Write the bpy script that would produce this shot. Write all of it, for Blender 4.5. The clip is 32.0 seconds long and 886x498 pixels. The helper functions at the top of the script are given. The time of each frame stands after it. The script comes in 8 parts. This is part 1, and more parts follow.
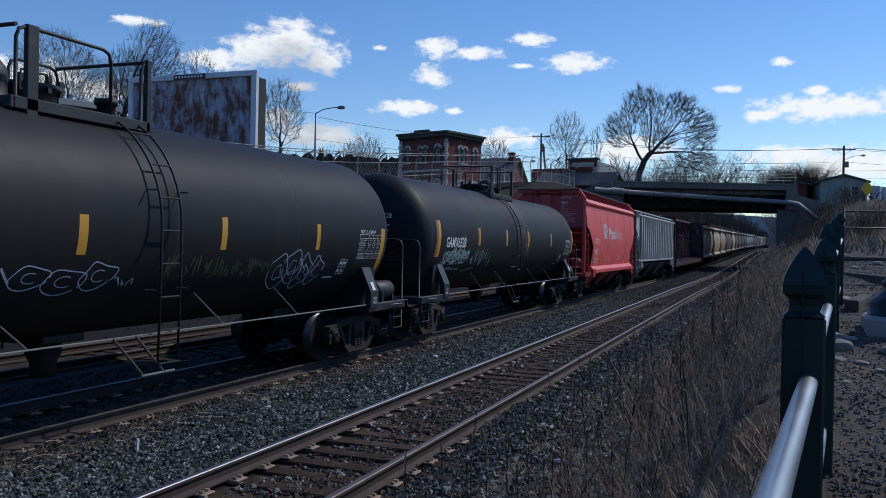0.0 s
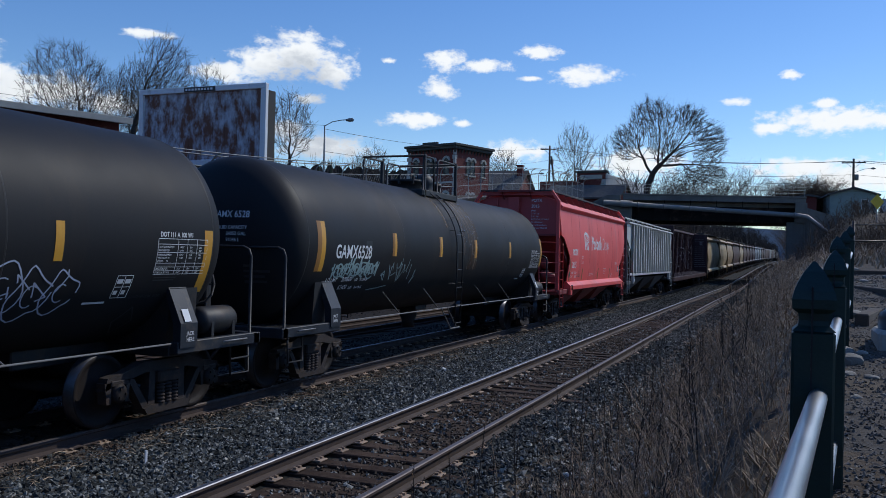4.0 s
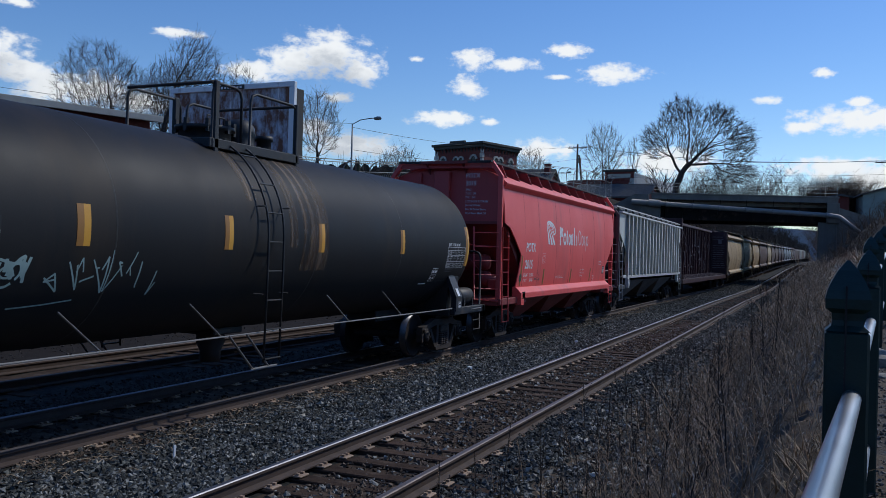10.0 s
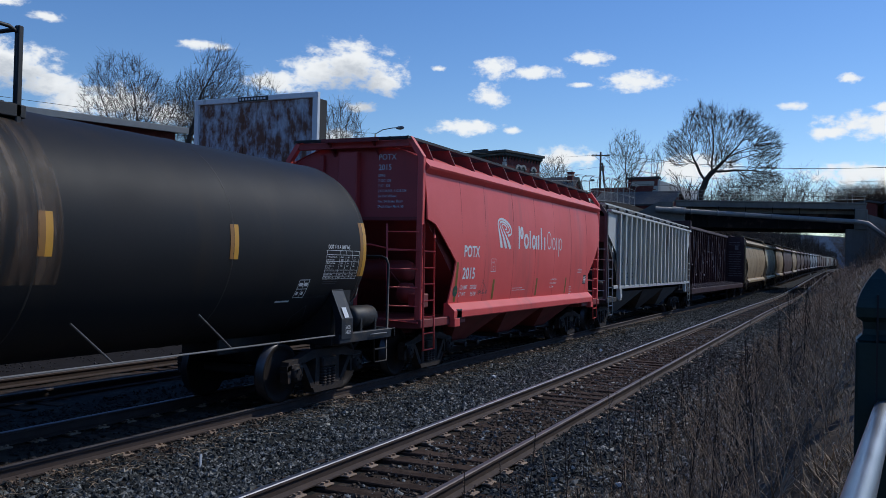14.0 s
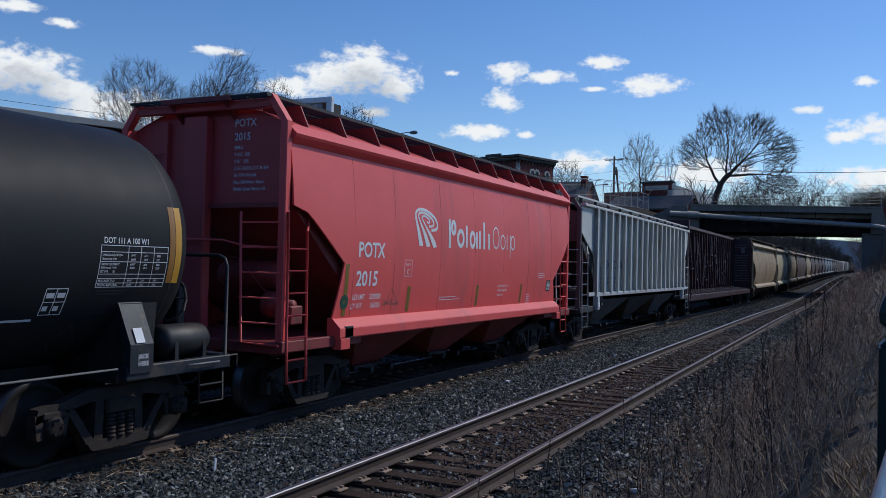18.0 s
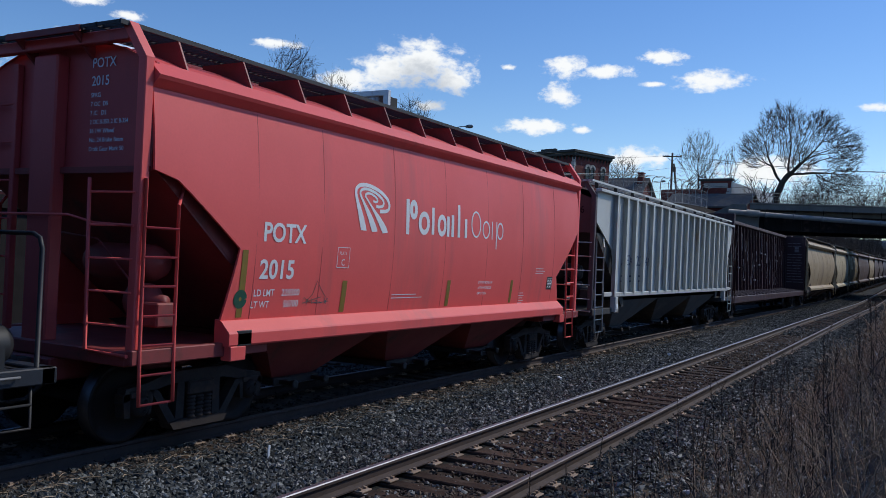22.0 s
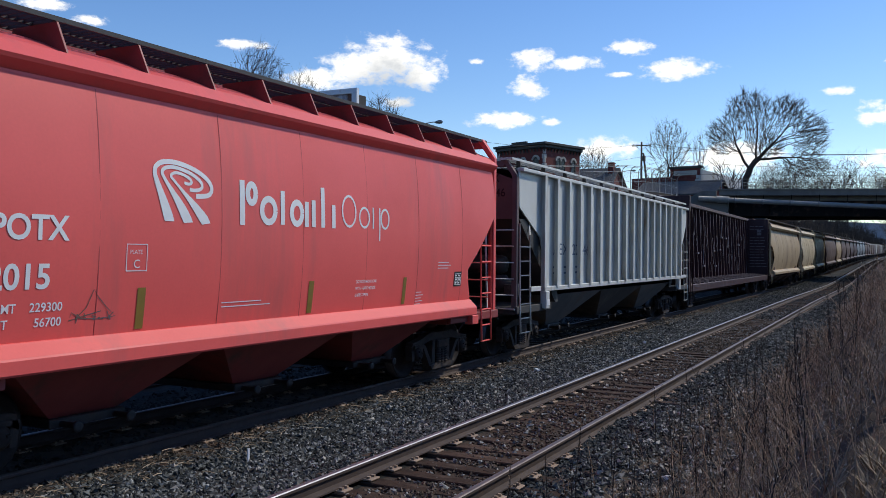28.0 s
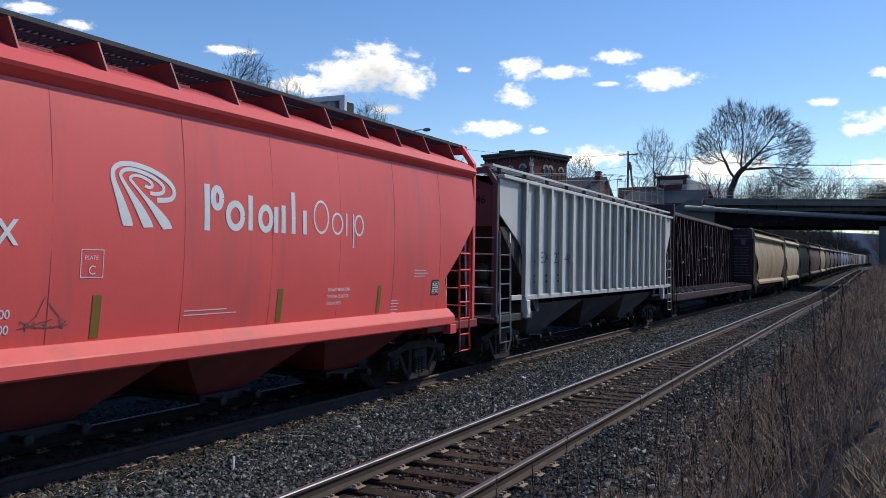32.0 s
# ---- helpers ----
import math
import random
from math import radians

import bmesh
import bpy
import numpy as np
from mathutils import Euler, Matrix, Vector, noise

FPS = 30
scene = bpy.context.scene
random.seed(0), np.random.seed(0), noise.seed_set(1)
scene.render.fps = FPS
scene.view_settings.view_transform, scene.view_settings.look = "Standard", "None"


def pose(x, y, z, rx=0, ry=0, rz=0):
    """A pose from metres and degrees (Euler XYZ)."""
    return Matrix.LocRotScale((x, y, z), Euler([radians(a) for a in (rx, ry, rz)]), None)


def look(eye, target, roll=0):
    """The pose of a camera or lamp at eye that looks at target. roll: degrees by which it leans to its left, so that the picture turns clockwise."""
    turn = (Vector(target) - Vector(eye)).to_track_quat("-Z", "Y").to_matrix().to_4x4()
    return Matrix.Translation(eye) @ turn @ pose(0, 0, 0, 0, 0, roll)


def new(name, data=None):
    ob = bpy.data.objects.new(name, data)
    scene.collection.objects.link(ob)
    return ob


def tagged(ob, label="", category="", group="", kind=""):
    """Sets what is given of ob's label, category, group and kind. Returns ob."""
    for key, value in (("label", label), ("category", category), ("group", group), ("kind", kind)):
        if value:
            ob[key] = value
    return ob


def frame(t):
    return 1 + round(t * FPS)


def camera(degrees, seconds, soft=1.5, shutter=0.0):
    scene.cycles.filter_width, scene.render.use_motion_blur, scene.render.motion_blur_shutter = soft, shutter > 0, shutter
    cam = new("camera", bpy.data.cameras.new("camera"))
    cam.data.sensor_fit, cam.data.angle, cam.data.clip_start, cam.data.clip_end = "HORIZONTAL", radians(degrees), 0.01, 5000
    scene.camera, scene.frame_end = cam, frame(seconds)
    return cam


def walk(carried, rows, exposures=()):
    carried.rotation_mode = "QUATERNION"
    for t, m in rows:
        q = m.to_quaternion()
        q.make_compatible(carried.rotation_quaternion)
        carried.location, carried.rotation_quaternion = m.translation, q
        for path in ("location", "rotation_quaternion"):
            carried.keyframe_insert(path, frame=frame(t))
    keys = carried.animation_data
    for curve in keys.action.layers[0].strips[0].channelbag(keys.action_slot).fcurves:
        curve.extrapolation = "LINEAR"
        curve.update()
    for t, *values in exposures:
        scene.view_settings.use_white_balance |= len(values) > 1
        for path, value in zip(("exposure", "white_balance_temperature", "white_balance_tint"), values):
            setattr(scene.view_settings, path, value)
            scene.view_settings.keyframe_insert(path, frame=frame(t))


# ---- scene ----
# ---------------------------------------------------------------- camera
# seconds, x, y, z, yaw, pitch, roll of the hand-held camera
PATH = (
    (0.0, 0.006, -0.009, 2.257, 21.17, -0.38, -1.19),
    (0.5, 0.007, -0.011, 2.255, 21.28, -0.61, -1.20),
    (1.0, 0.006, -0.009, 2.254, 21.47, -0.66, -1.42),
    (1.5, 0.005, -0.008, 2.254, 21.74, -0.57, -1.51),
    (2.0, 0.005, -0.012, 2.255, 21.71, -0.53, -1.44),
    (2.5, 0.007, -0.020, 2.257, 21.51, -0.21, -1.30),
    (4.5, 0.007, -0.017, 2.261, 21.97, 0.49, -1.18),
    (5.0, 0.003, -0.012, 2.257, 22.42, 0.13, -0.87),
    (5.5, 0.001, -0.013, 2.255, 22.78, 0.01, -0.89),
    (6.0, 0.003, -0.016, 2.254, 22.34, 0.07, -1.28),
    (6.5, 0.007, -0.016, 2.254, 20.89, 0.04, -1.95),
    (7.0, 0.007, -0.012, 2.254, 20.49, 0.11, -1.98),
    (7.5, 0.006, -0.007, 2.255, 21.18, 0.25, -2.12),
    (8.0, 0.003, -0.005, 2.255, 21.59, 0.22, -2.13),
    (8.5, 0.003, -0.007, 2.256, 21.77, 0.26, -1.96),
    (9.0, 0.004, -0.010, 2.256, 22.24, 0.46, -1.75),
    (9.5, 0.004, -0.011, 2.256, 22.92, 0.54, -1.67),
    (10.0, 0.003, -0.010, 2.256, 23.52, 0.28, -1.66),
    (10.5, 0.002, -0.011, 2.256, 23.76, 0.27, -1.70),
    (11.0, 0.001, -0.012, 2.257, 23.55, 0.28, -1.72),
    (11.5, 0.000, -0.012, 2.259, 23.70, 0.87, -1.53),
    (12.0, -0.002, -0.011, 2.260, 24.32, 1.29, -1.47),
    (12.5, -0.004, -0.010, 2.259, 24.80, 1.07, -1.50),
    (13.0, -0.005, -0.010, 2.258, 25.17, 0.68, -1.59),
    (13.5, -0.004, -0.012, 2.258, 25.22, 0.76, -1.30),
    (14.0, -0.002, -0.018, 2.259, 25.07, 0.83, -1.39),
    (14.5, 0.001, -0.027, 2.259, 24.80, 0.98, -1.48),
    (16.5, 0.009, -0.027, 2.262, 25.39, 1.13, -1.25),
    (17.0, -0.002, -0.021, 2.259, 25.53, 0.95, -1.35),
    (17.5, -0.011, -0.014, 2.258, 25.58, 1.02, -1.28),
    (18.0, -0.015, -0.012, 2.260, 25.96, 1.11, -1.40),
    (18.5, -0.016, -0.014, 2.264, 26.35, 1.14, -1.29),
    (19.0, -0.016, -0.019, 2.265, 26.88, 1.25, -1.67),
    (19.5, -0.019, -0.025, 2.263, 28.16, 0.92, -2.32),
    (20.0, -0.024, -0.028, 2.261, 29.51, 0.45, -2.40),
    (20.5, -0.029, -0.027, 2.262, 30.03, 0.26, -2.42),
    (21.0, -0.030, -0.023, 2.262, 29.70, 0.06, -2.45),
    (21.5, -0.028, -0.020, 2.261, 29.09, 0.14, -2.34),
    (22.0, -0.026, -0.023, 2.260, 29.52, 0.59, -2.55),
    (22.5, -0.026, -0.027, 2.263, 29.82, 0.70, -2.32),
    (23.0, -0.025, -0.030, 2.264, 29.53, 0.77, -1.37),
    (23.5, -0.024, -0.030, 2.264, 29.14, 1.10, -1.03),
    (24.0, -0.023, -0.028, 2.265, 29.15, 0.82, -1.06),
    (24.5, -0.022, -0.025, 2.265, 29.75, 0.62, -0.97),
    (26.5, -0.016, -0.027, 2.250, 29.82, 0.69, -0.92),
    (27.0, -0.014, -0.027, 2.257, 29.80, 0.63, -1.00),
    (27.5, -0.013, -0.026, 2.263, 28.70, 0.49, -0.90),
    (28.0, -0.013, -0.023, 2.264, 27.80, 0.36, -0.54),
    (28.5, -0.013, -0.021, 2.262, 27.64, 0.40, -0.28),
    (29.0, -0.014, -0.018, 2.261, 27.66, 0.41, -0.37),
    (29.5, -0.016, -0.017, 2.260, 27.55, 0.54, -0.48),
    (30.0, -0.016, -0.017, 2.258, 27.58, 0.63, -0.71),
    (30.5, -0.013, -0.020, 2.257, 27.73, 0.68, -0.76),
    (31.0, -0.011, -0.024, 2.258, 27.59, 0.83, -0.68),
    (31.5, -0.014, -0.027, 2.262, 27.28, 0.92, -0.77),
    (32.0, -0.022, -0.027, 2.269, 26.91, 0.88, -0.87),
)
TRAVEL = (
    (0.0, 31.87),
    (0.5, 31.09),
    (1.0, 30.30),
    (2.0, 28.81),
    (3.0, 27.49),
    (4.0, 26.06),
    (5.0, 24.61),
    (6.0, 23.17),
    (7.0, 21.74),
    (8.0, 20.35),
    (9.0, 18.91),
    (10.0, 17.41),
    (11.0, 15.87),
    (12.0, 14.41),
    (13.0, 13.04),
    (14.0, 11.70),
    (15.0, 10.44),
    (16.0, 9.19),
    (17.0, 7.92),
    (18.0, 7.04),
    (19.0, 6.16),
    (20.0, 5.23),
    (21.0, 4.34),
    (22.0, 3.56),
    (23.0, 2.83),
    (24.0, 2.18),
    (25.0, 1.63),
    (26.0, 1.14),
    (27.0, 0.74),
    (28.0, 0.39),
    (29.0, 0.17),
    (30.0, 0.04),
    (31.0, 0.00),
    (31.5, 0.00),
    (32.0, 0.00),
)

cam = camera(55.0, 32.0, soft=0.85)
# seconds, stops, kelvin
EXPOSURES = tuple((t, e + 0.20, k, 8) for t, e, k in ((0.0, -0.55, 6150), (2.5, -0.55, 6150), (6.0, -0.45, 6150), (9.0, -0.56, 6150), (13.0, -0.62, 6150), (17.0, -0.62, 6200), (19.0, -0.58, 6200),
                                                      (20.0, -0.55, 6250), (23.0, -0.48, 6300), (24.5, -0.48, 6350), (26.5, -0.3, 6500), (28.0, -0.2, 6700), (30.0, -0.17, 6800), (32.0, -0.2, 6800)))
walk(cam, [(t, pose(x, y, z, 90 + p, r, w)) for t, x, y, z, w, p, r in PATH], EXPOSURES)

# ---------------------------------------------------------------- sky and sun
SUN_AZ, SUN_EL = 36.0, 43.0      # degrees right of the track's direction (+y), degrees up
# azimuth, elevation, half width, half height of each cloud, in degrees
CLOUDS = ((-31.6, 12.8, 2.9, 1.5), (-33.6, 12.3, 2.2, 1.1), (-36.0, 11.5, 2.5, 0.75), (-29.3, 11.9, 1.5, 0.95), (-30.9, 10.1, 1.14, 0.34), (-21.9, 12.9, 1.5, 0.65),
          (-19.2, 12.6, 1.7, 0.45), (-15.5, 13.5, 1.3, 0.5), (-22.2, 11.1, 1.15, 0.68), (-12.6, 12.0, 2.2, 0.66), (-23.7, 9.0, 2.4, 0.55), (-20.7, 8.8, 0.7, 0.25),
          (-25.7, 12.8, 0.6, 0.2), (-2.8, 10.1, 1.0, 0.28), (0.2, 11.6, 0.7, 0.3), (-0.8, 8.4, 1.1, 0.5), (3.1, 8.8, 4.4, 0.85), (1.0, 5.9, 3.2, 0.66), (4.1, 5.3, 4.2, 1.1),
          (2.2, 9.8, 0.9, 0.3), (-17.2, 7.0, 2.1, 0.75), (-9.0, 6.3, 2.9, 1.0), (-32.4, 8.0, 1.9, 0.65), (-52.7, 11.1, 3.2, 1.4), (-50.1, 10.1, 2.1, 0.9),
          (-53.3, 14.7, 1.4, 0.4), (-50.5, 14.1, 1.2, 0.3), (-48.8, 9.2, 2.2, 1.2), (-46.2, 9.5, 2.3, 1.0), (-43.3, 9.0, 1.9, 0.75), (-29.8, 7.0, 3.4, 0.85),
          (-41.0, 13.4, 2.0, 0.3), (-16.2, 11.8, 0.7, 0.2), (-60.0, 9.0, 5.0, 1.8), (14.0, 7.0, 5.0, 1.5), (9.5, 9.3, 3.0, 0.9))


def make_world():
    w = bpy.data.worlds.new("world")
    scene.world = w
    w.use_nodes = True
    nt = w.node_tree
    nt.nodes.clear()
    N, L = nt.nodes.new, nt.links.new

    def math_(op, a, b=None):
        n = N("ShaderNodeMath")
        n.operation = op
        for i, v in enumerate((a, b)):
            if v is None:
                continue
            if isinstance(v, (int, float)):
                n.inputs[i].default_value = v
            else:
                L(v, n.inputs[i])
        return n.outputs[0]

    sky = N("ShaderNodeTexSky")
    sky.sky_type = "NISHITA"
    sky.sun_disc = False
    sky.sun_elevation, sky.sun_rotation = radians(SUN_EL), radians(SUN_AZ)
    sky.air_density, sky.dust_density, sky.ozone_density = 1.0, 0.1, 3.0
    deep = N("ShaderNodeHueSaturation")
    deep.inputs["Hue"].default_value, deep.inputs["Saturation"].default_value, deep.inputs["Value"].default_value = 0.511, 1.23, 1.78
    L(sky.outputs[0], deep.inputs["Color"])
    co = N("ShaderNodeTexCoord")
    sep = N("ShaderNodeSeparateXYZ")
    L(co.outputs["Generated"], sep.inputs[0])
    az = math_("MULTIPLY", math_("ARCTAN2", sep.outputs[0], sep.outputs[1]), 57.29578)
    el = math_("MULTIPLY", math_("ARCSINE", sep.outputs[2]), 57.29578)
    ang = N("ShaderNodeCombineXYZ")
    L(az, ang.inputs[0])
    L(el, ang.inputs[1])
    # broken edges: noise in the angle plane, stretched along the horizon
    sc = N("ShaderNodeVectorMath")
    sc.operation = "MULTIPLY"
    sc.inputs[1].default_value = (0.95, 1.45, 1)
    L(ang.outputs[0], sc.inputs[0])
    nz = N("ShaderNodeTexNoise")
    nz.inputs["Scale"].default_value, nz.inputs["Detail"].default_value, nz.inputs["Roughness"].default_value = 1.0, 7.0, 0.60
    L(sc.outputs[0], nz.inputs["Vector"])
    dens, base = None, None
    for a, e, hw, hh in CLOUDS:
        d = N("ShaderNodeVectorMath")
        d.operation = "SUBTRACT"
        L(ang.outputs[0], d.inputs[0])
        d.inputs[1].default_value = (a, e, 0)
        m = N("ShaderNodeVectorMath")
        m.operation = "MULTIPLY"
        L(d.outputs[0], m.inputs[0])
        m.inputs[1].default_value = (0.8 / hw, 0.8 / hh, 0)
        ln = N("ShaderNodeVectorMath")
        ln.operation = "LENGTH"
        L(m.outputs[0], ln.inputs[0])
        v = math_("SUBTRACT", 1.0, ln.outputs["Value"])
        dens = v if dens is None else math_("MAXIMUM", dens, v)
        if hh > 1.25:
            s2 = N("ShaderNodeSeparateXYZ")
            L(m.outputs[0], s2.inputs[0])
            low = math_("SUBTRACT", v, math_("ADD", s2.outputs[1], 0.25))
            base = low if base is None else math_("MAXIMUM", base, low)
    dd = math_("ADD", dens, math_("MULTIPLY", math_("SUBTRACT", nz.outputs["Fac"], 0.5), 1.9))
    ramp = N("ShaderNodeMapRange")
    ramp.interpolation_type = "SMOOTHSTEP"
    ramp.inputs["From Min"].default_value, ramp.inputs["From Max"].default_value = 0.04, 0.70
    L(dd, ramp.inputs["Value"])
    shade = N("ShaderNodeMapRange")
    shade.interpolation_type = "SMOOTHSTEP"
    shade.inputs["From Min"].default_value, shade.inputs["From Max"].default_value = 0.15, 0.95
    L(math_("ADD", base, math_("MULTIPLY", math_("SUBTRACT", nz.outputs["Fac"], 0.5), 1.2)), shade.inputs["Value"])
    cc = N("ShaderNodeMix")
    cc.data_type = "RGBA"
    cc.inputs["A"].default_value, cc.inputs["B"].default_value = (14.0, 13.9, 13.8, 1), (8.3, 8.7, 9.4, 1)
    L(shade.outputs[0], cc.inputs["Factor"])
    mix = N("ShaderNodeMix")
    mix.data_type = "RGBA"
    L(ramp.outputs[0], mix.inputs["Factor"])
    L(deep.outputs[0], mix.inputs["A"])
    L(cc.outputs["Result"], mix.inputs["B"])
    bg = N("ShaderNodeBackground")
    bg.inputs["Strength"].default_value = 0.085
    L(mix.outputs["Result"], bg.inputs["Color"])
    out = N("ShaderNodeOutputWorld")
    L(bg.outputs[0], out.inputs[0])


make_world()
sun = new("sun", bpy.data.lights.new("sun", "SUN"))
sun.data.energy, sun.data.angle, sun.data.color = 2.6, radians(0.55), (1.0, 0.95, 0.87)
_d = Vector((math.sin(radians(SUN_AZ)) * math.cos(radians(SUN_EL)), math.cos(radians(SUN_AZ)) * math.cos(radians(SUN_EL)), math.sin(radians(SUN_EL))))
sun.matrix_world = look(_d * 200, (0, 0, 0))


# ---------------------------------------------------------------- materials
def mat(name, a, b=None, rough=0.7, metal=0.0, scale=6.0, fine=60.0, bump=0.15, stain=None, stain_amt=0.0, stain_scale=1.2,
        spread=0.0, streak=False, coat=0.0, spec=0.5):
    """Two-scale noise material. a, b: colours mixed by noise; stain: a third colour in larger patches (streak: drawn out downwards);
    spread: random lightness from object to object."""
    m = bpy.data.materials.new(name)
    m.use_nodes = True
    nt = m.node_tree
    N, L = nt.nodes.new, nt.links.new
    p = nt.nodes["Principled BSDF"]
    p.inputs["Roughness"].default_value, p.inputs["Metallic"].default_value = rough, metal
    p.inputs["Specular IOR Level"].default_value = spec
    p.inputs["Coat Weight"].default_value = coat
    co = N("ShaderNodeTexCoord")
    b = b or tuple(c * 0.72 for c in a)
    n1 = N("ShaderNodeTexNoise")
    n1.inputs["Scale"].default_value, n1.inputs["Detail"].default_value = scale, 5.0
    n2 = N("ShaderNodeTexNoise")
    n2.inputs["Scale"].default_value, n2.inputs["Detail"].default_value = fine, 3.0
    L(co.outputs["Object"], n1.inputs["Vector"])
    L(co.outputs["Object"], n2.inputs["Vector"])
    add = N("ShaderNodeMath")
    add.operation = "MULTIPLY_ADD"
    L(n1.outputs["Fac"], add.inputs[0])
    add.inputs[1].default_value = 1.6
    sub = N("ShaderNodeMath")
    sub.operation = "MULTIPLY_ADD"
    L(n2.outputs["Fac"], sub.inputs[0])
    sub.inputs[1].default_value, sub.inputs[2].default_value = 0.7, -0.65
    L(sub.outputs[0], add.inputs[2])
    mx = N("ShaderNodeMix")
    mx.data_type = "RGBA"
    mx.inputs["A"].default_value, mx.inputs["B"].default_value = (*a, 1), (*b, 1)
    L(add.outputs[0], mx.inputs["Factor"])
    col = mx.outputs["Result"]
    if stain:
        mp = N("ShaderNodeMapping")
        mp.inputs["Scale"].default_value = (stain_scale, stain_scale, stain_scale * (1 if not streak else 0.16 if streak is True else streak))
        L(co.outputs["Object"], mp.inputs["Vector"])
        n3 = N("ShaderNodeTexNoise")
        n3.inputs["Scale"].default_value, n3.inputs["Detail"].default_value, n3.inputs["Roughness"].default_value = 1.0, 6.0, 0.65
        L(mp.outputs[0], n3.inputs["Vector"])
        rg = N("ShaderNodeMapRange")
        rg.inputs["From Min"].default_value, rg.inputs["From Max"].default_value = 0.62 - 0.3 * stain_amt, 0.75 - 0.22 * stain_amt
        L(n3.outputs["Fac"], rg.inputs["Value"])
        m3 = N("ShaderNodeMix")
        m3.data_type = "RGBA"
        m3.inputs["B"].default_value = (*stain, 1)
        L(rg.outputs[0], m3.inputs["Factor"])
        L(col, m3.inputs["A"])
        col = m3.outputs["Result"]
    if spread:
        oi = N("ShaderNodeObjectInfo")
        geo = N("ShaderNodeNewGeometry")
        sm = N("ShaderNodeMath")
        sm.operation = "ADD"
        L(oi.outputs["Random"], sm.inputs[0])
        L(geo.outputs["Random Per Island"], sm.inputs[1])
        fr = N("ShaderNodeMath")
        fr.operation = "FRACT"
        L(sm.outputs[0], fr.inputs[0])
        mr = N("ShaderNodeMapRange")
        mr.inputs["To Min"].default_value, mr.inputs["To Max"].default_value = 1 - spread, 1 + spread
        L(fr.outputs[0], mr.inputs["Value"])
        hs = N("ShaderNodeHueSaturation")
        L(mr.outputs[0], hs.inputs["Value"])
        L(col, hs.inputs["Color"])
        col = hs.outputs["Color"]
    L(col, p.inputs["Base Color"])
    rr = N("ShaderNodeMapRange")
    rr.inputs["To Min"].default_value, rr.inputs["To Max"].default_value = max(0.05, rough - 0.1), min(1, rough + 0.12)
    L(n1.outputs["Fac"], rr.inputs["Value"])
    L(rr.outputs[0], p.inputs["Roughness"])
    if bump:
        bp = N("ShaderNodeBump")
        bp.inputs["Strength"].default_value, bp.inputs["Distance"].default_value = bump, 0.02
        L(add.outputs[0], bp.inputs["Height"])
        L(bp.outputs[0], p.inputs["Normal"])
    return m


M_TANK = mat("tank_black", (0.0185, 0.0185, 0.020), (0.025, 0.024, 0.0245), 0.55, 0, 1.2, 40, 0.03, (0.036, 0.029, 0.024), 0.3, 0.7, streak=True, spec=0.18)
M_WELD = mat("weld_seam", (0.030, 0.029, 0.030), (0.022, 0.021, 0.021), 0.5, 0, 5, 60, 0.05, spec=0.3)
M_RUSTBAND = mat("tank_spill", (0.13, 0.078, 0.045), (0.07, 0.048, 0.034), 0.6, 0, 5, 50, 0.05)


def ragged(m, sy, sz, lo, hi):
    """Lets a thin coat break up: opaque where stretched noise is high."""
    nt = m.node_tree
    N, L = nt.nodes.new, nt.links.new
    co, mp, nz, rg = N("ShaderNodeTexCoord"), N("ShaderNodeMapping"), N("ShaderNodeTexNoise"), N("ShaderNodeMapRange")
    mp.inputs["Scale"].default_value = (sz, sy, sz)
    nz.inputs["Scale"].default_value, nz.inputs["Detail"].default_value = 1.0, 5.0
    rg.inputs["From Min"].default_value, rg.inputs["From Max"].default_value = lo, hi
    L(co.outputs["Object"], mp.inputs["Vector"])
    L(mp.outputs[0], nz.inputs["Vector"])
    L(nz.outputs["Fac"], rg.inputs["Value"])
    L(rg.outputs[0], nt.nodes["Principled BSDF"].inputs["Alpha"])


ragged(M_RUSTBAND, 9.0, 0.7, 0.38, 0.66)
M_STEEL = mat("car_steel_dark", (0.016, 0.016, 0.018), (0.026, 0.024, 0.023), 0.55, 0, 4, 60, 0.1, (0.05, 0.033, 0.023), 0.3, 2.5)
M_FRAME = mat("frame_blue_grey", (0.026, 0.030, 0.038), (0.018, 0.020, 0.026), 0.5, 0, 4, 60, 0.08, (0.09, 0.07, 0.05), 0.2, 3)
M_TRUCK = mat("truck_rust", (0.050, 0.034, 0.027), (0.022, 0.017, 0.015), 0.8, 0, 6, 70, 0.25, (0.075, 0.042, 0.026), 0.35, 4)
M_WHEEL = mat("wheel_steel", (0.034, 0.026, 0.022), (0.020, 0.016, 0.015), 0.65, 0.0, 6, 60, 0.15, spec=0.2)
M_TREAD = mat("wheel_tread", (0.10, 0.10, 0.11), (0.06, 0.06, 0.065), 0.38, 0.9, 8, 90, 0.02)
M_YELLOW = mat("stripe_yellow", (0.74, 0.375, 0.04), (0.64, 0.31, 0.035), 0.45, 0, 6, 80, 0.02)
M_BROWN = mat("stripe_faded", (0.38, 0.17, 0.035), (0.30, 0.14, 0.03), 0.5, 0, 6, 80, 0.02)
M_OLIVE = mat("stripe_olive", (0.26, 0.17, 0.02), (0.20, 0.13, 0.02), 0.6, 0, 6, 80, 0.02)
M_WHITE = mat("white_lettering", (0.86, 0.86, 0.85), (0.76, 0.76, 0.75), 0.6, 0, 8, 90, 0.02)
M_SPRAY = mat("spray_pale", (0.40, 0.53, 0.51), (0.26, 0.37, 0.36), 0.6, 0, 9, 90, 0.02)
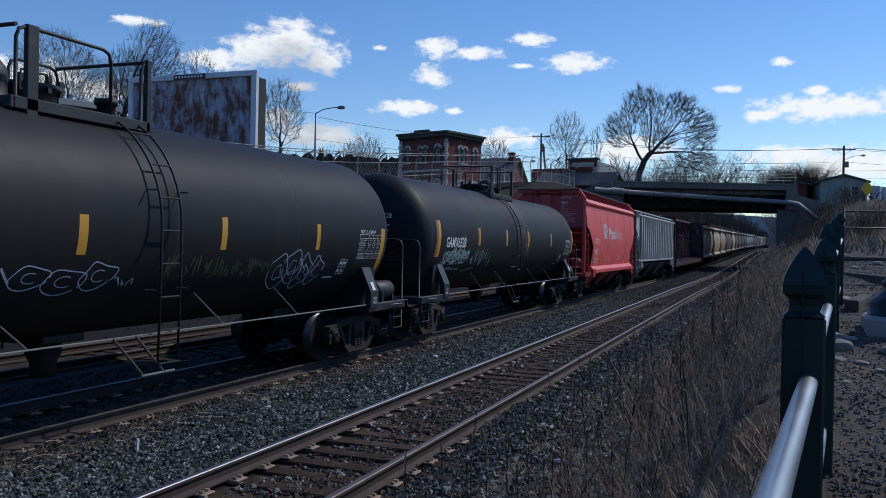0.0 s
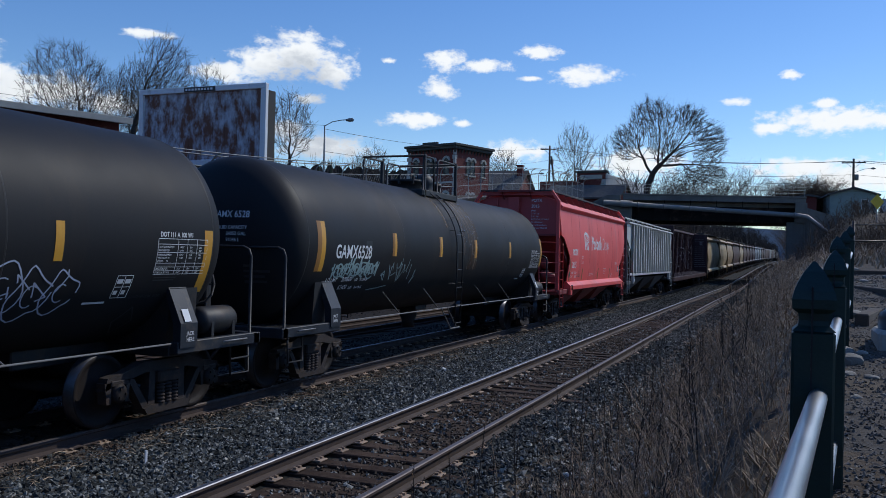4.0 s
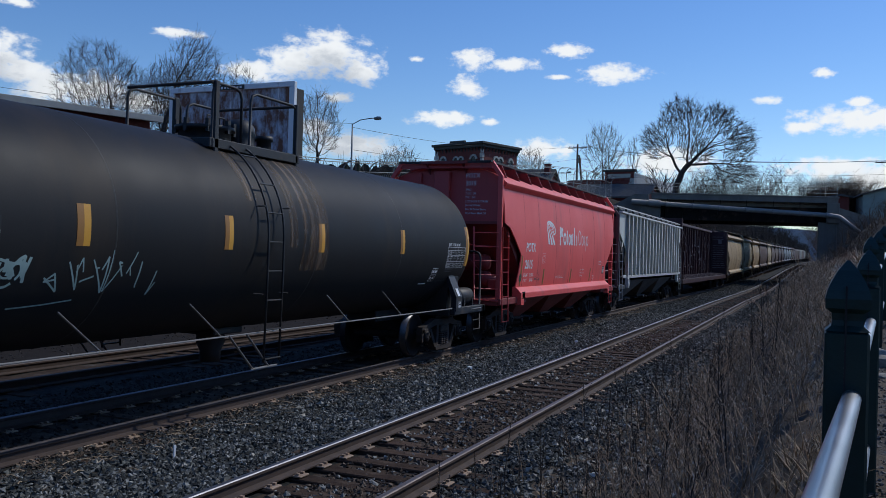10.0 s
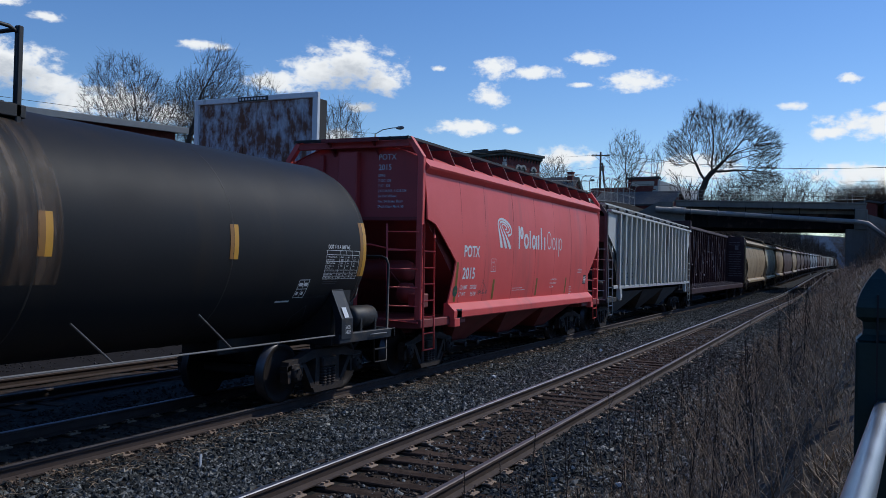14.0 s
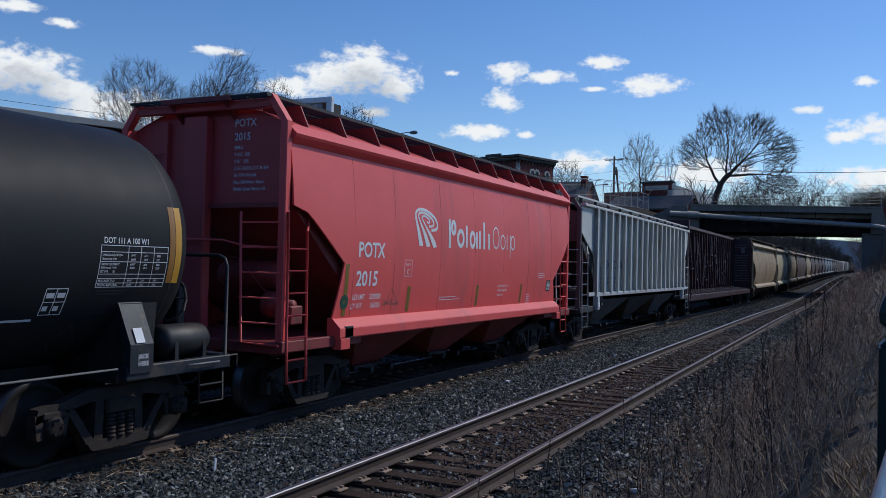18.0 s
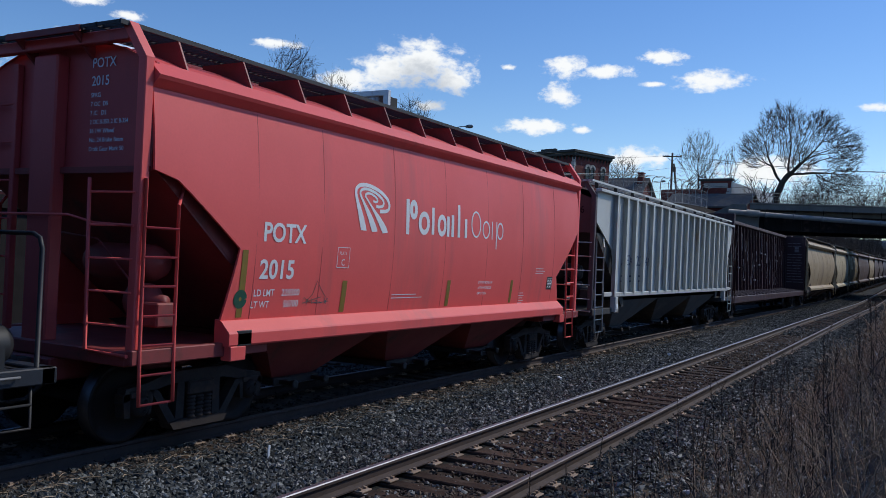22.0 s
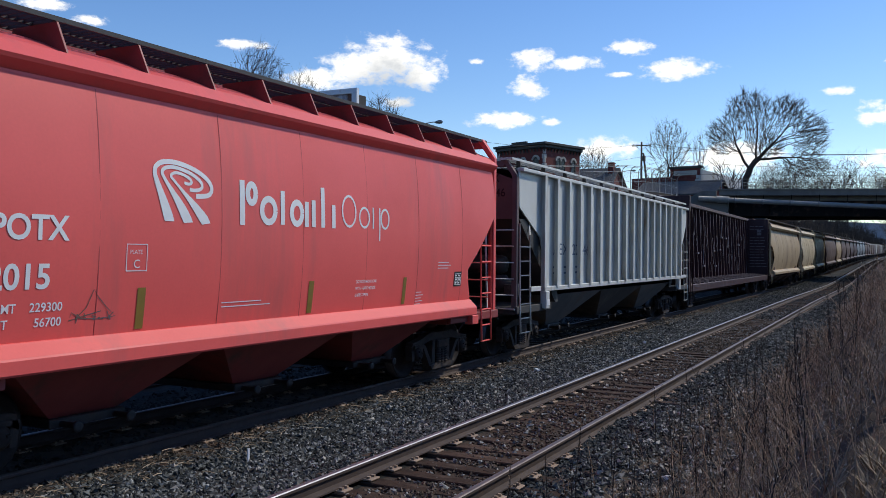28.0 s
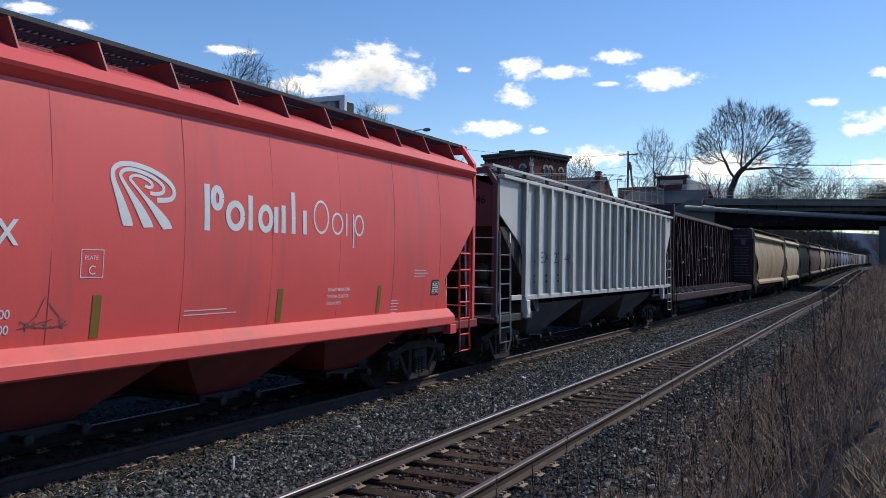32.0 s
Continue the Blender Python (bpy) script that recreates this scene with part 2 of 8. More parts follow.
M_SPRAY2 = mat("spray_green", (0.075, 0.095, 0.04), (0.04, 0.05, 0.025), 0.7, 0, 12, 90, 0.02)
M_RAILDULL = mat("rail_head_dull", (0.13, 0.10, 0.085), (0.09, 0.07, 0.06), 0.6, 0.3, 5, 80, 0.1)
M_SPRAYW = mat("spray_white", (0.55, 0.60, 0.72), (0.44, 0.48, 0.6), 0.6, 0, 9, 90, 0.02)
M_BLACKPLATE = mat("plate_black", (0.012, 0.012, 0.013), None, 0.5, 0, 5, 60, 0.03)
M_RED = mat("hopper_red", (0.90, 0.122, 0.104), (0.80, 0.105, 0.091), 0.5, 0, 0.9, 30, 0.02, (0.68, 0.115, 0.10), 0.15, 0.8, streak=True)
# darker copy of the red: shade of end bays and gussets, plus random stains
M_REDDARK = mat("hopper_red_shade", (0.34, 0.056, 0.050), (0.22, 0.04, 0.036), 0.55, 0, 2, 40, 0.06, (0.13, 0.045, 0.035), 0.25, 1.5)
# same red made darker for ends turned from the sun and for weld shadows
M_REDEND = mat("hopper_red_end_shade", (0.60, 0.085, 0.078), (0.50, 0.070, 0.066), 0.5, 0, 1.5, 40, 0.04, (0.36, 0.065, 0.06), 0.15, 1.2, streak=True)
M_GRATE = mat("grating_dark", (0.035, 0.04, 0.042), (0.05, 0.05, 0.05), 0.7, 0, 6, 60, 0.1)
M_GREYCAR = mat("hopper_grey_paint", (0.67, 0.665, 0.615), (0.57, 0.565, 0.52), 0.5, 0, 1.4, 40, 0.04, (0.30, 0.20, 0.13), 0.12, 1.6, streak=True)
M_FADED = mat("faded_blue_lettering", (0.07, 0.10, 0.16), (0.17, 0.20, 0.26), 0.6, 0, 12, 80, 0.02)
M_RUSTRUN = mat("rust_run", (0.36, 0.16, 0.06), (0.42, 0.28, 0.16), 0.8, 0, 5, 60, 0.05)
ragged(M_RUSTRUN, 5.0, 1.2, 0.40, 0.62)
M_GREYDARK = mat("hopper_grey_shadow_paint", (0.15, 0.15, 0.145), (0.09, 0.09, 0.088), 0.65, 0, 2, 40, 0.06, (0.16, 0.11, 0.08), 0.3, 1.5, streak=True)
M_ENDGREY = mat("hopper_end_brown", (0.16, 0.11, 0.105), (0.10, 0.075, 0.072), 0.7, 0, 2, 40, 0.06)
M_BLACKBAY = mat("hopper_bay_black", (0.035, 0.034, 0.033), (0.055, 0.05, 0.045), 0.7, 0, 3, 40, 0.1, (0.12, 0.10, 0.085), 0.3, 1.5)
M_MAROON = mat("maroon_paint", (0.045, 0.011, 0.014), (0.028, 0.008, 0.010), 0.6, 0, 2, 40, 0.08, (0.12, 0.06, 0.05), 0.2, 2, streak=True)
M_STRAP = mat("strap_grey", (0.20, 0.18, 0.19), (0.12, 0.10, 0.11), 0.7, 0, 6, 60, 0.05)
M_DECK = mat("worn_deck", (0.14, 0.105, 0.105), (0.085, 0.055, 0.056), 0.8, 0, 3, 40, 0.1)
M_TAN = mat("hopper_tan", (0.44, 0.325, 0.185), (0.37, 0.27, 0.15), 0.6, 0, 1.2, 30, 0.05, (0.25, 0.17, 0.10), 0.25, 1.0, streak=True)
M_PALETAN = mat("hopper_pale_tan", (0.54, 0.45, 0.29), (0.45, 0.37, 0.235), 0.6, 0, 1.2, 30, 0.05, (0.26, 0.19, 0.12), 0.25, 1.0, streak=True)
M_DULLGREY = mat("hopper_dull_grey", (0.30, 0.30, 0.28), (0.23, 0.23, 0.21), 0.65, 0, 1.2, 30, 0.05, (0.2, 0.14, 0.1), 0.25, 1.0, streak=True)
M_BROWNCAR = mat("boxcar_brown", (0.085, 0.042, 0.031), (0.058, 0.030, 0.024), 0.7, 0, 1.2, 30, 0.05, (0.16, 0.09, 0.06), 0.25, 1.0, streak=True)
M_BLUECAR = mat("container_blue_grey", (0.17, 0.19, 0.21), (0.12, 0.14, 0.155), 0.6, 0, 1.2, 30, 0.05)
M_RAILTOP = mat("rail_head_polished", (0.30, 0.30, 0.32), (0.20, 0.20, 0.22), 0.5, 1.0, 3, 90, 0.02)
M_RAILWORN = mat("rail_head_worn", (0.20, 0.165, 0.15), (0.13, 0.105, 0.095), 0.55, 0.5, 4, 90, 0.05)
M_RAILSIDE = mat("rail_rust", (0.085, 0.055, 0.042), (0.055, 0.04, 0.034), 0.8, 0.1, 5, 80, 0.2)
M_TIE = mat("tie_creosote", (0.088, 0.055, 0.038), (0.042, 0.028, 0.021), 0.9, 0, 5, 45, 0.5, (0.13, 0.09, 0.065), 0.25, 3, spread=0.3, spec=0.12)
M_PLATE = mat("tie_plate_rust", (0.42, 0.30, 0.205), (0.26, 0.175, 0.12), 0.8, 0.0, 9, 80, 0.2, spread=0.25)
M_STONE = mat("ballast_stone", (0.098, 0.100, 0.091), (0.041, 0.042, 0.039), 0.78, 0, 14, 120, 0.2, (0.26, 0.24, 0.19), 0.1, 2.5, spread=0.75, spec=0.12)
M_STONELIGHT = mat("ballast_stone_light", (0.26, 0.26, 0.238), (0.155, 0.157, 0.142), 0.65, 0, 14, 120, 0.2, spread=0.5)
M_STONEBROWN = mat("ballast_stone_rusty", (0.15, 0.112, 0.082), (0.062, 0.046, 0.035), 0.8, 0, 14, 120, 0.2, spread=0.6, spec=0.12)
# ballast darkened in colour to deepen the shade under the train
M_STONEDARK = mat("ballast_stone_shade", (0.050, 0.044, 0.038), (0.024, 0.021, 0.019), 0.85, 0, 14, 120, 0.2, spread=0.5, spec=0.25)
M_PALESTONE = mat("pale_stone", (0.50, 0.46, 0.38), (0.36, 0.33, 0.27), 0.8, 0, 14, 90, 0.2, spread=0.35)
M_BALLAST = mat("ballast_bed", (0.040, 0.040, 0.036), (0.016, 0.016, 0.015), 0.9, 0, 9, 26, 1.0, (0.085, 0.068, 0.055), 0.35, 0.7, spec=0.12)
M_INNER = mat("dirty_inner_bed", (0.085, 0.058, 0.040), (0.042, 0.030, 0.022), 0.95, 0, 6, 40, 0.9, (0.12, 0.105, 0.09), 0.3, 1.4, spec=0.12)
M_SOIL = mat("winter_soil", (0.125, 0.095, 0.068), (0.062, 0.048, 0.036), 0.95, 0, 3, 40, 0.9, (0.16, 0.13, 0.095), 0.35, 0.9, spec=0.12)
M_GRAVELLOT = mat("gravel_lot", (0.12, 0.105, 0.09), (0.065, 0.056, 0.048), 0.9, 0, 7, 60, 0.8, (0.16, 0.12, 0.08), 0.35, 0.7, spec=0.12)
M_DRYLEAF = mat("dry_leaf", (0.44, 0.285, 0.17), (0.16, 0.105, 0.07), 0.9, 0, 9, 60, 0.1, spread=0.75)
M_WEED = mat("dead_weed", (0.43, 0.30, 0.19), (0.17, 0.12, 0.08), 0.9, 0, 9, 60, 0.1, spread=0.7)
M_SEED = mat("weed_seed_head", (0.30, 0.23, 0.16), (0.62, 0.56, 0.46), 0.95, 0, 20, 90, 0.2, spread=0.4)
M_STRAW = mat("straw_litter", (0.42, 0.31, 0.20), (0.22, 0.165, 0.11), 0.9, 0, 9, 60, 0.1, spread=0.4)
M_GREEN = mat("fence_green_paint", (0.006, 0.034, 0.026), (0.004, 0.024, 0.018), 0.45, 0, 6, 70, 0.08, (0.012, 0.03, 0.026), 0.2, 4)
M_PIPE = mat("galvanised_pipe", (0.55, 0.57, 0.60), (0.46, 0.48, 0.52), 0.32, 1.0, 5, 90, 0.04)
M_ROCK = mat("rock", (0.34, 0.31, 0.26), (0.22, 0.20, 0.17), 0.85, 0, 6, 60, 0.4, spread=0.35)
M_LOTSTONE = mat("lot_gravel_stone", (0.17, 0.15, 0.13), (0.08, 0.07, 0.06), 0.85, 0, 6, 60, 0.3, spread=0.5)
M_CONCRETE = mat("concrete", (0.185, 0.17, 0.152), (0.13, 0.12, 0.108), 0.85, 0, 1.2, 40, 0.25, (0.12, 0.11, 0.10), 0.35, 0.6, streak=True)
# near-black tone of the wall and of the ground strip before it
M_OLDWALL = mat("dark_wall_and_strip", (0.034, 0.029, 0.026), (0.020, 0.017, 0.016), 0.9, 0, 2.5, 30, 0.6, (0.03, 0.026, 0.024), 0.35, 0.6, streak=True, spec=0.12)
M_CONCLIGHT = mat("concrete_light", (0.42, 0.40, 0.36), (0.34, 0.32, 0.29), 0.85, 0, 1.5, 40, 0.25, (0.2, 0.18, 0.16), 0.2, 0.8, streak=True)
M_GIRDER = mat("girder_dark", (0.022, 0.018, 0.017), (0.013, 0.011, 0.011), 0.75, 0, 1.5, 40, 0.15, (0.10, 0.06, 0.045), 0.3, 0.8, spec=0.12)
M_DUCT = mat("pipe_grey_paint", (0.24, 0.235, 0.235), (0.17, 0.165, 0.165), 0.5, 0.2, 2, 40, 0.05)
M_MORTAR = mat("brick_wall_plain", (0.17, 0.040, 0.033), (0.115, 0.028, 0.025), 0.9, 0, 8, 60, 0.5, (0.20, 0.09, 0.075), 0.2, 1.5)
M_TRIM = mat("pale_stone_trim", (0.50, 0.48, 0.44), (0.38, 0.36, 0.33), 0.8, 0, 5, 60, 0.1)
M_CORNICE = mat("cornice_dark_green", (0.035, 0.045, 0.04), (0.055, 0.05, 0.045), 0.7, 0, 5, 60, 0.1)
M_GLASS = mat("window_glass", (0.02, 0.023, 0.026), (0.035, 0.038, 0.042), 0.12, 0, 2, 20, 0.0, spec=0.3)
M_WINWHITE = mat("window_frame_white", (0.62, 0.62, 0.60), (0.52, 0.52, 0.51), 0.6, 0, 5, 60, 0.05)
M_ROOF = mat("roof_shingle_grey", (0.10, 0.095, 0.09), (0.065, 0.062, 0.06), 0.9, 0, 3, 30, 0.4)
M_FASCIA = mat("fascia_pale", (0.45, 0.43, 0.38), (0.36, 0.34, 0.30), 0.7, 0, 4, 50, 0.1)
M_BBWHITE = mat("billboard_frame_paint", (0.80, 0.81, 0.82), (0.72, 0.73, 0.74), 0.6, 0, 3, 50, 0.05, (0.35, 0.28, 0.22), 0.1, 2, streak=True)
M_BBPANEL = mat("billboard_bare_steel", (0.60, 0.62, 0.68), (0.42, 0.44, 0.50), 0.6, 0.0, 2.2, 30, 0.1, (0.15, 0.055, 0.028), 0.80, 1.9, streak=0.5)
M_BBBACK = mat("billboard_back_dark", (0.03, 0.03, 0.03), (0.05, 0.045, 0.04), 0.8, 0, 3, 50, 0.1)
M_POLE = mat("wood_pole", (0.10, 0.075, 0.055), (0.065, 0.05, 0.04), 0.9, 0, 5, 50, 0.3)
M_LAMPGREY = mat("lamp_grey_metal", (0.25, 0.26, 0.27), (0.19, 0.2, 0.21), 0.5, 0.5, 4, 60, 0.05)
M_WIRE = mat("wire_dark", (0.03, 0.03, 0.03), None, 0.7, 0, 4, 60, 0.0)
M_CHAIN = mat("chainlink_grey", (0.30, 0.30, 0.29), (0.22, 0.22, 0.21), 0.6, 0.4, 4, 60, 0.05)
M_BARK = mat("bark", (0.060, 0.048, 0.040), (0.036, 0.030, 0.026), 0.95, 0, 6, 40, 0.6)
M_TWIG = mat("twigs", (0.065, 0.050, 0.042), (0.042, 0.034, 0.030), 0.95, 0, 6, 40, 0.1)
M_BUSH = mat("bare_brush", (0.12, 0.072, 0.045), (0.06, 0.04, 0.027), 0.95, 0, 6, 40, 0.1, spread=0.3)
M_CONIFER = mat("conifer", (0.022, 0.035, 0.02), (0.012, 0.02, 0.012), 0.95, 0, 6, 40, 0.2, spread=0.3)
M_SIDING = mat("siding_pale_green", (0.27, 0.33, 0.31), (0.22, 0.27, 0.255), 0.7, 0, 2, 40, 0.1)
M_WALLWHITE = mat("painted_wall_pale", (0.50, 0.51, 0.51), (0.42, 0.43, 0.43), 0.8, 0, 2, 40, 0.15, (0.3, 0.28, 0.25), 0.2, 0.8, streak=True)
M_SIGNBLUE = mat("sign_blue", (0.03, 0.12, 0.45), (0.025, 0.09, 0.36), 0.5, 0, 4, 60, 0.02)
M_SIGNYEL = mat("sign_yellow", (0.75, 0.50, 0.03), (0.65, 0.42, 0.03), 0.5, 0, 4, 60, 0.02)
M_IRON = mat("black_iron", (0.014, 0.014, 0.017), (0.022, 0.022, 0.024), 0.4, 0.2, 5, 70, 0.05)
# pale blue: the haze of distance is mixed into the hills' colour
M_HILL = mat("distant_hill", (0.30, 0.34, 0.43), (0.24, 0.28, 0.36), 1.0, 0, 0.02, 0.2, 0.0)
M_WOODS = mat("distant_woods", (0.038, 0.030, 0.027), (0.020, 0.017, 0.017), 1.0, 0, 0.5, 5, 0.3, spread=0.3)
M_ROAD = mat("asphalt", (0.06, 0.06, 0.062), (0.045, 0.045, 0.046), 0.9, 0, 4, 60, 0.2)
M_GREENDECAL = mat("decal_green", (0.02, 0.10, 0.06), None, 0.5, 0, 6, 60, 0.02)


# ---------------------------------------------------------------- mesh helpers
class Mesh:
    """Collects verts and faces of one mesh."""

    def __init__(self):
        self.v, self.f, self.smooth = [], [], []

    def add(self, verts, faces, smooth=False):
        o = len(self.v)
        self.v.extend(tuple(p) for p in verts)
        self.f.extend(tuple(i + o for i in q) for q in faces)
        self.smooth.extend([smooth] * len(faces))
        return self

    def box(self, x0, x1, y0, y1, z0, z1, bev=0.0, m=None):
        """Axis-aligned box with chamfered edges; m: an extra matrix."""
        lo, hi = (min(x0, x1), min(y0, y1), min(z0, z1)), (max(x0, x1), max(y0, y1), max(z0, z1))
        if bev <= 0:
            vs = [(a, b, c) for a in (lo[0], hi[0]) for b in (lo[1], hi[1]) for c in (lo[2], hi[2])]
            fs = [(0, 1, 3, 2), (4, 6, 7, 5), (0, 4, 5, 1), (2, 3, 7, 6), (0, 2, 6, 4), (1, 5, 7, 3)]
        else:
            bev = min(bev, 0.45 * min(hi[k] - lo[k] for k in range(3)))
            vs, idx = [], {}
            for c in range(8):
                s = [(c >> k) & 1 for k in range(3)]
                for a in range(3):
                    p = [(hi[k] if s[k] else lo[k]) if k == a else ((hi[k] - bev) if s[k] else (lo[k] + bev)) for k in range(3)]
                    idx[(c, a)] = len(vs)
                    vs.append(p)
            fs = []
            for a in range(3):
                o = [k for k in range(3) if k != a]
                for sgn in (0, 1):
                    cs = [(sgn << a) | (i << o[0]) | (j << o[1]) for i, j in ((0, 0), (1, 0), (1, 1), (0, 1))]
                    fs.append(tuple(idx[(c, a)] for c in cs))
                for i in (0, 1):
                    for j in (0, 1):
                        c1 = (i << o[0]) | (j << o[1])
                        c2 = c1 | (1 << a)
                        fs.append((idx[(c1, o[0])], idx[(c2, o[0])], idx[(c2, o[1])], idx[(c1, o[1])]))
            for c in range(8):
                fs.append(tuple(idx[(c, a)] for a in range(3)))
        if m is not None:
            vs = [m @ Vector(p) for p in vs]
        return self.add(vs, fs)

    def tube(self, pts, r, n=8, smooth=True, caps=True):
        """A tube along pts; r: one radius or one for each point."""
        pts = [Vector(p) for p in pts]
        rs = r if isinstance(r, (list, tuple)) else [r] * len(pts)
        vs, fs = [], []
        t0 = (pts[1] - pts[0]).normalized()
        u = t0.orthogonal().normalized()
        for i, p in enumerate(pts):
            t = (pts[min(i + 1, len(pts) - 1)] - pts[max(i - 1, 0)]).normalized()
            u = (u - t * u.dot(t)).normalized()
            w = t.cross(u)
            for k in range(n):
                a = 2 * math.pi * k / n
                vs.append(p + (u * math.cos(a) + w * math.sin(a)) * rs[i])
        for i in range(len(pts) - 1):
            for k in range(n):
                fs.append((i * n + k, i * n + (k + 1) % n, (i + 1) * n + (k + 1) % n, (i + 1) * n + k))
        self.add(vs, fs, smooth)
        if caps:
            o = len(self.v) - len(vs)
            self.f += [tuple(o + k for k in range(n)), tuple(o + (len(pts) - 1) * n + k for k in range(n))]
            self.smooth += [False, False]
        return self

    def lathe(self, prof, origin, axis="z", n=24, smooth=True):
        """prof: (radius, height along the axis) pairs."""
        vs, fs = [], []
        for r, h in prof:
            for k in range(n):
                a = 2 * math.pi * k / n
                c, s = r * math.cos(a), r * math.sin(a)
                p = {"z": (c, s, h), "x": (h, c, s), "y": (c, h, s)}[axis]
                vs.append((p[0] + origin[0], p[1] + origin[1], p[2] + origin[2]))
        for i in range(len(prof) - 1):
            for k in range(n):
                fs.append((i * n + k, i * n + (k + 1) % n, (i + 1) * n + (k + 1) % n, (i + 1) * n + k))
        self.add(vs, fs, smooth)
        o = len(self.v) - len(vs)
        for i in (0, len(prof) - 1):
            if prof[i][0] > 1e-6:
                self.f.append(tuple(o + i * n + k for k in range(n)))
                self.smooth.append(False)
        return self

    def prism(self, poly, axis, a0, a1, smooth=False):
        """A polygon drawn in the two other axes (in order), pulled from a0 to a1 along axis."""
        def put(p, h):
            return {"x": (h, p[0], p[1]), "y": (p[0], h, p[1]), "z": (p[0], p[1], h)}[axis]
        n = len(poly)
        self.add([put(p, a0) for p in poly] + [put(p, a1) for p in poly],
                 [tuple(range(n)), tuple(range(2 * n - 1, n - 1, -1))] + [(i, (i + 1) % n, n + (i + 1) % n, n + i) for i in range(n)], smooth)
        return self

    def sheet(self, rows, smooth=True):
        """A grid of points, row by row."""
        w = len(rows[0])
        self.add([p for r in rows for p in r],
                 [(i * w + j, i * w + j + 1, (i + 1) * w + j + 1, (i + 1) * w + j) for i in range(len(rows) - 1) for j in range(w - 1)], smooth)
        return self

    def data(self, name, *mats):
        me = bpy.data.meshes.new(name)
        me.from_pydata(self.v, [], self.f)
        me.polygons.foreach_set("use_smooth", self.smooth)
        for m in mats:
            me.materials.append(m)
        me.update()
        return me


def part(name, mesh, material, parent, label=""):
    ob = new(name, mesh.data(name, material) if isinstance(mesh, Mesh) else mesh)
    ob.parent = parent
    if label:
        ob["label"] = label
    return ob


def thing(name, label, category, group="", at=None, kind=""):
    ob = new(name)
    ob.empty_display_size = 0.2
    if at is not None:
        ob.matrix_world = at
    return tagged(ob, label, category, group, kind)


def solid(name, mesh, material, label, category, group="", kind=""):
    return tagged(new(name, mesh.data(name, material)), label, category, group, kind)


def letters(text, size, align="LEFT", bold=0.0):
    """Verts and faces of a line of writing, flat in x and y, from the built-in font."""
    cu = bpy.data.curves.new("text", "FONT")
    cu.body, cu.size, cu.align_x, cu.resolution_u = text, size, align, 4
    cu.offset = bold * size
    ob = bpy.data.objects.new("text", cu)
    scene.collection.objects.link(ob)
    me = bpy.data.meshes.new_from_object(ob.evaluated_get(bpy.context.evaluated_depsgraph_get()))
    vs = [tuple(v.co) for v in me.vertices]
    fs = [tuple(p.vertices) for p in me.polygons]
    bpy.data.objects.remove(ob)
    bpy.data.meshes.remove(me)
    bpy.data.curves.remove(cu)
    return vs, fs


def ribbon(m, pts, w, wrap):
    """A flat stroke of width w along pts of a plane, laid on a surface by wrap(u, v)."""
    pts = [Vector((p[0], p[1])) for p in pts]
    vs, fs = [], []
    for i, p in enumerate(pts):
        t = (pts[min(i + 1, len(pts) - 1)] - pts[max(i - 1, 0)])
        t = t.normalized() if t.length > 1e-6 else Vector((1, 0))
        nrm = Vector((-t.y, t.x)) * (w / 2)
        for q in (p - nrm, p + nrm):
            vs.append(wrap(q.x, q.y))
    for i in range(len(pts) - 1):
        fs.append((2 * i, 2 * i + 1, 2 * i + 3, 2 * i + 2))
    m.add(vs, fs)


# ---------------------------------------------------------------- ground
C1, C2, C3 = -4.35, -8.67, -12.6      # centre lines of the three tracks; z = 0 is the top of the rails


def curve(y, y0, a, y1):
    """A parabola from y0 that runs out straight after y1."""
    d, w = max(0.0, y - y0), y1 - y0
    return a * d * d if d < w else a * w * w + 2 * a * w * (d - w)


def bend(y):
    """How far the tracks swing to the right of their straight line."""
    return 0.45 * smooth01(45, 85, y) + curve(y, 150.0, 0.00007, 300.0)


def rise(y):
    """The grade: the line climbs gently from before the bridge."""
    return curve(min(y, 420.0), 60.0, 0.000183, 90.0)


def smooth01(a, b, t):
    t = min(1.0, max(0.0, (t - a) / (b - a)))
    return t * t * (3 - 2 * t)


def street_z(y):
    """Height of the street along the top of the retaining wall."""
    return 3.3 + 5.3 * smooth01(15, 92, y)


def ground_z(x, y):
    x = x - bend(y)
    base = -0.24
    for c in (C1, C2, C3):
        d = abs(x - c)
        base = max(base, -0.185 - 0.25 * smooth01(1.4, 2.5, d) - (0.012 if d < 0.7 else 0))
    z = base
    if x < -14.2:
        z = -0.44 + 0.25 * smooth01(-15, -19, x)
    if x < -20.3:
        z = street_z(y)
    if x > -3.2:
        lot = 1.16 + 0.06 * max(0.0, min(y, 12) - 3) + 0.04 * max(0.0, min(y, 34) - 12) + (0.02 * min(x - 3, 20) if x > 3 else 0.0)
        z = base + (lot - base) * smooth01(-2.3, 0.15 + 3.2 * smooth01(14, 60, y), x) ** 1.7
        z += 4.3 * smooth01(58, 90, y) * smooth01(0.9, 6.0, x)
    if y > 110:
        z = z * (1 - smooth01(110, 180, y)) + smooth01(110, 180, y) * (-0.4 if abs(x + 8) < 9 else (4.0 if x < -17 else 3.0))
    if x > -20.3:
        z += rise(y)
    return z + 0.035 * noise.noise((x * 1.3, y * 1.3, 0)) + 0.05 * noise.noise((x * 0.3, y * 0.3, 5))


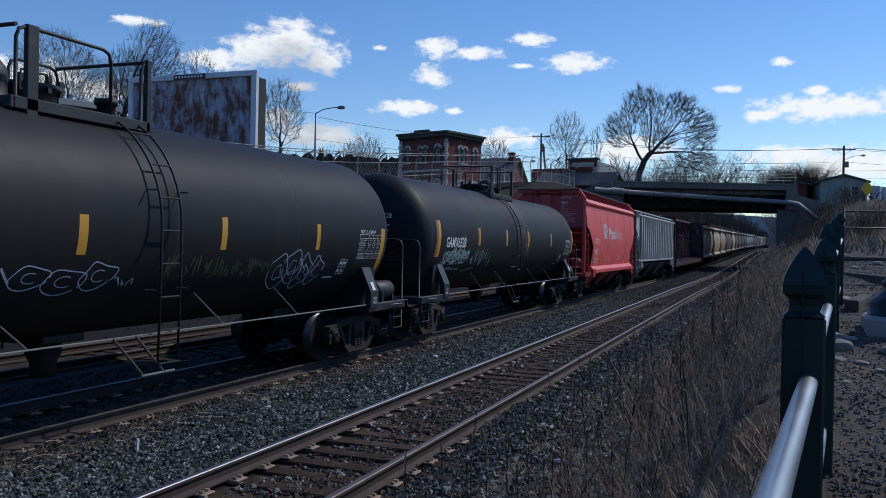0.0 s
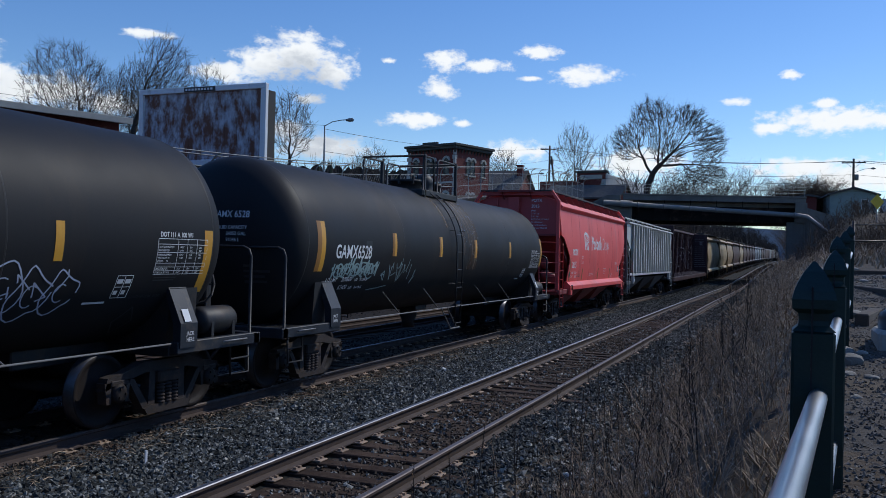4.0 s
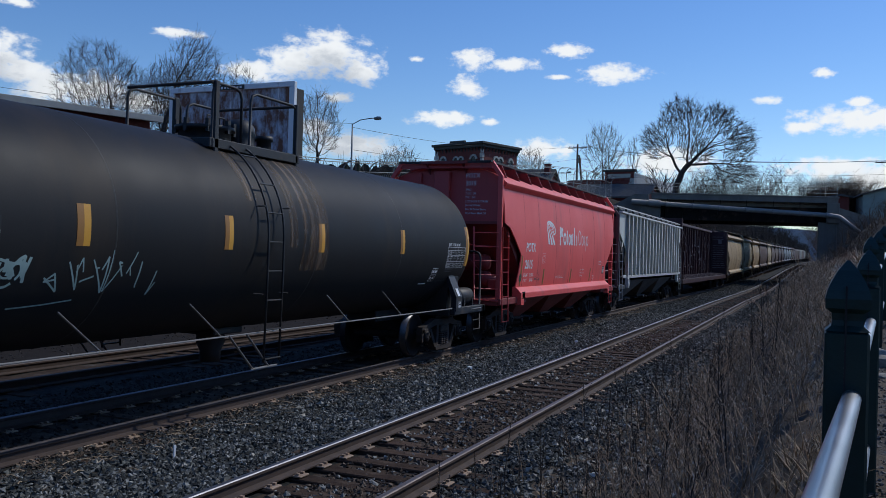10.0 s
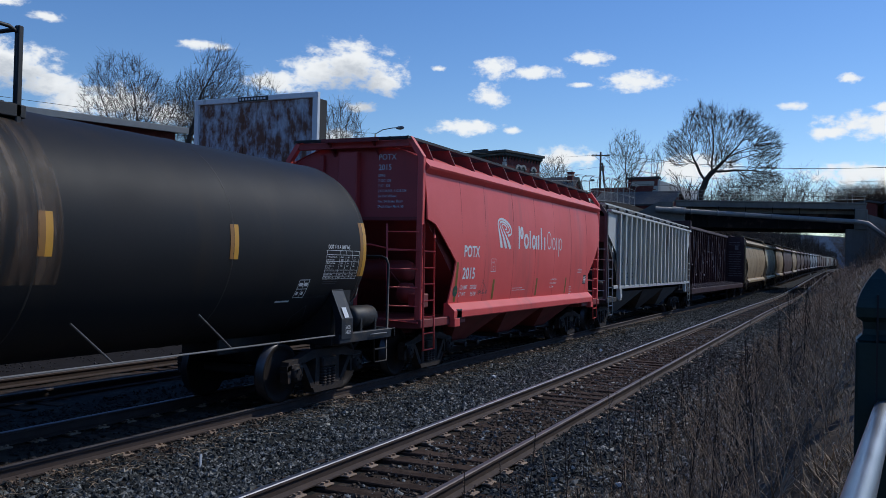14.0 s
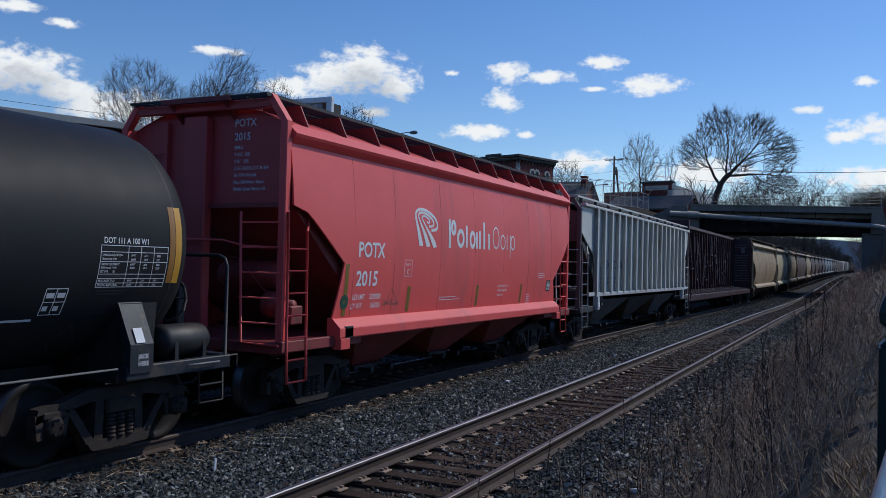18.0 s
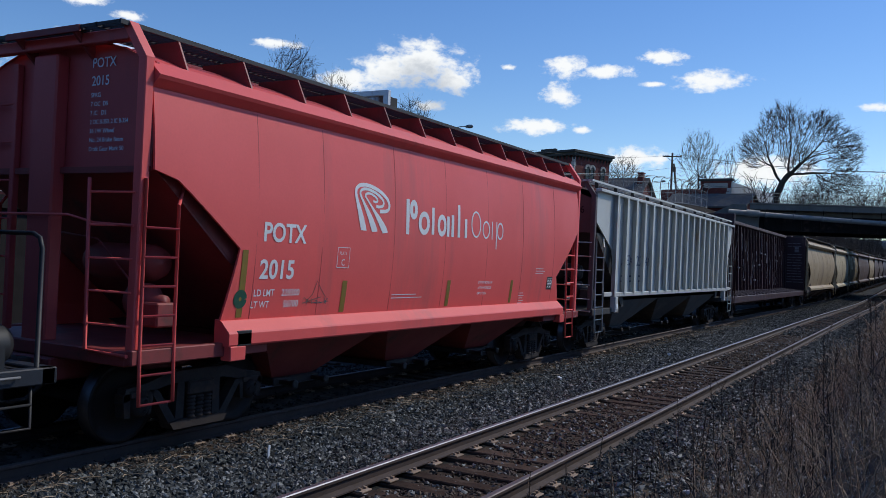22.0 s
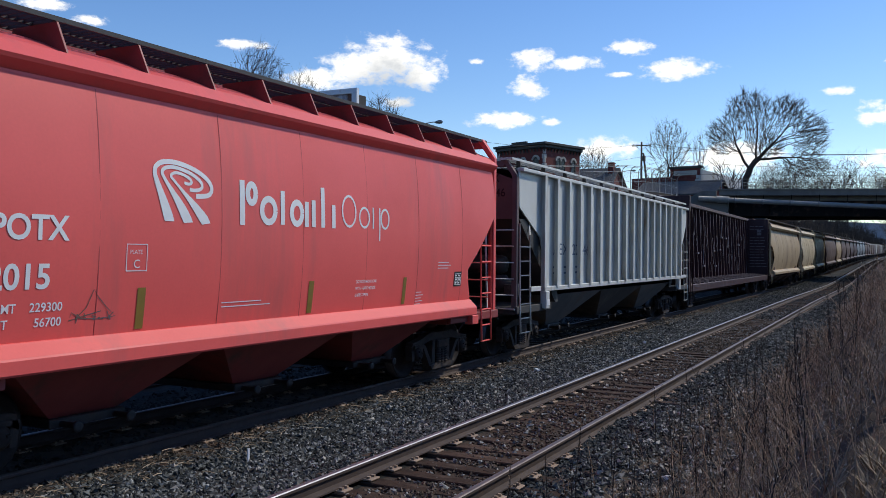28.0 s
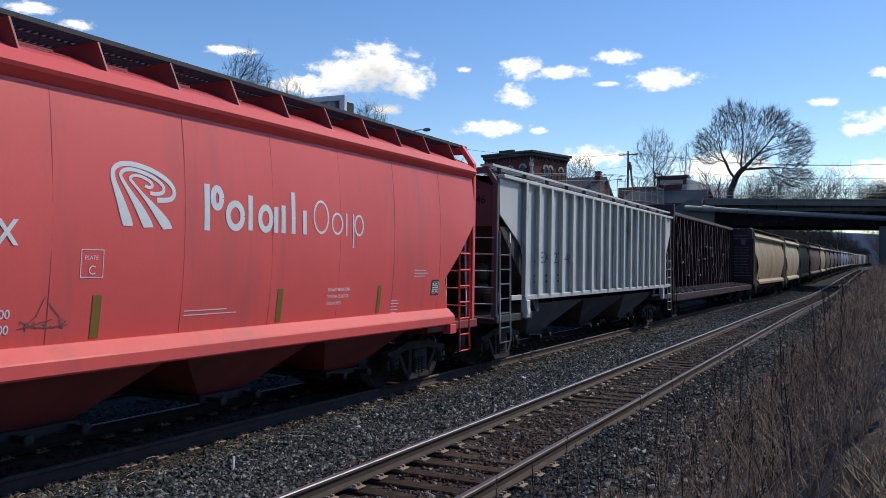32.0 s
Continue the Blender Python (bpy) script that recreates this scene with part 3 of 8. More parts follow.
def build_ground():
    xs = sorted(set([-3000, -1200, -500, -250, -130, -80, -55, -40, -32, -26, -22, -20.4, -20.2, -19, -17, -15] + [round(-14 + 0.25 * i, 2) for i in range(66)]
                    + [2.6, 3.2, 4, 5, 6.5, 8, 10, 13, 17, 22, 30, 45, 70, 130, 300, 800, 3000]))
    ys = [-3000, -900, -300, -120, -60, -30, -15, -8] + [-4 + 0.5 * i for i in range(60)] + [26 + 1.5 * i for i in range(56)] \
        + [112, 118, 126, 136, 150, 170, 200, 240, 300, 380, 480, 620, 900, 1500, 3000, 4500]
    rows = [[(x + bend(min(y, 900)), y, ground_z(x + bend(min(y, 900)), min(y, 900))) for x in xs] for y in ys]
    me = Mesh().sheet(rows).data("ground", M_BALLAST, M_SOIL, M_GRAVELLOT, M_ROAD, M_INNER, M_OLDWALL)
    w = len(xs) - 1
    for p in me.polygons:
        cy = ys[p.index // w]
        cx = 0.5 * (xs[p.index % w] + xs[p.index % w + 1])
        cx += 0.7 * noise.noise((cx * 1.5, cy * 0.7, 8)) if cx > -3.2 else 0.0
        # index 5: near-black strip between the far siding and the wall
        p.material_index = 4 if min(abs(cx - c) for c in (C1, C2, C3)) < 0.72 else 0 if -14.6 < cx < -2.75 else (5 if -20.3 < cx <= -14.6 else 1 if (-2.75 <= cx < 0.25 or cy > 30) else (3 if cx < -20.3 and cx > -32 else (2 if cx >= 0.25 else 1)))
    return tagged(new("ground", me), "stone ballast, winter soil and gravel beside the railway tracks", "ground", kind="structure")


build_ground()
# the made ground carries the tracks and the verge as one sheet; a road runs on top of the wall


# ---------------------------------------------------------------- tracks
RAIL = [(-0.027, 0.0), (0.027, 0.0), (0.037, -0.009), (0.038, -0.034), (0.012, -0.05), (0.010, -0.125), (0.07, -0.150), (0.07, -0.165), (-0.07, -0.165), (-0.07, -0.150),
        (-0.010, -0.125), (-0.012, -0.05), (-0.038, -0.034), (-0.037, -0.009)]
TIE = Mesh().box(-1.3, 1.3, -0.115, 0.115, -0.36, -0.182, 0.012).data("tie", M_TIE)
PLATE = Mesh().box(-0.17, 0.17, -0.09, 0.09, -0.182, -0.163, 0.005).box(-0.13, -0.09, -0.06, -0.03, -0.165, -0.14).box(0.09, 0.13, 0.03, 0.06, -0.165, -0.14) \
    .box(0.09, 0.13, -0.06, -0.03, -0.165, -0.14).box(-0.13, -0.09, 0.03, 0.06, -0.165, -0.14).data("tie_plate", M_PLATE)


def rail_mesh(x, head):
    ys = [-14 + 4 * i for i in range(64)] + [250 + 12 * i for i in range(32)]
    me = Mesh()
    n = len(RAIL)
    vs = [(x + bend(y) + p[0], y, p[1] + rise(y)) for y in ys for p in RAIL]
    fs = [(i * n + k, i * n + (k + 1) % n, (i + 1) * n + (k + 1) % n, (i + 1) * n + k) for i in range(len(ys) - 1) for k in range(n)]
    me.add(vs, fs)
    d = me.data("rail", M_RAILSIDE, head)
    for p in d.polygons:
        p.material_index = 1 if p.index % n in (0, 1, n - 1) else 0
    return d


def build_track(c, label, plates, y_to, head):
    tr = thing("railway_track", label, "railway track", "tracks", kind="structure")
    for s in (-0.7525, 0.7525):
        part("rail", rail_mesh(c + s, head[s > 0]), None, tr, "steel rail with a worn running surface")
    rng = random.Random(int(-c * 10))
    y, far_t = -6.0, Mesh()
    while y < 260:
        j = rng.uniform(-0.03, 0.03)
        m = pose(c + rng.uniform(-0.05, 0.05) + bend(y), y + j, rise(y) + rng.uniform(-0.012, 0.004), 0, 0, rng.uniform(-1.2, 1.2))
        if 0 <= y < y_to:
            part("tie", TIE, None, tr).matrix_local = m
            for s in (-0.7525, 0.7525):
                if plates and y < plates:
                    part("tie_plate", PLATE, None, tr).matrix_local = pose(c + s + bend(y), y + j, rise(y))
        else:
            far_t.box(-1.3, 1.3, -0.115, 0.115, -0.36, -0.182, 0, m)
        y += 0.51
    tagged(part("tie", far_t, M_TIE, tr), kind="stuff")
    return tr


# ---------------------------------------------------------------- wheels and trucks
WHEEL_R = 0.457


def wheelset_data():
    m = Mesh()
    for s in (-1, 1):
        prof = [(0.09, 0.07), (0.14, 0.065), (0.17, 0.045), (0.33, 0.02), (0.38, 0.03), (0.40, 0.055), (WHEEL_R, 0.062), (WHEEL_R + 0.001, -0.055),
                (WHEEL_R + 0.025, -0.065), (WHEEL_R + 0.022, -0.085), (0.40, -0.088), (0.36, -0.04), (0.18, -0.05), (0.10, -0.075)]
        m.lathe([(r, s * h) for r, h in prof], (s * 0.735, 0, 0), "x", 40)
    m.lathe([(0.08, -1.02), (0.08, 1.02)], (0, 0, 0), "x", 14)
    for s in (-1, 1):
        m.lathe([(0.115, s * 0.93), (0.125, s * 0.95), (0.125, s * 1.10), (0.09, s * 1.13), (0.05, s * 1.135)], (0, 0, 0), "x", 18)
        for k in range(3):
            a = 2 * math.pi * k / 3
            m.box(s * 1.125, s * 1.15, 0.065 * math.cos(a) - 0.016, 0.065 * math.cos(a) + 0.016, 0.065 * math.sin(a) - 0.016, 0.065 * math.sin(a) + 0.016)
    d = m.data("wheelset", M_WHEEL, M_TREAD)
    for p in d.polygons:
        r = max(math.hypot(d.vertices[i].co.y, d.vertices[i].co.z) for i in p.vertices)
        lo = min(math.hypot(d.vertices[i].co.y, d.vertices[i].co.z) for i in p.vertices)
        p.material_index = 1 if lo > WHEEL_R - 0.005 else 0
    return d


def sideframe_data():
    m = Mesh()
    for s in (-1, 1):
        x0, x1 = s * 0.94, s * 1.08
        # top chord arched over the axle boxes, tension member below, two columns
        top = [(-1.12, 0.50), (-1.08, 0.66), (-0.80, 0.70), (-0.45, 0.80), (0.45, 0.80), (0.80, 0.70), (1.08, 0.66), (1.12, 0.50),
               (0.98, 0.56), (0.80, 0.585), (0.42, 0.66), (-0.42, 0.66), (-0.80, 0.585), (-0.98, 0.56)]
        m.prism(top, "x", x0, x1)
        for t in (-1, 1):
            m.prism([(t * 0.74, 0.62), (t * 0.62, 0.60), (t * 0.33, 0.20), (t * 0.40, 0.12)], "x", x0, x1)
            m.prism([(t * 0.34, 0.67), (t * 0.23, 0.67), (t * 0.23, 0.17), (t * 0.36, 0.17)], "x", x0, x1)
            m.prism([(t * 1.12, 0.60), (t * 1.02, 0.60), (t * 1.01, 0.34), (t * 1.09, 0.34)], "x", x0, x1)
            m.prism([(t * 0.77, 0.62), (t * 0.69, 0.62), (t * 0.72, 0.36), (t * 0.77, 0.34)], "x", x0, x1)
            m.box(x0, x1 + s * 0.02, t * 0.89 - 0.14, t * 0.89 + 0.14, 0.55, 0.62, 0.01)
        m.prism([(-0.40, 0.12), (0.40, 0.12), (0.46, 0.20), (0.33, 0.23), (-0.33, 0.23), (-0.46, 0.20)], "x", x0 - s * 0.03, x1 + s * 0.03)
        m.box(x0 - s * 0.1, x1 + s * 0.05, -0.21, 0.21, 0.50, 0.66, 0.02)
    m.box(-0.95, 0.95, -0.18, 0.18, 0.46, 0.70, 0.02)
    m.lathe([(0.19, 0.68), (0.19, 0.80)], (0, 0, 0), "z", 16)
    for t in (-1, 1):
        m.box(-0.9, 0.9, t * 0.36 - 0.04, t * 0.36 + 0.04, 0.36, 0.44)
    return m.data("side_frames", M_TRUCK)


def spring_data():
    m = Mesh()
    for dx in (-0.06, 0.07):
        m.lathe([(r, 0.23 + 0.045 * k + h) for k in range(6) for r, h in ((0.048, 0.0), (0.064, 0.010), (0.064, 0.026), (0.048, 0.036))], (dx, 0, 0), "z", 12)
    return m.data("spring", M_TRUCK)


WHEELSET, SIDEFRAME, SPRING = wheelset_data(), sideframe_data(), spring_data()
ROLLING = []      # every wheelset with its place on its truck, for motions()


def truck(car, y, rolls=True):
    t = part("truck", SIDEFRAME, None, car, "rusty cast side frames with coil springs")
    t.location = (0, y, 0)
    for s in (-1, 1):
        w = part("wheelset", WHEELSET, None, t, "steel wheels with bright worn treads")
        w.location = (0, s * 0.89, WHEEL_R)
        if rolls:
            ROLLING.append((w, s * 0.89))
        for k in (-0.13, 0.0, 0.13):
            sp = part("spring", SPRING, None, t)
            sp.location = (s * 1.01, k, 0)
    return t


def coupler(car, y, s):
    m = Mesh().box(-0.09, 0.09, y - s * 0.45, y + s * 0.28, 0.74, 0.96, 0.02).box(-0.17, 0.15, y + s * 0.22, y + s * 0.52, 0.70, 1.0, 0.04)
    m.tube([(0.35, y - s * 0.1, 0.8), (0.3, y + s * 0.2, 0.55), (0.15, y + s * 0.45, 0.5)], 0.025, 6)
    part("coupler", m, M_TRUCK, car)


CARS = []         # every car with the place of its centre when the train has come to rest


# ---------------------------------------------------------------- tank cars
TANK_R, TANK_Z, TANK_H = 1.45, 2.42, 7.25
LONG = 0.36       # the fittings of the brake end lie that much farther from the middle


def on_tank(y0, v0=0.0):
    """Maps writing (u along the car, v up) to the near side of a tank."""
    def f(u, v, lift=0.004):
        a = (v0 + v - TANK_Z) / TANK_R
        r = TANK_R + lift
        return (r * math.cos(a), y0 + u, TANK_Z + r * math.sin(a))
    return f


def scribble(m, wrap, seed, u0, u1, v0, v1, n, w, loops=True):
    """Spray-painted strokes: closed bubbles and zigzags side by side, no letters."""
    rng = random.Random(seed)
    step = (u1 - u0) / n
    for i in range(n):
        cu, cv = u0 + (i + 0.5) * step, (v0 + v1) / 2 + rng.uniform(-0.1, 0.1) * (v1 - v0)
        hw, hh = step * rng.uniform(0.5, 0.75), (v1 - v0) * rng.uniform(0.38, 0.52)
        if loops:
            ph, wob = rng.uniform(0, 6.3), rng.uniform(0.1, 0.3)
            pts = [(cu + hw * math.cos(a) * (1 + wob * math.sin(2 * a + ph)), cv + hh * math.sin(a) * (1 + wob * math.cos(3 * a + ph)))
                   for a in [ph + 6.0 * k / 22 for k in range(23)]]
            ribbon(m, pts, w, wrap)
            ribbon(m, [(cu + hw * 0.4 * math.cos(a), cv + hh * 0.45 * math.sin(a)) for a in [1 + 4.4 * k / 10 for k in range(11)]], w * 0.8, wrap)
        else:
            k = rng.randint(3, 5)
            pts = [(cu + hw * rng.uniform(-0.8, 0.8), cv + hh * rng.uniform(-1, 1)) for _ in range(k)]
            fine = [Vector(pts[j]).lerp(Vector(pts[j + 1]), t / 4) for j in range(k - 1) for t in range(5)]
            ribbon(m, fine, w, wrap)


def table_block(m, wrap, u, v, w, h, cols, rows):
    """A ruled data panel with bars for its unreadable entries."""
    t = 0.010
    for i in range(rows + 1):
        y = v + h * i / rows
        ribbon(m, [(u, y), (u + w / 2, y), (u + w, y)], t, wrap)
    for x in cols:
        ribbon(m, [(u + w * x, v), (u + w * x, v + h / 2), (u + w * x, v + h)], t, wrap)
    cs = list(cols)
    for i in range(rows):
        for a, b in zip(cs, cs[1:]):
            ribbon(m, [(u + w * (a + 0.12 * (b - a)), v + h * (i + 0.5) / rows), (u + w * (a + (b - a) * (0.6 + 0.25 * ((i * 7 + int(a * 9)) % 2))), v + h * (i + 0.5) / rows)],
                   h / rows * 0.38, wrap)


def text_on(car, wrap, lines, material, name="lettering", label=""):
    """lines: (text, u, v, size, stretch)"""
    for text, u, v, size, st, *bold in lines:
        m = Mesh()
        vs, fs = letters(text, size, bold=bold[0] if bold else 0.012)
        m.add([wrap(u + x * st, v + y) for x, y, _ in vs], fs)
        part(name, m, material, car, label)


def tank_car(y, stripes, ladder, dome_y, numbered, label, group="train"):
    """y: centre of the car at rest; stripes: places of the yellow bars along the car; ladder: place of its ladder."""
    car = thing("tank_car", label, "tank car", group)
    CARS.append((car, y))
    H, R, Z = TANK_H, TANK_R, TANK_Z
    head = [(R * math.cos(a), H + 0.72 * math.sin(a)) for a in [math.pi / 2 * k / 8 for k in range(9)]]
    prof = [(r if r > 1e-4 else 0.0, -h) for r, h in reversed(head)]
    prof += [(R, -H + 2 * H * k / 20) for k in range(1, 20)]
    prof += head
    part("tank", Mesh().lathe(prof, (0, 0, Z), "y", 72), M_TANK, car, "black painted steel shell with dull weathering")
    for yy in (-H + 0.02, -3.4, 0.9, 3.9, H - 0.02):       # weld seams
        part("weld_seam", Mesh().lathe([(R + 0.001, yy - 0.012), (R + 0.006, yy), (R + 0.001, yy + 0.012)], (0, 0, Z), "y", 72), M_WELD, car)
    # stains that have run down from the manway
    if numbered:
        for dy, w, a0 in ((0.62, 0.22, -0.1), (1.25, 0.75, -0.35), (-0.35, 0.25, 0.35)):
            m = Mesh().sheet([[((R + 0.003) * math.cos(a), ladder + dy + q * w, Z + (R + 0.003) * math.sin(a)) for a in
                               [a0 + (1.35 - a0) * j / 14 for j in range(15)]] for q in (-0.5, -0.2, 0.2, 0.5)])
            part("spill_stain", m, M_RUSTBAND, car, "brown run-off streaks below the manway")
    for i, (ya, yb, za, zb, two) in enumerate(stripes):
        for lo, hi, mt in (((ya, (ya + yb) / 2, M_BROWN), ((ya + yb) / 2, yb, M_YELLOW)) if two else ((ya, yb, M_YELLOW),)):
            m = Mesh().sheet([[((R + 0.004) * math.cos(a), yy, Z + (R + 0.004) * math.sin(a)) for a in
                               [(za - Z) / R + (zb - za) / R * j / 8 for j in range(9)]] for yy in (lo, hi)])
            part("reflective_stripe", m, mt, car)
    # walkway round the manway on top
    dy0, dy1 = dome_y - 1.1, dome_y + 1.1
    m = Mesh()
    for x in (-0.78, 0.78):
        m.box(x - 0.05, x + 0.05, dy0, dy1, 3.66, 3.80, 0.01)
    for yy in (dy0, dy1, dome_y - 0.5, dome_y + 0.5):
        m.box(-0.82, 0.82, yy - 0.05, yy + 0.05, 3.66, 3.80, 0.01)
    for k in range(14):
        for s in (-1, 1):
            yy = dy0 + 2.2 * (k + 0.5) / 14
            m.box(s * 0.42, s * 0.78, yy - 0.045, yy + 0.045, 3.79, 3.815)
    part("walkway", m, M_STEEL, car, "dark steel grating")
    def hoop(x, a, b, top=4.60):
        """A bent pipe: round corners above, feet on the walkway."""
        c = 0.14
        return Mesh().tube([(x, a, 3.72), (x, a, top - c), (x, a + 0.04, top - 0.04), (x, a + c, top), (x, (a + b) / 2, top), (x, b - c, top), (x, b - 0.04, top - 0.04), (x, b, top - c), (x, b, 3.72)], 0.022, 8)
    if numbered:
        near, thick = ((dy0 + 0.04, dome_y - 0.40), (dome_y - 0.18, dy1 - 0.03)), ((dy1 - 0.05, 0.035), (dy0 + 0.1, 0.05))
    else:
        near, thick = ((dy0 + 0.04, dome_y + 0.40), (dome_y + 0.95, dy1 + 0.02)), ((dome_y - 0.85, 0.085), (dy1 - 0.03, 0.045))
    for a, b in near:
        part("handrail", hoop(0.79, a, b), M_STEEL, car)
    for yy, wd in thick:
        part("post", Mesh().box(0.76, 0.83, yy - wd, yy + wd, 3.55, 4.63, 0.012), M_STEEL, car)
    part("handrail", hoop(-0.79, dy0 + 0.04, dome_y + 0.1), M_STEEL, car)
    part("handrail", hoop(-0.79, dome_y + 0.25, dy1 - 0.02), M_STEEL, car)
    part("post", Mesh().box(-0.83, -0.76, dome_y - 0.06, dome_y + 0.05, 3.55, 4.63, 0.012), M_STEEL, car)
    for yy in (dy0 + 0.04, dy1 - 0.04):
        part("handrail", Mesh().tube([(-0.79, yy, 4.60), (0.79, yy, 4.60)], 0.025, 8), M_STEEL, car)
    m = Mesh().lathe([(0.40, 3.70), (0.40, 4.02), (0.46, 4.03), (0.46, 4.09), (0.30, 4.11), (0.0, 4.12)], (0, dome_y - 0.25, 0), "z", 24)
    for k in range(8):
        a = 2 * math.pi * k / 8
        m.box(0.43 * math.cos(a) - 0.03, 0.43 * math.cos(a) + 0.03, dome_y - 0.25 + 0.43 * math.sin(a) - 0.03, dome_y - 0.25 + 0.43 * math.sin(a) + 0.03, 3.98, 4.18)
    m.tube([(0.2, dome_y - 0.45, 4.1), (0.2, dome_y - 0.45, 4.25), (0.2, dome_y - 0.05, 4.25), (0.2, dome_y - 0.05, 4.1)], 0.015, 6)
    part("manway", m, M_STEEL, car)
    part("valve_dome", Mesh().lathe([(0.24, 3.72), (0.24, 4.02), (0.25, 4.06), (0.23, 4.18), (0.15, 4.28), (0.0, 4.31)], (0.2, dome_y + (0.35 if numbered else -0.95), 0), "z", 20), M_STEEL, car)
    m = Mesh().lathe([(0.12, 3.75), (0.12, 4.0), (0.15, 4.0), (0.15, 4.08), (0.13, 4.08)], (0.35, dome_y + 0.80, 0), "z", 16)
    part("relief_valve", m, M_STEEL, car)
    part("vent_pipe", Mesh().lathe([(0.09, 3.75), (0.09, 4.12), (0.05, 4.16)], (-0.35, dome_y + 0.5, 0), "z", 12), M_STEEL, car)
    # ladder over the flank, both sides
    for s in (1, -1):
        m = Mesh()
        arc = [(s * (R + 0.10) * math.cos(a), Z + (R + 0.10) * math.sin(a)) for a in [1.02 - 1.02 * k / 9 for k in range(10)]] + [(s * (R + 0.10), 1.9), (s * (R + 0.07), 0.62)]
        for d in (-0.19, 0.19):
            m.tube([(x, ladder + d, z) for x, z in arc], 0.016, 6)
        for d in (-0.19, 0.19):
            for z in (2.85, 1.6):
                m.tube([(s * (R - 0.05), ladder + d * 1.6, z), (s * (R + 0.11), ladder + d * 1.6, z)], 0.012, 5)
        lad = part("ladder", m, M_STEEL, car, "thin dark steel side rails")
        for k in range(8):
            t = k / 7
            z = 3.60 - 2.93 * t
            zz = min(max((z - Z) / (R + 0.10), 0), 0.99)
            x = s * (R + 0.10) * math.sqrt(1 - zz * zz) if z > Z else s * (R + 0.09)
            part("rung", Mesh().tube([(x, ladder - 0.19, z), (x, ladder + 0.19, z)], 0.013, 6), M_STEEL, lad)
        m = Mesh()
        for d in (-0.62, -0.24):
            m.tube([(s * (R + 0.02), ladder + d - 0.30, 1.05), (s * (R + 0.08), ladder + d + 0.16, 0.56)], 0.016, 6)
        m.tube([(s * (R + 0.08), ladder - 0.50, 0.56), (s * (R + 0.08), ladder + 0.12, 0.56)], 0.016, 6)
        part("step", m, M_DUCT, car, "bright worn steel stirrup")
        # long grab rod with its struts
        part("side_rod", Mesh().tube([(s * 1.46, -6.4, 1.05), (s * 1.46, 6.4, 1.05)], 0.012, 8), M_DUCT, car)
        for yy in (-3.6, -1.5, 1.9, 3.9):
            part("strut", Mesh().tube([(s * 1.26, yy - 0.42, 1.50), (s * 1.46, yy, 1.05)], 0.012, 6), M_DUCT, car)
    part("outlet", Mesh().lathe([(0.22, 0.98), (0.22, 0.75), (0.16, 0.62), (0.16, 0.45), (0.0, 0.44)], (0, 0.1, 0), "z", 18).box(-0.35, 0.35, -0.25, 0.45, 0.9, 1.02, 0.02), M_STEEL, car)
    for s in (-1, 1):                             # stub sills, bolsters, end platforms
        before = set(car.children)
        m = Mesh().box(-0.35, 0.35, s * 4.6, s * 8.02, 0.78, 1.08, 0.02).prism([(-1.25, 1.0), (1.25, 1.0), (1.30, 1.75), (0.95, 1.35), (0, 1.12), (-0.95, 1.35), (-1.30, 1.75)], "y", s * 6.2, s * 6.75)
        m.box(-1.35, 1.35, s * 6.15, s * 6.8, 0.86, 1.0, 0.02)
        part("bolster", m, M_STEEL, car)
        for q in (-1, 1):
            m = Mesh().prism([(q * 1.22, 1.76), (q * 1.29, 1.76), (q * 1.50, 1.30), (q * 1.50, 0.98), (q * 1.38, 0.98), (q * 1.38, 1.27)], "y", s * 6.18, s * 6.52)
            part("jacking_pad", m, M_FRAME, car, "blue-grey slanted jacking bracket")
        m = Mesh().box(-1.48, 1.48, s * 7.85, s * 8.02, 0.90, 1.06, 0.012)
        for q in (-1, 1):
            m.box(q * 1.36, q * 1.48, s * 6.15, s * 8.0, 0.90, 1.06, 0.012)
        part("end_sill", m, M_FRAME, car, "blue-grey painted steel")
        m = Mesh()
        for k in range(9):
            yy = s * (7.0 + 0.1 * k)
            m.box(-1.36, 1.36, yy - 0.035, yy + 0.035, 1.0, 1.03)
        part("end_grating", m, M_STEEL, car)
        m = Mesh().tube([(1.40, s * 7.85, 1.0), (1.40, s * 7.85, 2.18), (1.36, s * 7.85, 2.28), (1.26, s * 7.85, 2.32), (-1.26, s * 7.85, 2.32), (-1.36, s * 7.85, 2.28),
                         (-1.40, s * 7.85, 2.18), (-1.40, s * 7.85, 1.0)], 0.024, 8)
        part("end_railing", m, M_STEEL, car)
        for q in (-1, 1):
            m = Mesh().tube([(q * 1.42, s * 7.35, 0.95), (q * 1.44, s * 7.35, 0.5), (q * 1.44, s * 7.78, 0.5), (q * 1.42, s * 7.78, 0.95)], 0.018, 6)
            m.tube([(q * 1.44, s * 7.35, 0.72), (q * 1.44, s * 7.78, 0.72)], 0.014, 6)
            part("sill_step", m, M_STEEL, car)
            part("grab_iron", Mesh().tube([(q * 1.5, s * 7.1, 0.99), (q * 1.53, s * 7.1, 1.0), (q * 1.53, s * 7.6, 1.0), (q * 1.5, s * 7.6, 0.99)], 0.014, 6), M_DUCT, car)
        coupler(car, s * 8.02, s)
        truck(car, s * 6.45)
        if s > 0:
            for ob in set(car.children) - before:
                ob.location.y += LONG
    before = set(car.children)
    # hand brake and air reservoir at the far end
    m = Mesh()
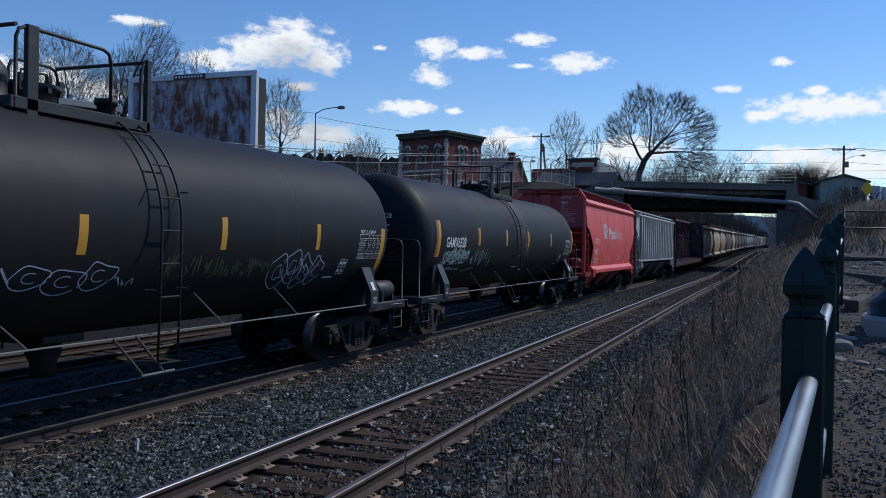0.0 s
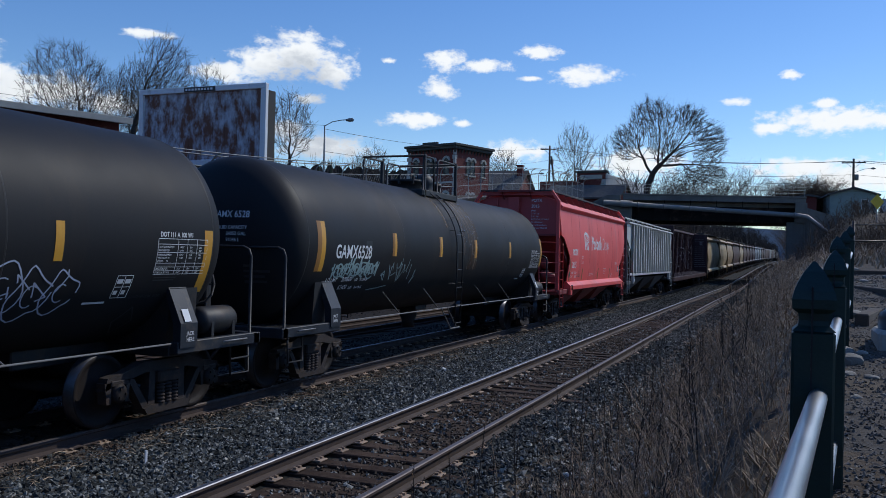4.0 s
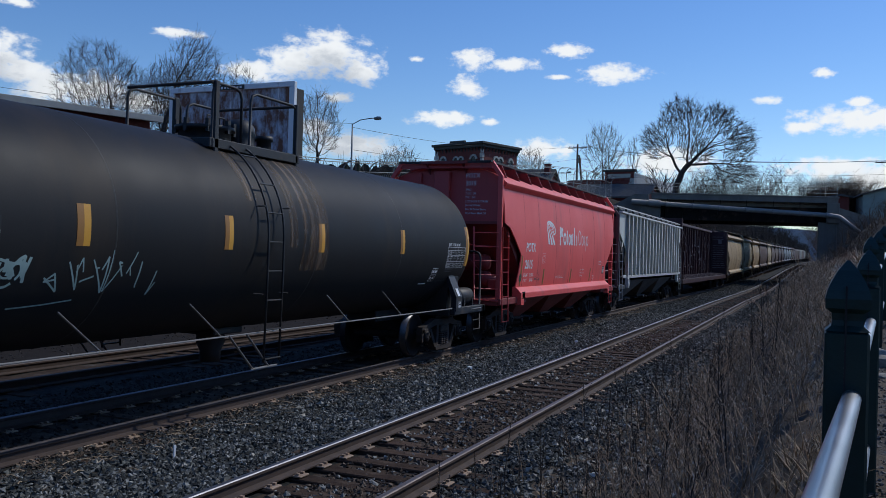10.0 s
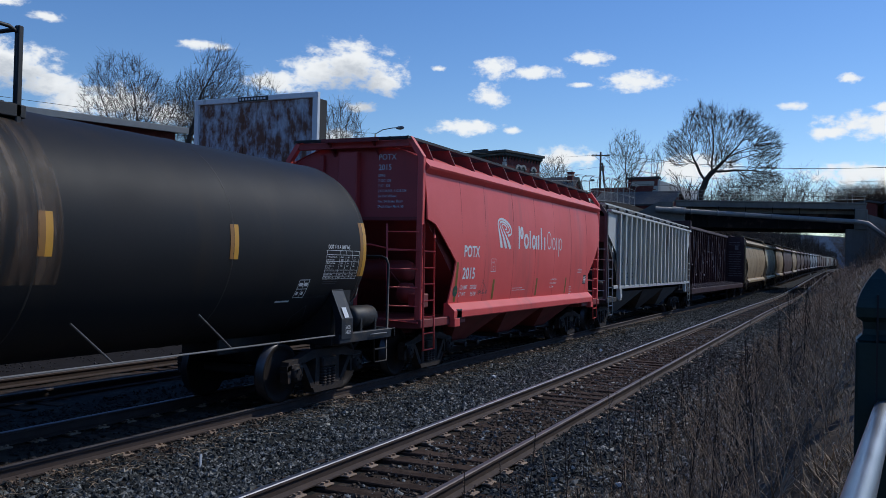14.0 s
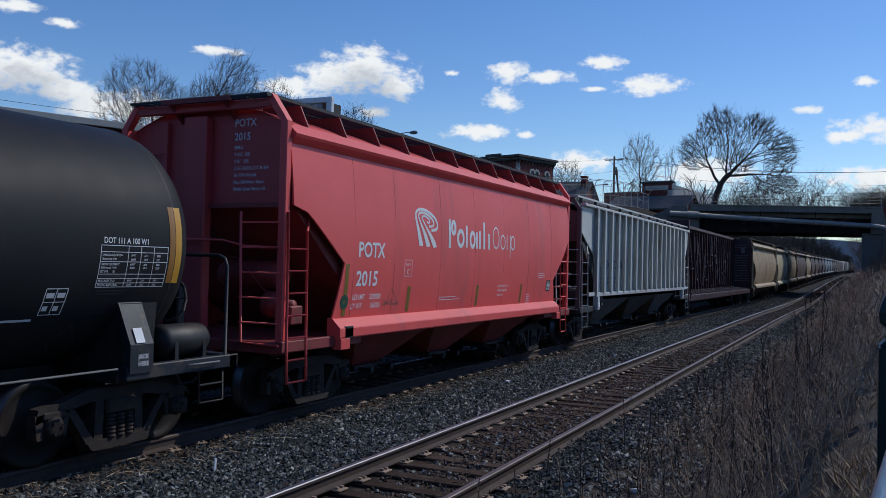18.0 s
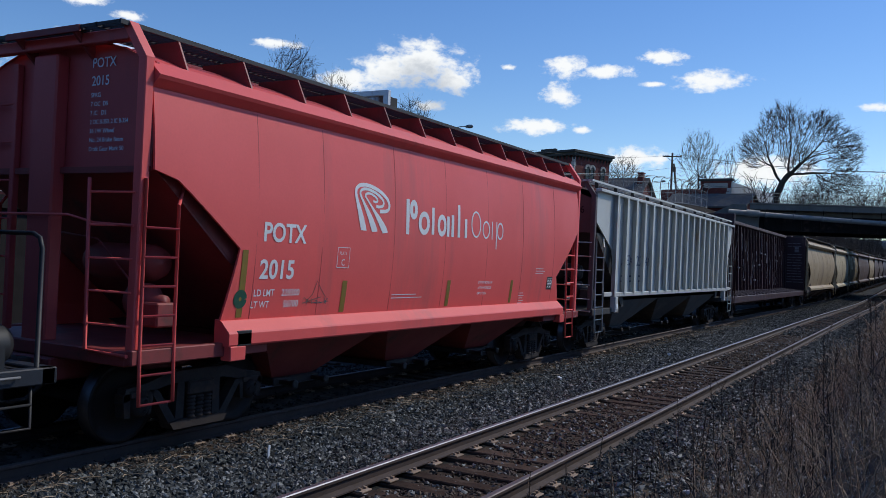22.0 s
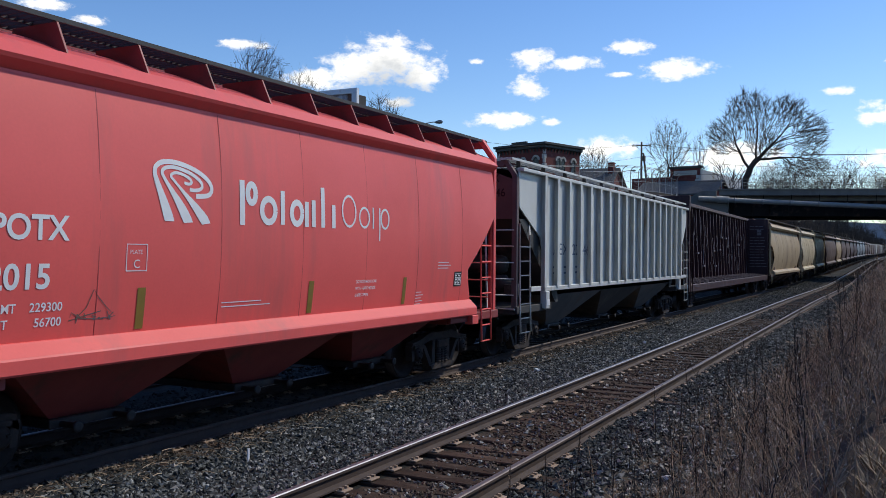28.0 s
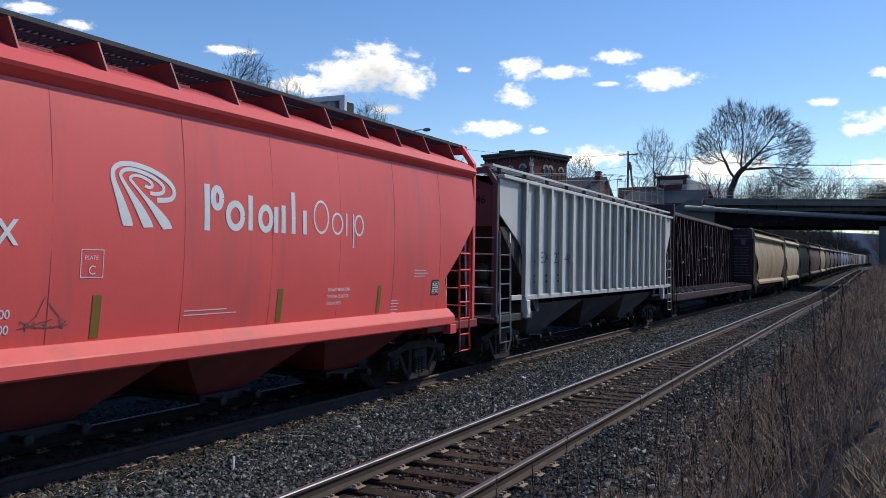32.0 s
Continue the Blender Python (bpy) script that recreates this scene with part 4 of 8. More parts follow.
    for k in range(12):
        a, b = 2 * math.pi * k / 12, 2 * math.pi * (k + 1) / 12
        m.tube([(0.55 + 0.30 * math.cos(a), 7.72, 1.75 + 0.30 * math.sin(a)), (0.55 + 0.30 * math.cos(b), 7.72, 1.75 + 0.30 * math.sin(b))], 0.02, 6)
    for k in range(5):
        a = 2 * math.pi * k / 5
        m.tube([(0.55, 7.75, 1.75), (0.55 + 0.30 * math.cos(a), 7.72, 1.75 + 0.30 * math.sin(a))], 0.014, 5)
    m.box(0.42, 0.68, 7.75, 7.9, 1.2, 1.95, 0.02)
    part("brake_wheel", m, M_STEEL, car)
    part("air_reservoir", Mesh().lathe([(0.0, 6.88), (0.16, 6.91), (0.2, 6.98), (0.2, 7.60), (0.16, 7.67), (0.0, 7.70)], (1.15, 0, 1.27), "y", 18)
         .box(0.95, 1.35, 7.02, 7.08, 1.02, 1.27).box(0.95, 1.35, 7.5, 7.56, 1.02, 1.27), M_STEEL, car)
    for ob in set(car.children) - before:
        ob.location.y += LONG
    w = on_tank(0)
    # data panel, placard and repair square at the end of the tank
    u0, u1, v0, v1 = 6.14, 7.11, 1.93, 2.39
    rule, cols, rows = 0.007, (0, 0.39, 0.58, 0.78, 1), (0, 0.10, 0.21, 0.32, 0.62, 0.85, 1)
    for f in rows:
        m = Mesh()
        ribbon(m, [(u0 + (u1 - u0) * k / 4, v0 + (v1 - v0) * f) for k in range(5)], rule, w)
        part("panel_rule", m, M_WHITE, car)
    for f in cols:
        m = Mesh()
        ribbon(m, [(u0 + (u1 - u0) * f, v0 + (v1 - v0) * k / 4) for k in range(5)], rule, w)
        part("panel_rule", m, M_WHITE, car)
    text_on(car, w, (("DOT 111 A 100 W1", u0 + 0.03, 2.415, 0.088, 0.86, 0.02),), M_WHITE, "data_panel", "white stencilled specification")
    entries = [(txt, u0 + 0.02, v0 + vv, 0.033, 0.80) for txt, vv in (("TANK QUALIFICATION", 0.345), ("THICKNESS TEST", 0.30), ("SERVICE EQUIPMENT", 0.245), ("PRD: VALVE 75 PSI", 0.205), ("EXT HTR        PSI", 0.165),
                                                                   ("88.B.2 INSPECTION", 0.062), ("STUB SILL INSPECTION", 0.012))]
    for vv in (0.345, 0.30, 0.245, 0.205, 0.062, 0.012):
        entries += [("BWST", u0 + 0.42, v0 + vv, 0.032, 0.85), ("2015", u0 + 0.61, v0 + vv, 0.032, 0.9), ("2025", u0 + 0.80, v0 + vv, 0.032, 0.9)]
    text_on(car, w, entries, M_WHITE, "data_panel", "small white stencilled table entries")
    m = Mesh()
    ribbon(m, [(u0 + 0.02, v0 + 0.122), (u0 + 0.2, v0 + 0.122), (u0 + 0.36, v0 + 0.122)], 0.022, w)
    ribbon(m, [(u0 + 0.03, 1.885), (u0 + 0.2, 1.885), (u0 + 0.45, 1.885)], 0.016, w)
    ribbon(m, [(u0 + 0.03, 1.85), (u0 + 0.2, 1.85), (u0 + 0.42, 1.85)], 0.016, w)
    part("lettering", m, M_FRAME, car)
    text_on(car, w, (("1 1/2 INCH HF COMP SHOES", 5.82, 1.60, 0.06, 0.8),), M_FRAME)
    m2 = Mesh()
    table_block(m2, w, 5.55, 1.62, 0.26, 0.30, (0, 0.5, 1), 2)
    part("repair_square", m2, M_WHITE, car, "white stencilled square")
    m = Mesh()
    ribbon(m, [(5.15, 1.56), (5.4, 1.56), (5.5, 1.56)], 0.03, w)
    part("lettering", m, M_WHITE, car)
    m = Mesh()
    c = [(6.05, 1.46), (6.22, 1.20), (6.05, 0.94), (5.88, 1.20)]
    for a in range(4):
        ribbon(m, [c[a], ((c[a][0] + c[(a + 1) % 4][0]) / 2, (c[a][1] + c[(a + 1) % 4][1]) / 2), c[(a + 1) % 4]], 0.02, w)
    part("placard_holder", m, M_FRAME, car)
    for s in (-1, 1):
        f2 = (lambda ss: (lambda u, v: (TANK_R + 0.058, ss * 6.35 + (LONG + 0.04 if ss > 0 else 0.0) + u, v)))(s)
        text_on(car, f2, (("JACK", -0.10, 1.14, 0.075, 0.9), ("HERE", -0.10, 1.06, 0.075, 0.9)), M_WHITE)
    tag = Mesh().add([(1.435, 6.62, 1.48), (1.435, 6.75, 1.48), (1.507, 6.75, 1.32), (1.507, 6.62, 1.32)], [(0, 1, 2, 3)])
    part("white_tag", tag, M_WHITE, car)
    if numbered:
        bp = Mesh().sheet([[on_tank(0)(u, v, 0.003) for v in (2.14, 2.26, 2.38, 2.50)] for u in (-5.15, -4.9)])
        part("painted_patch", bp, M_BLACKPLATE, car)
        text_on(car, w, (("GAMX6528", -6.30, 2.17, 0.34, 0.84, 0.016),), M_WHITE, "lettering", "white reporting mark")
        text_on(car, w, (("LD LMT", -6.40, 1.72, 0.11, 1.1), ("200600", -5.82, 1.72, 0.13, 1.0), ("LBS", -5.32, 1.72, 0.085, 1), ("91534KG", -5.1, 1.72, 0.085, 0.9),
                         ("LT WT", -6.45, 1.55, 0.11, 1.1), ("62400", -5.82, 1.55, 0.13, 1.0), ("LBS", -5.40, 1.55, 0.085, 1), ("28470KG", -5.18, 1.55, 0.085, 0.9)), M_WHITE)
        m = Mesh()
        ribbon(m, [(-6.45, 1.32), (-6.0, 1.32), (-5.6, 1.32)], 0.03, w)
        part("lettering", m, M_FRAME, car)
        m = Mesh()
        scribble(m, w, 3, -6.35, -4.5, 1.74, 2.14, 13, 0.04, False)
        scribble(m, w, 5, -6.3, -4.5, 1.76, 2.12, 12, 0.035, False)
        scribble(m, w, 4, -6.2, -4.6, 1.80, 2.08, 5, 0.03)
        part("graffiti", m, M_SPRAY, car, "pale teal spray-painted scrawl")
        m = Mesh()
        scribble(m, w, 9, -4.3, -2.6, 1.62, 2.12, 7, 0.022, False)
        scribble(m, w, 10, -3.9, -3.0, 1.65, 2.2, 4, 0.018, False)
        ribbon(m, [(-4.6, 1.5), (-4.2, 1.53), (-3.8, 1.58)], 0.02, w)
        part("graffiti", m, M_SPRAY, car, "thin pale spray-painted lines")
        # capacity stencil on the near head
        def on_head(u, v):
            rr = min(0.98, math.hypot(u, v - TANK_Z) / R)
            return (u, -(H + 0.72 * math.sqrt(1 - rr * rr)) - 0.006, v)
        text_on(car, on_head, (("GAMX 6528", 0.05, 2.80, 0.155, 0.82), ("LIQUID CAPACITY", 0.12, 2.61, 0.080, 0.85), ("24052 GAL", 0.33, 2.51, 0.080, 0.9),
                               ("91046 L", 0.33, 2.41, 0.080, 0.9)), M_WHITE, "lettering", "white capacity stencil")
        m = Mesh()
        for k, ln in enumerate((0.16, 0.40, 0.32, 0.34)):
            ribbon(m, [(0.62, 2.02 - 0.085 * k), (0.62 + ln / 2, 2.02 - 0.085 * k), (0.62 + ln, 2.02 - 0.085 * k)], 0.04, on_head)
        part("lettering", m, M_FRAME, car)
    else:
        m = Mesh()
        scribble(m, w, 21, 3.35, 4.95, 1.42, 2.08, 4, 0.02)
        scribble(m, w, 28, 3.5, 4.9, 1.55, 2.0, 5, 0.018, False)
        scribble(m, w, 22, -1.6, -0.1, 1.55, 1.92, 3, 0.016)
        scribble(m, w, 23, -2.0, -1.55, 1.58, 2.10, 2, 0.03, False)
        scribble(m, w, 24, -0.2, 0.28, 1.58, 1.76, 4, 0.014, False)
        part("graffiti", m, M_SPRAYW, car, "white spray-painted bubble scrawl")
        m = Mesh()
        scribble(m, w, 25, 0.75, 1.5, 1.68, 2.06, 9, 0.035, False)
        scribble(m, w, 26, 1.6, 3.3, 1.66, 2.0, 22, 0.035, False)
        part("graffiti", m, M_SPRAY2, car, "dull green spray-painted scrawl")
    return car


Y2 = -6.67
tank_car(Y2, ((-13.61 - Y2, -13.34 - Y2, 1.93, 2.80, True), (-10.64 - Y2, -10.45 - Y2, 2.22, 2.68, True), (-8.14 - Y2, -7.96 - Y2, 2.22, 2.68, True),
              (-5.78 - Y2, -5.60 - Y2, 2.21, 2.67, True), (-2.84 - Y2, -2.67 - Y2, 2.22, 2.68, True), (0.47 - Y2, 0.66 - Y2, 1.97, 2.87, True)),
         -0.43, 0.07, True, "black tank car with yellow bars and pale teal graffiti")
Y1 = -23.67
tank_car(Y1, ((-24.48 - Y1, -24.34 - Y1, 2.04, 2.50, False), (-21.83 - Y1, -21.70 - Y1, 2.10, 2.56, False), (-19.15 - Y1, -19.03 - Y1, 2.10, 2.54, False),
              (-16.62 - Y1, -16.45 - Y1, 1.65, 2.52, False), (-29.9 - Y1, -29.6 - Y1, 1.93, 2.80, True)),
         0.64, -0.05, False, "black tank car with orange bars and white graffiti")


# ---------------------------------------------------------------- covered hoppers
def swell(yy, z, bounds, z0, zt, seed):
    """How far a side sheet bellies out between its seams."""
    for p0, p1 in zip(bounds, bounds[1:]):
        if p0 <= yy <= p1:
            return 0.016 * math.sin(math.pi * (yy - p0) / (p1 - p0)) * math.sin(math.pi * min(1, max(0, (z - z0) / (zt - z0)))) + 0.006 * noise.noise((yy * 0.9, z * 1.3, seed))
    return 0.0


SEAMS = (-4.68, -3.39, -1.63, -0.04, 1.54, 3.13, 4.78)


def hopper_car(y, half, name, label, paint, dark, style, zt=3.92, z0=1.39, far=False):
    """style 'bulge': rounded sides and outside sill (far: plain ends); 'rib': flat sides with upright ribs."""
    car = thing(name, label, "hopper car", "train")
    CARS.append((car, y))
    H, up = half, (zt - 3.92 if style == "bulge" else 0.0)

    def bx(z):
        t = (z - 2.6) / 1.35
        return 1.62 - (0.22 if far else 0.10) * t * t if style == "bulge" else 1.55

    if style == "bulge":
        lo = [(zt, -H), (3.05, -H), (2.97, -H + 0.32), (2.86, -H + 0.48), (2.26, -H + 1.32), (z0, -H + 1.12)]
        hi = [(zt, H), (3.07, H), (1.95, H - 1.27), (z0, H - 1.03)]
    else:
        lo = [(zt, -H), (3.30, -H + 0.03), (2.66, -H + 1.28), (2.4, -H + 1.42), (z0, -H + 1.42)]
        hi = [(zt, H), (3.45, H - 0.05), (2.55, H - 0.85), (z0, H - 1.1)]

    def edge(tab, z):
        for (za, ya), (zb, yb) in zip(tab, tab[1:]):
            if za >= z >= zb:
                return ya + (yb - ya) * (za - z) / (za - zb)
        return tab[-1][1]

    seams = list(SEAMS) if not far else [H * q for q in (-0.6, -0.3, 0.0, 0.3, 0.6)]
    bounds = [-H] + seams + [H]

    def pillow(yy, z):
        if style != "bulge":
            return 0.0
        return swell(yy, z, bounds, z0, zt, H)

    zs = sorted(set([zt, z0] + [p[0] for p in lo] + [p[0] for p in hi] + [z0 + (zt - z0) * k / 14 for k in range(15)]), reverse=True)
    for s in (1, -1):
        m = Mesh()
        rows = []
        for z in zs:
            a, b = edge(lo, z), edge(hi, z)
            row = []
            for k in range(61):
                yy = a + (b - a) * k / 60
                row.append((s * (bx(z) + pillow(yy, z)), yy, z))
            rows.append(row)
        m.sheet(rows)
        m.sheet([[(x - s * 0.03, yy, z) for x, yy, z in r] for r in rows])
        for col in (0, 60):                        # close the sheet's ends
            m.sheet([[r[col] for r in rows], [(r[col][0] - s * 0.03, r[col][1], r[col][2]) for r in rows]], False)
        part("side_panel", m, paint, car)
    if style == "bulge":
        for s in (1, -1):
            for yy in seams:
                m = Mesh().sheet([[(s * (bx(z) + lift), yy + d, z) for z in [z0 + 0.02 + (zt - z0 - 0.04) * k / 12 for k in range(13)]] for d, lift in ((-0.007, 0.001), (0.0, 0.006), (0.007, 0.001))])
                # near seams use the darker red as the shadow along each weld
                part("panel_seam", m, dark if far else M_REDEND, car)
            # top chord: a lip that slopes outwards, and the flared bottom sill
            m = Mesh().prism([(s * 1.42, 4.22 + up), (s * 1.47, 4.21 + up), (s * 1.64, 4.05 + up), (s * 1.62, 4.01 + up), (s * 1.50, 3.90 + up), (s * 1.42, 3.92 + up)], "y", -H - 0.02, H + 0.02)
            part("top_chord", m, paint, car)
            m = Mesh().prism([(s * 1.46, 1.425), (s * 1.56, 1.41), (s * 1.575, 1.395), (s * 1.69, 1.285), (s * 1.70, 1.265), (s * 1.70, 1.14), (s * 1.685, 1.118), (s * 1.46, 1.12)], "y", -H + 1.12, H - 1.03)
            part("side_sill", m, paint, car, "flared lower sill catching the light")
    else:
        for s in (1, -1):
            n = 18
            for k in range(n):
                yy = -H + 1.30 + 0.834 * k
                zb = 2.6 if yy > H - 0.95 else z0
                part("rib", Mesh().prism([(s * 1.545, yy + 0.05), (s * 1.545, yy + 0.035), (s * 1.672, yy + 0.035), (s * 1.672, yy - 0.085), (s * 1.688, yy - 0.085), (s * 1.688, yy + 0.05)], "z", zb, zt - 0.03), paint, car)
            m = Mesh().box(s * 1.50, s * 1.66, -H, H, zt - 0.05, zt + 0.03, 0.012)
            part("top_chord", m, paint, car)
            part("side_sill", Mesh().box(s * 1.48, s * 1.66, -H + 1.32, H - 1.0, z0 - 0.08, z0 + 0.03, 0.012), paint, car)
    # roof
    m = Mesh()
    top = 4.56 + up if style == "bulge" else zt + 0.1
    m.sheet([[(x, yy, top - (0.36 if style == "bulge" else 0.14) * (x / 1.45) ** 2) for x in [-1.47 + 2.94 * k / 14 for k in range(15)]] for yy in (-H + 0.02, -H / 3, H / 3, H - 0.02)])
    part("roof", m, paint if style == "bulge" else dark, car)
    zr = 4.58 + up if style == "bulge" else zt + 0.21
    for s in (1, -1):
        x0, x1 = (0.52, 1.27) if style == "bulge" else (1.22, 1.48)
        m = Mesh()
        if far:
            m.box(s * x0, s * x1, -H - 0.2, H + 0.2, zr - 0.02, zr + 0.02)
        else:
            for xx in (x0, (x0 + x1) / 2, x1):
                m.box(s * xx - 0.012, s * xx + 0.012, -H - 0.25, H + 0.25, zr - 0.025, zr + 0.025)
            k = -H - 0.25
            while k < H + 0.25:
                m.box(s * x0, s * x1, k, k + 0.012, zr - 0.02, zr + 0.02)
                k += 0.09
        part("running_board", m, M_GRATE if style == "bulge" else M_GREYCAR, car, "open steel grating")
        if style == "bulge" and not far:
            for k in range(12):
                yy = -H + 0.55 + (2 * H - 1.1) * k / 11
                m = Mesh().prism([(s * 0.60, 4.46), (s * 1.45, 4.19), (s * 1.28, 4.55), (s * 0.60, 4.55)], "y", yy - 0.012, yy + 0.012)
                part("gusset", m, dark, car)
        if style == "rib":
            for k in range(12):
                yy = -H + 0.2 + (2 * H - 0.4) * k / 11
                part("gusset", Mesh().prism([(s * 1.40, zt + 0.05), (s * 1.50, zt + 0.05), (s * 1.48, zr), (s * 1.40, zr)], "y", yy - 0.02, yy + 0.02), dark, car)
    for k in range(6):
        m = Mesh().box(-0.35, 0.35, -H + 0.8 + k * (2 * H - 1.6) / 6, -H + 0.6 + (k + 1) * (2 * H - 1.6) / 6, top - 0.03, top + 0.07, 0.03)
        part("roof_hatch", m, dark, car)
    # ends: upright panel, centre post, slope sheet
    for s in (-1, 1):
        ze = 3.05
        m = Mesh().prism([(-1.50, ze), (1.50, ze), (1.50, top - 0.36), (1.0, top - 0.16), (0, top), (-1.0, top - 0.16), (-1.50, top - 0.36)], "y", s * (H - 0.05), s * (H - 0.09))
        # red car: the end's shade is in its darker paint copy
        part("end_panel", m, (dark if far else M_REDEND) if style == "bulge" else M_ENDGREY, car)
        # slope sheet, cheeks and platform: shade of the end bay put into the darker tone
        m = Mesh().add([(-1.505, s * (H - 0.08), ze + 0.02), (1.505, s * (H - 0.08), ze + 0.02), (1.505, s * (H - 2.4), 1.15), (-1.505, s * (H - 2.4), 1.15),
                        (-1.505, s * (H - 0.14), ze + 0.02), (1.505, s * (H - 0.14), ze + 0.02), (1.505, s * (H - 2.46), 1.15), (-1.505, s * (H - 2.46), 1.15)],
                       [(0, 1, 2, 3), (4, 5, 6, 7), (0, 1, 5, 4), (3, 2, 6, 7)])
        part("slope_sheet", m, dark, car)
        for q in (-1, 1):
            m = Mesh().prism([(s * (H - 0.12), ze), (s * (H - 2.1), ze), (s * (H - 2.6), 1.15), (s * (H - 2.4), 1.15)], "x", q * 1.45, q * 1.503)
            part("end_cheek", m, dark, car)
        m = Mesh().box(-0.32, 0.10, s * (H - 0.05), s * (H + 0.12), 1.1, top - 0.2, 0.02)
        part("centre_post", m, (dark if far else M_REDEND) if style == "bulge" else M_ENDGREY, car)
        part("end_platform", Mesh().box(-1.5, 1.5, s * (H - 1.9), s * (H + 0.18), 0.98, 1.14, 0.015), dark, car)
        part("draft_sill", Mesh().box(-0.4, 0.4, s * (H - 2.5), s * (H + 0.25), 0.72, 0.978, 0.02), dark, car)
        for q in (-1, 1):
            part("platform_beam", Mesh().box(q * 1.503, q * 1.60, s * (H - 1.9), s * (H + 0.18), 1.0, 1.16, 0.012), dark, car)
        for q in (-1, 1):
            # corner post bending in to the running board, ladder beside it
            m = Mesh().box(q * 1.44, q * 1.56, s * (H + 0.02), s * (H + 0.14), 1.1, zr - 0.35, 0.012)
            m.prism([(q * 1.44, zr - 0.36), (q * 1.56, zr - 0.36), (q * 1.28, zr + 0.03), (q * 1.16, zr + 0.03)], "y", s * (H + 0.02), s * (H + 0.14))
            part("corner_post", m, paint if style == "bulge" else M_ENDGREY, car)
            m = Mesh()
            l0, l1 = ((0.08, -0.38) if s < 0 else (-0.19, -0.63)) if style == "bulge" else (0.02, -0.56)
            for d in (l0, l1):
                m.tube([(q * 1.58, s * (H + d), 2.70 if d == l1 else 2.95), (q * 1.60, s * (H + d), 1.15), (q * 1.62, s * (H + d), 0.58)], 0.02, 6)
            m.tube([(q * 1.58, s * (H + l1), 2.70), (q * 1.50, s * (H + l1 - 0.15), 2.95)], 0.02, 6)
            lad = part("ladder", m, paint, car)
            for k in range(7):
                z = 0.58 + 0.31 * k
                part("rung", Mesh().tube([(q * 1.60, s * (H + l1), z), (q * 1.60, s * (H + l0), z)], 0.014, 6), paint, lad)
            m = Mesh().tube([(q * 1.55, s * (H + 0.2), 1.10), (q * 0.9, s * (H + 0.2), 1.12), (q * 0.85, s * (H + 0.2), 2.95)], 0.022, 6)
            lad = part("end_ladder", m, paint, car)
            for k in range(5):
                part("rung", Mesh().tube([(q * 0.85, s * (H + 0.2), 1.4 + 0.35 * k), (q * 1.5, s * (H + 0.14), 1.4 + 0.35 * k)], 0.013, 6), paint, lad)
        if not far:
            st = part("roof_step", Mesh().box(-0.64, 0.64, s * (H + 0.24), s * (H + 0.27), zr - 0.05, zr + 0.02), dark, car)
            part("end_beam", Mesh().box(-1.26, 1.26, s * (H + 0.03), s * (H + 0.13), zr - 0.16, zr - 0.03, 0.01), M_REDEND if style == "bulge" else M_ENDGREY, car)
            for k in range(4):
                part("slat", Mesh().box(-0.62, 0.62, s * (H - 0.1 + 0.09 * k) - 0.03, s * (H - 0.1 + 0.09 * k) + 0.03, zr - 0.02, zr + 0.02), M_GRATE, st)
            for q in (-0.5, 0.5):
                part("step_bracket", Mesh().prism([(s * (H - 0.05), zr - 0.3), (s * (H - 0.05), zr - 0.02), (s * (H + 0.26), zr - 0.02)], "x", q - 0.02, q + 0.02), dark, car)
            m = Mesh().tube([(1.5, s * (H + 0.16), 2.45), (0.9, s * (H + 0.16), 2.47), (0.5, s * (H + 0.18), 2.55), (-1.5, s * (H + 0.18), 2.55)], 0.016, 6)
            part("grab_iron", m, paint, car)
        coupler(car, s * (H + 0.25), s)
        truck(car, s * (H - 1.30), not far)
    if not far:
        m = Mesh().lathe([(0.0, -0.62), (0.17, -0.58), (0.22, -0.45), (0.22, 0.45), (0.17, 0.58), (0.0, 0.62)], (0.35, -H + 0.75, 2.05), "x", 18)
        m.lathe([(0.0, -0.2), (0.2, -0.16), (0.2, 0.06), (0.1, 0.12), (0.08, 0.3), (0.0, 0.32)], (0.95, -H + 0.55, 1.62), "x", 16)
        m.box(1.05, 1.35, -H + 0.35, -H + 0.65, 1.35, 1.62, 0.02)
        m.tube([(0.9, -H + 0.5, 1.7), (0.4, -H + 0.3, 2.3), (-0.6, -H + 0.3, 2.4)], 0.012, 5)
        part("brake_gear", m, dark, car, "brake cylinder and valve in the shaded end bay")
    # bays below the sill
    nb, top_z = (3, z0 - 0.2)
    span = (2 * H - 4.0) / nb
    for k in range(nb):
        yc = -H + 2.0 + span * (k + 0.5)
        m = Mesh()
        m.add([(-1.45, yc - span / 2, top_z), (1.45, yc - span / 2, top_z), (1.45, yc + span / 2, top_z), (-1.45, yc + span / 2, top_z),
               (-0.75, yc - 0.42, 0.46), (0.75, yc - 0.42, 0.46), (0.75, yc + 0.42, 0.46), (-0.75, yc + 0.42, 0.46)],
              [(0, 1, 5, 4), (1, 2, 6, 5), (2, 3, 7, 6), (3, 0, 4, 7), (4, 5, 6, 7)])
        # grey car: lit and shaded bays are told apart by two paint tones
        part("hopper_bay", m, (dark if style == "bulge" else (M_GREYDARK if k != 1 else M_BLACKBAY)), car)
        m = Mesh().box(-0.85, 0.85, yc - 0.5, yc + 0.5, 0.38, 0.48, 0.01)
        for q in (-1, 1):
            m.lathe([(0.035, 0.75), (0.035, 1.08), (0.06, 1.08), (0.06, 1.12), (0.035, 1.12)], (0, yc + q * 0.35, 0.42), "x", 10)
        part("outlet_gate", m, M_STEEL, car)
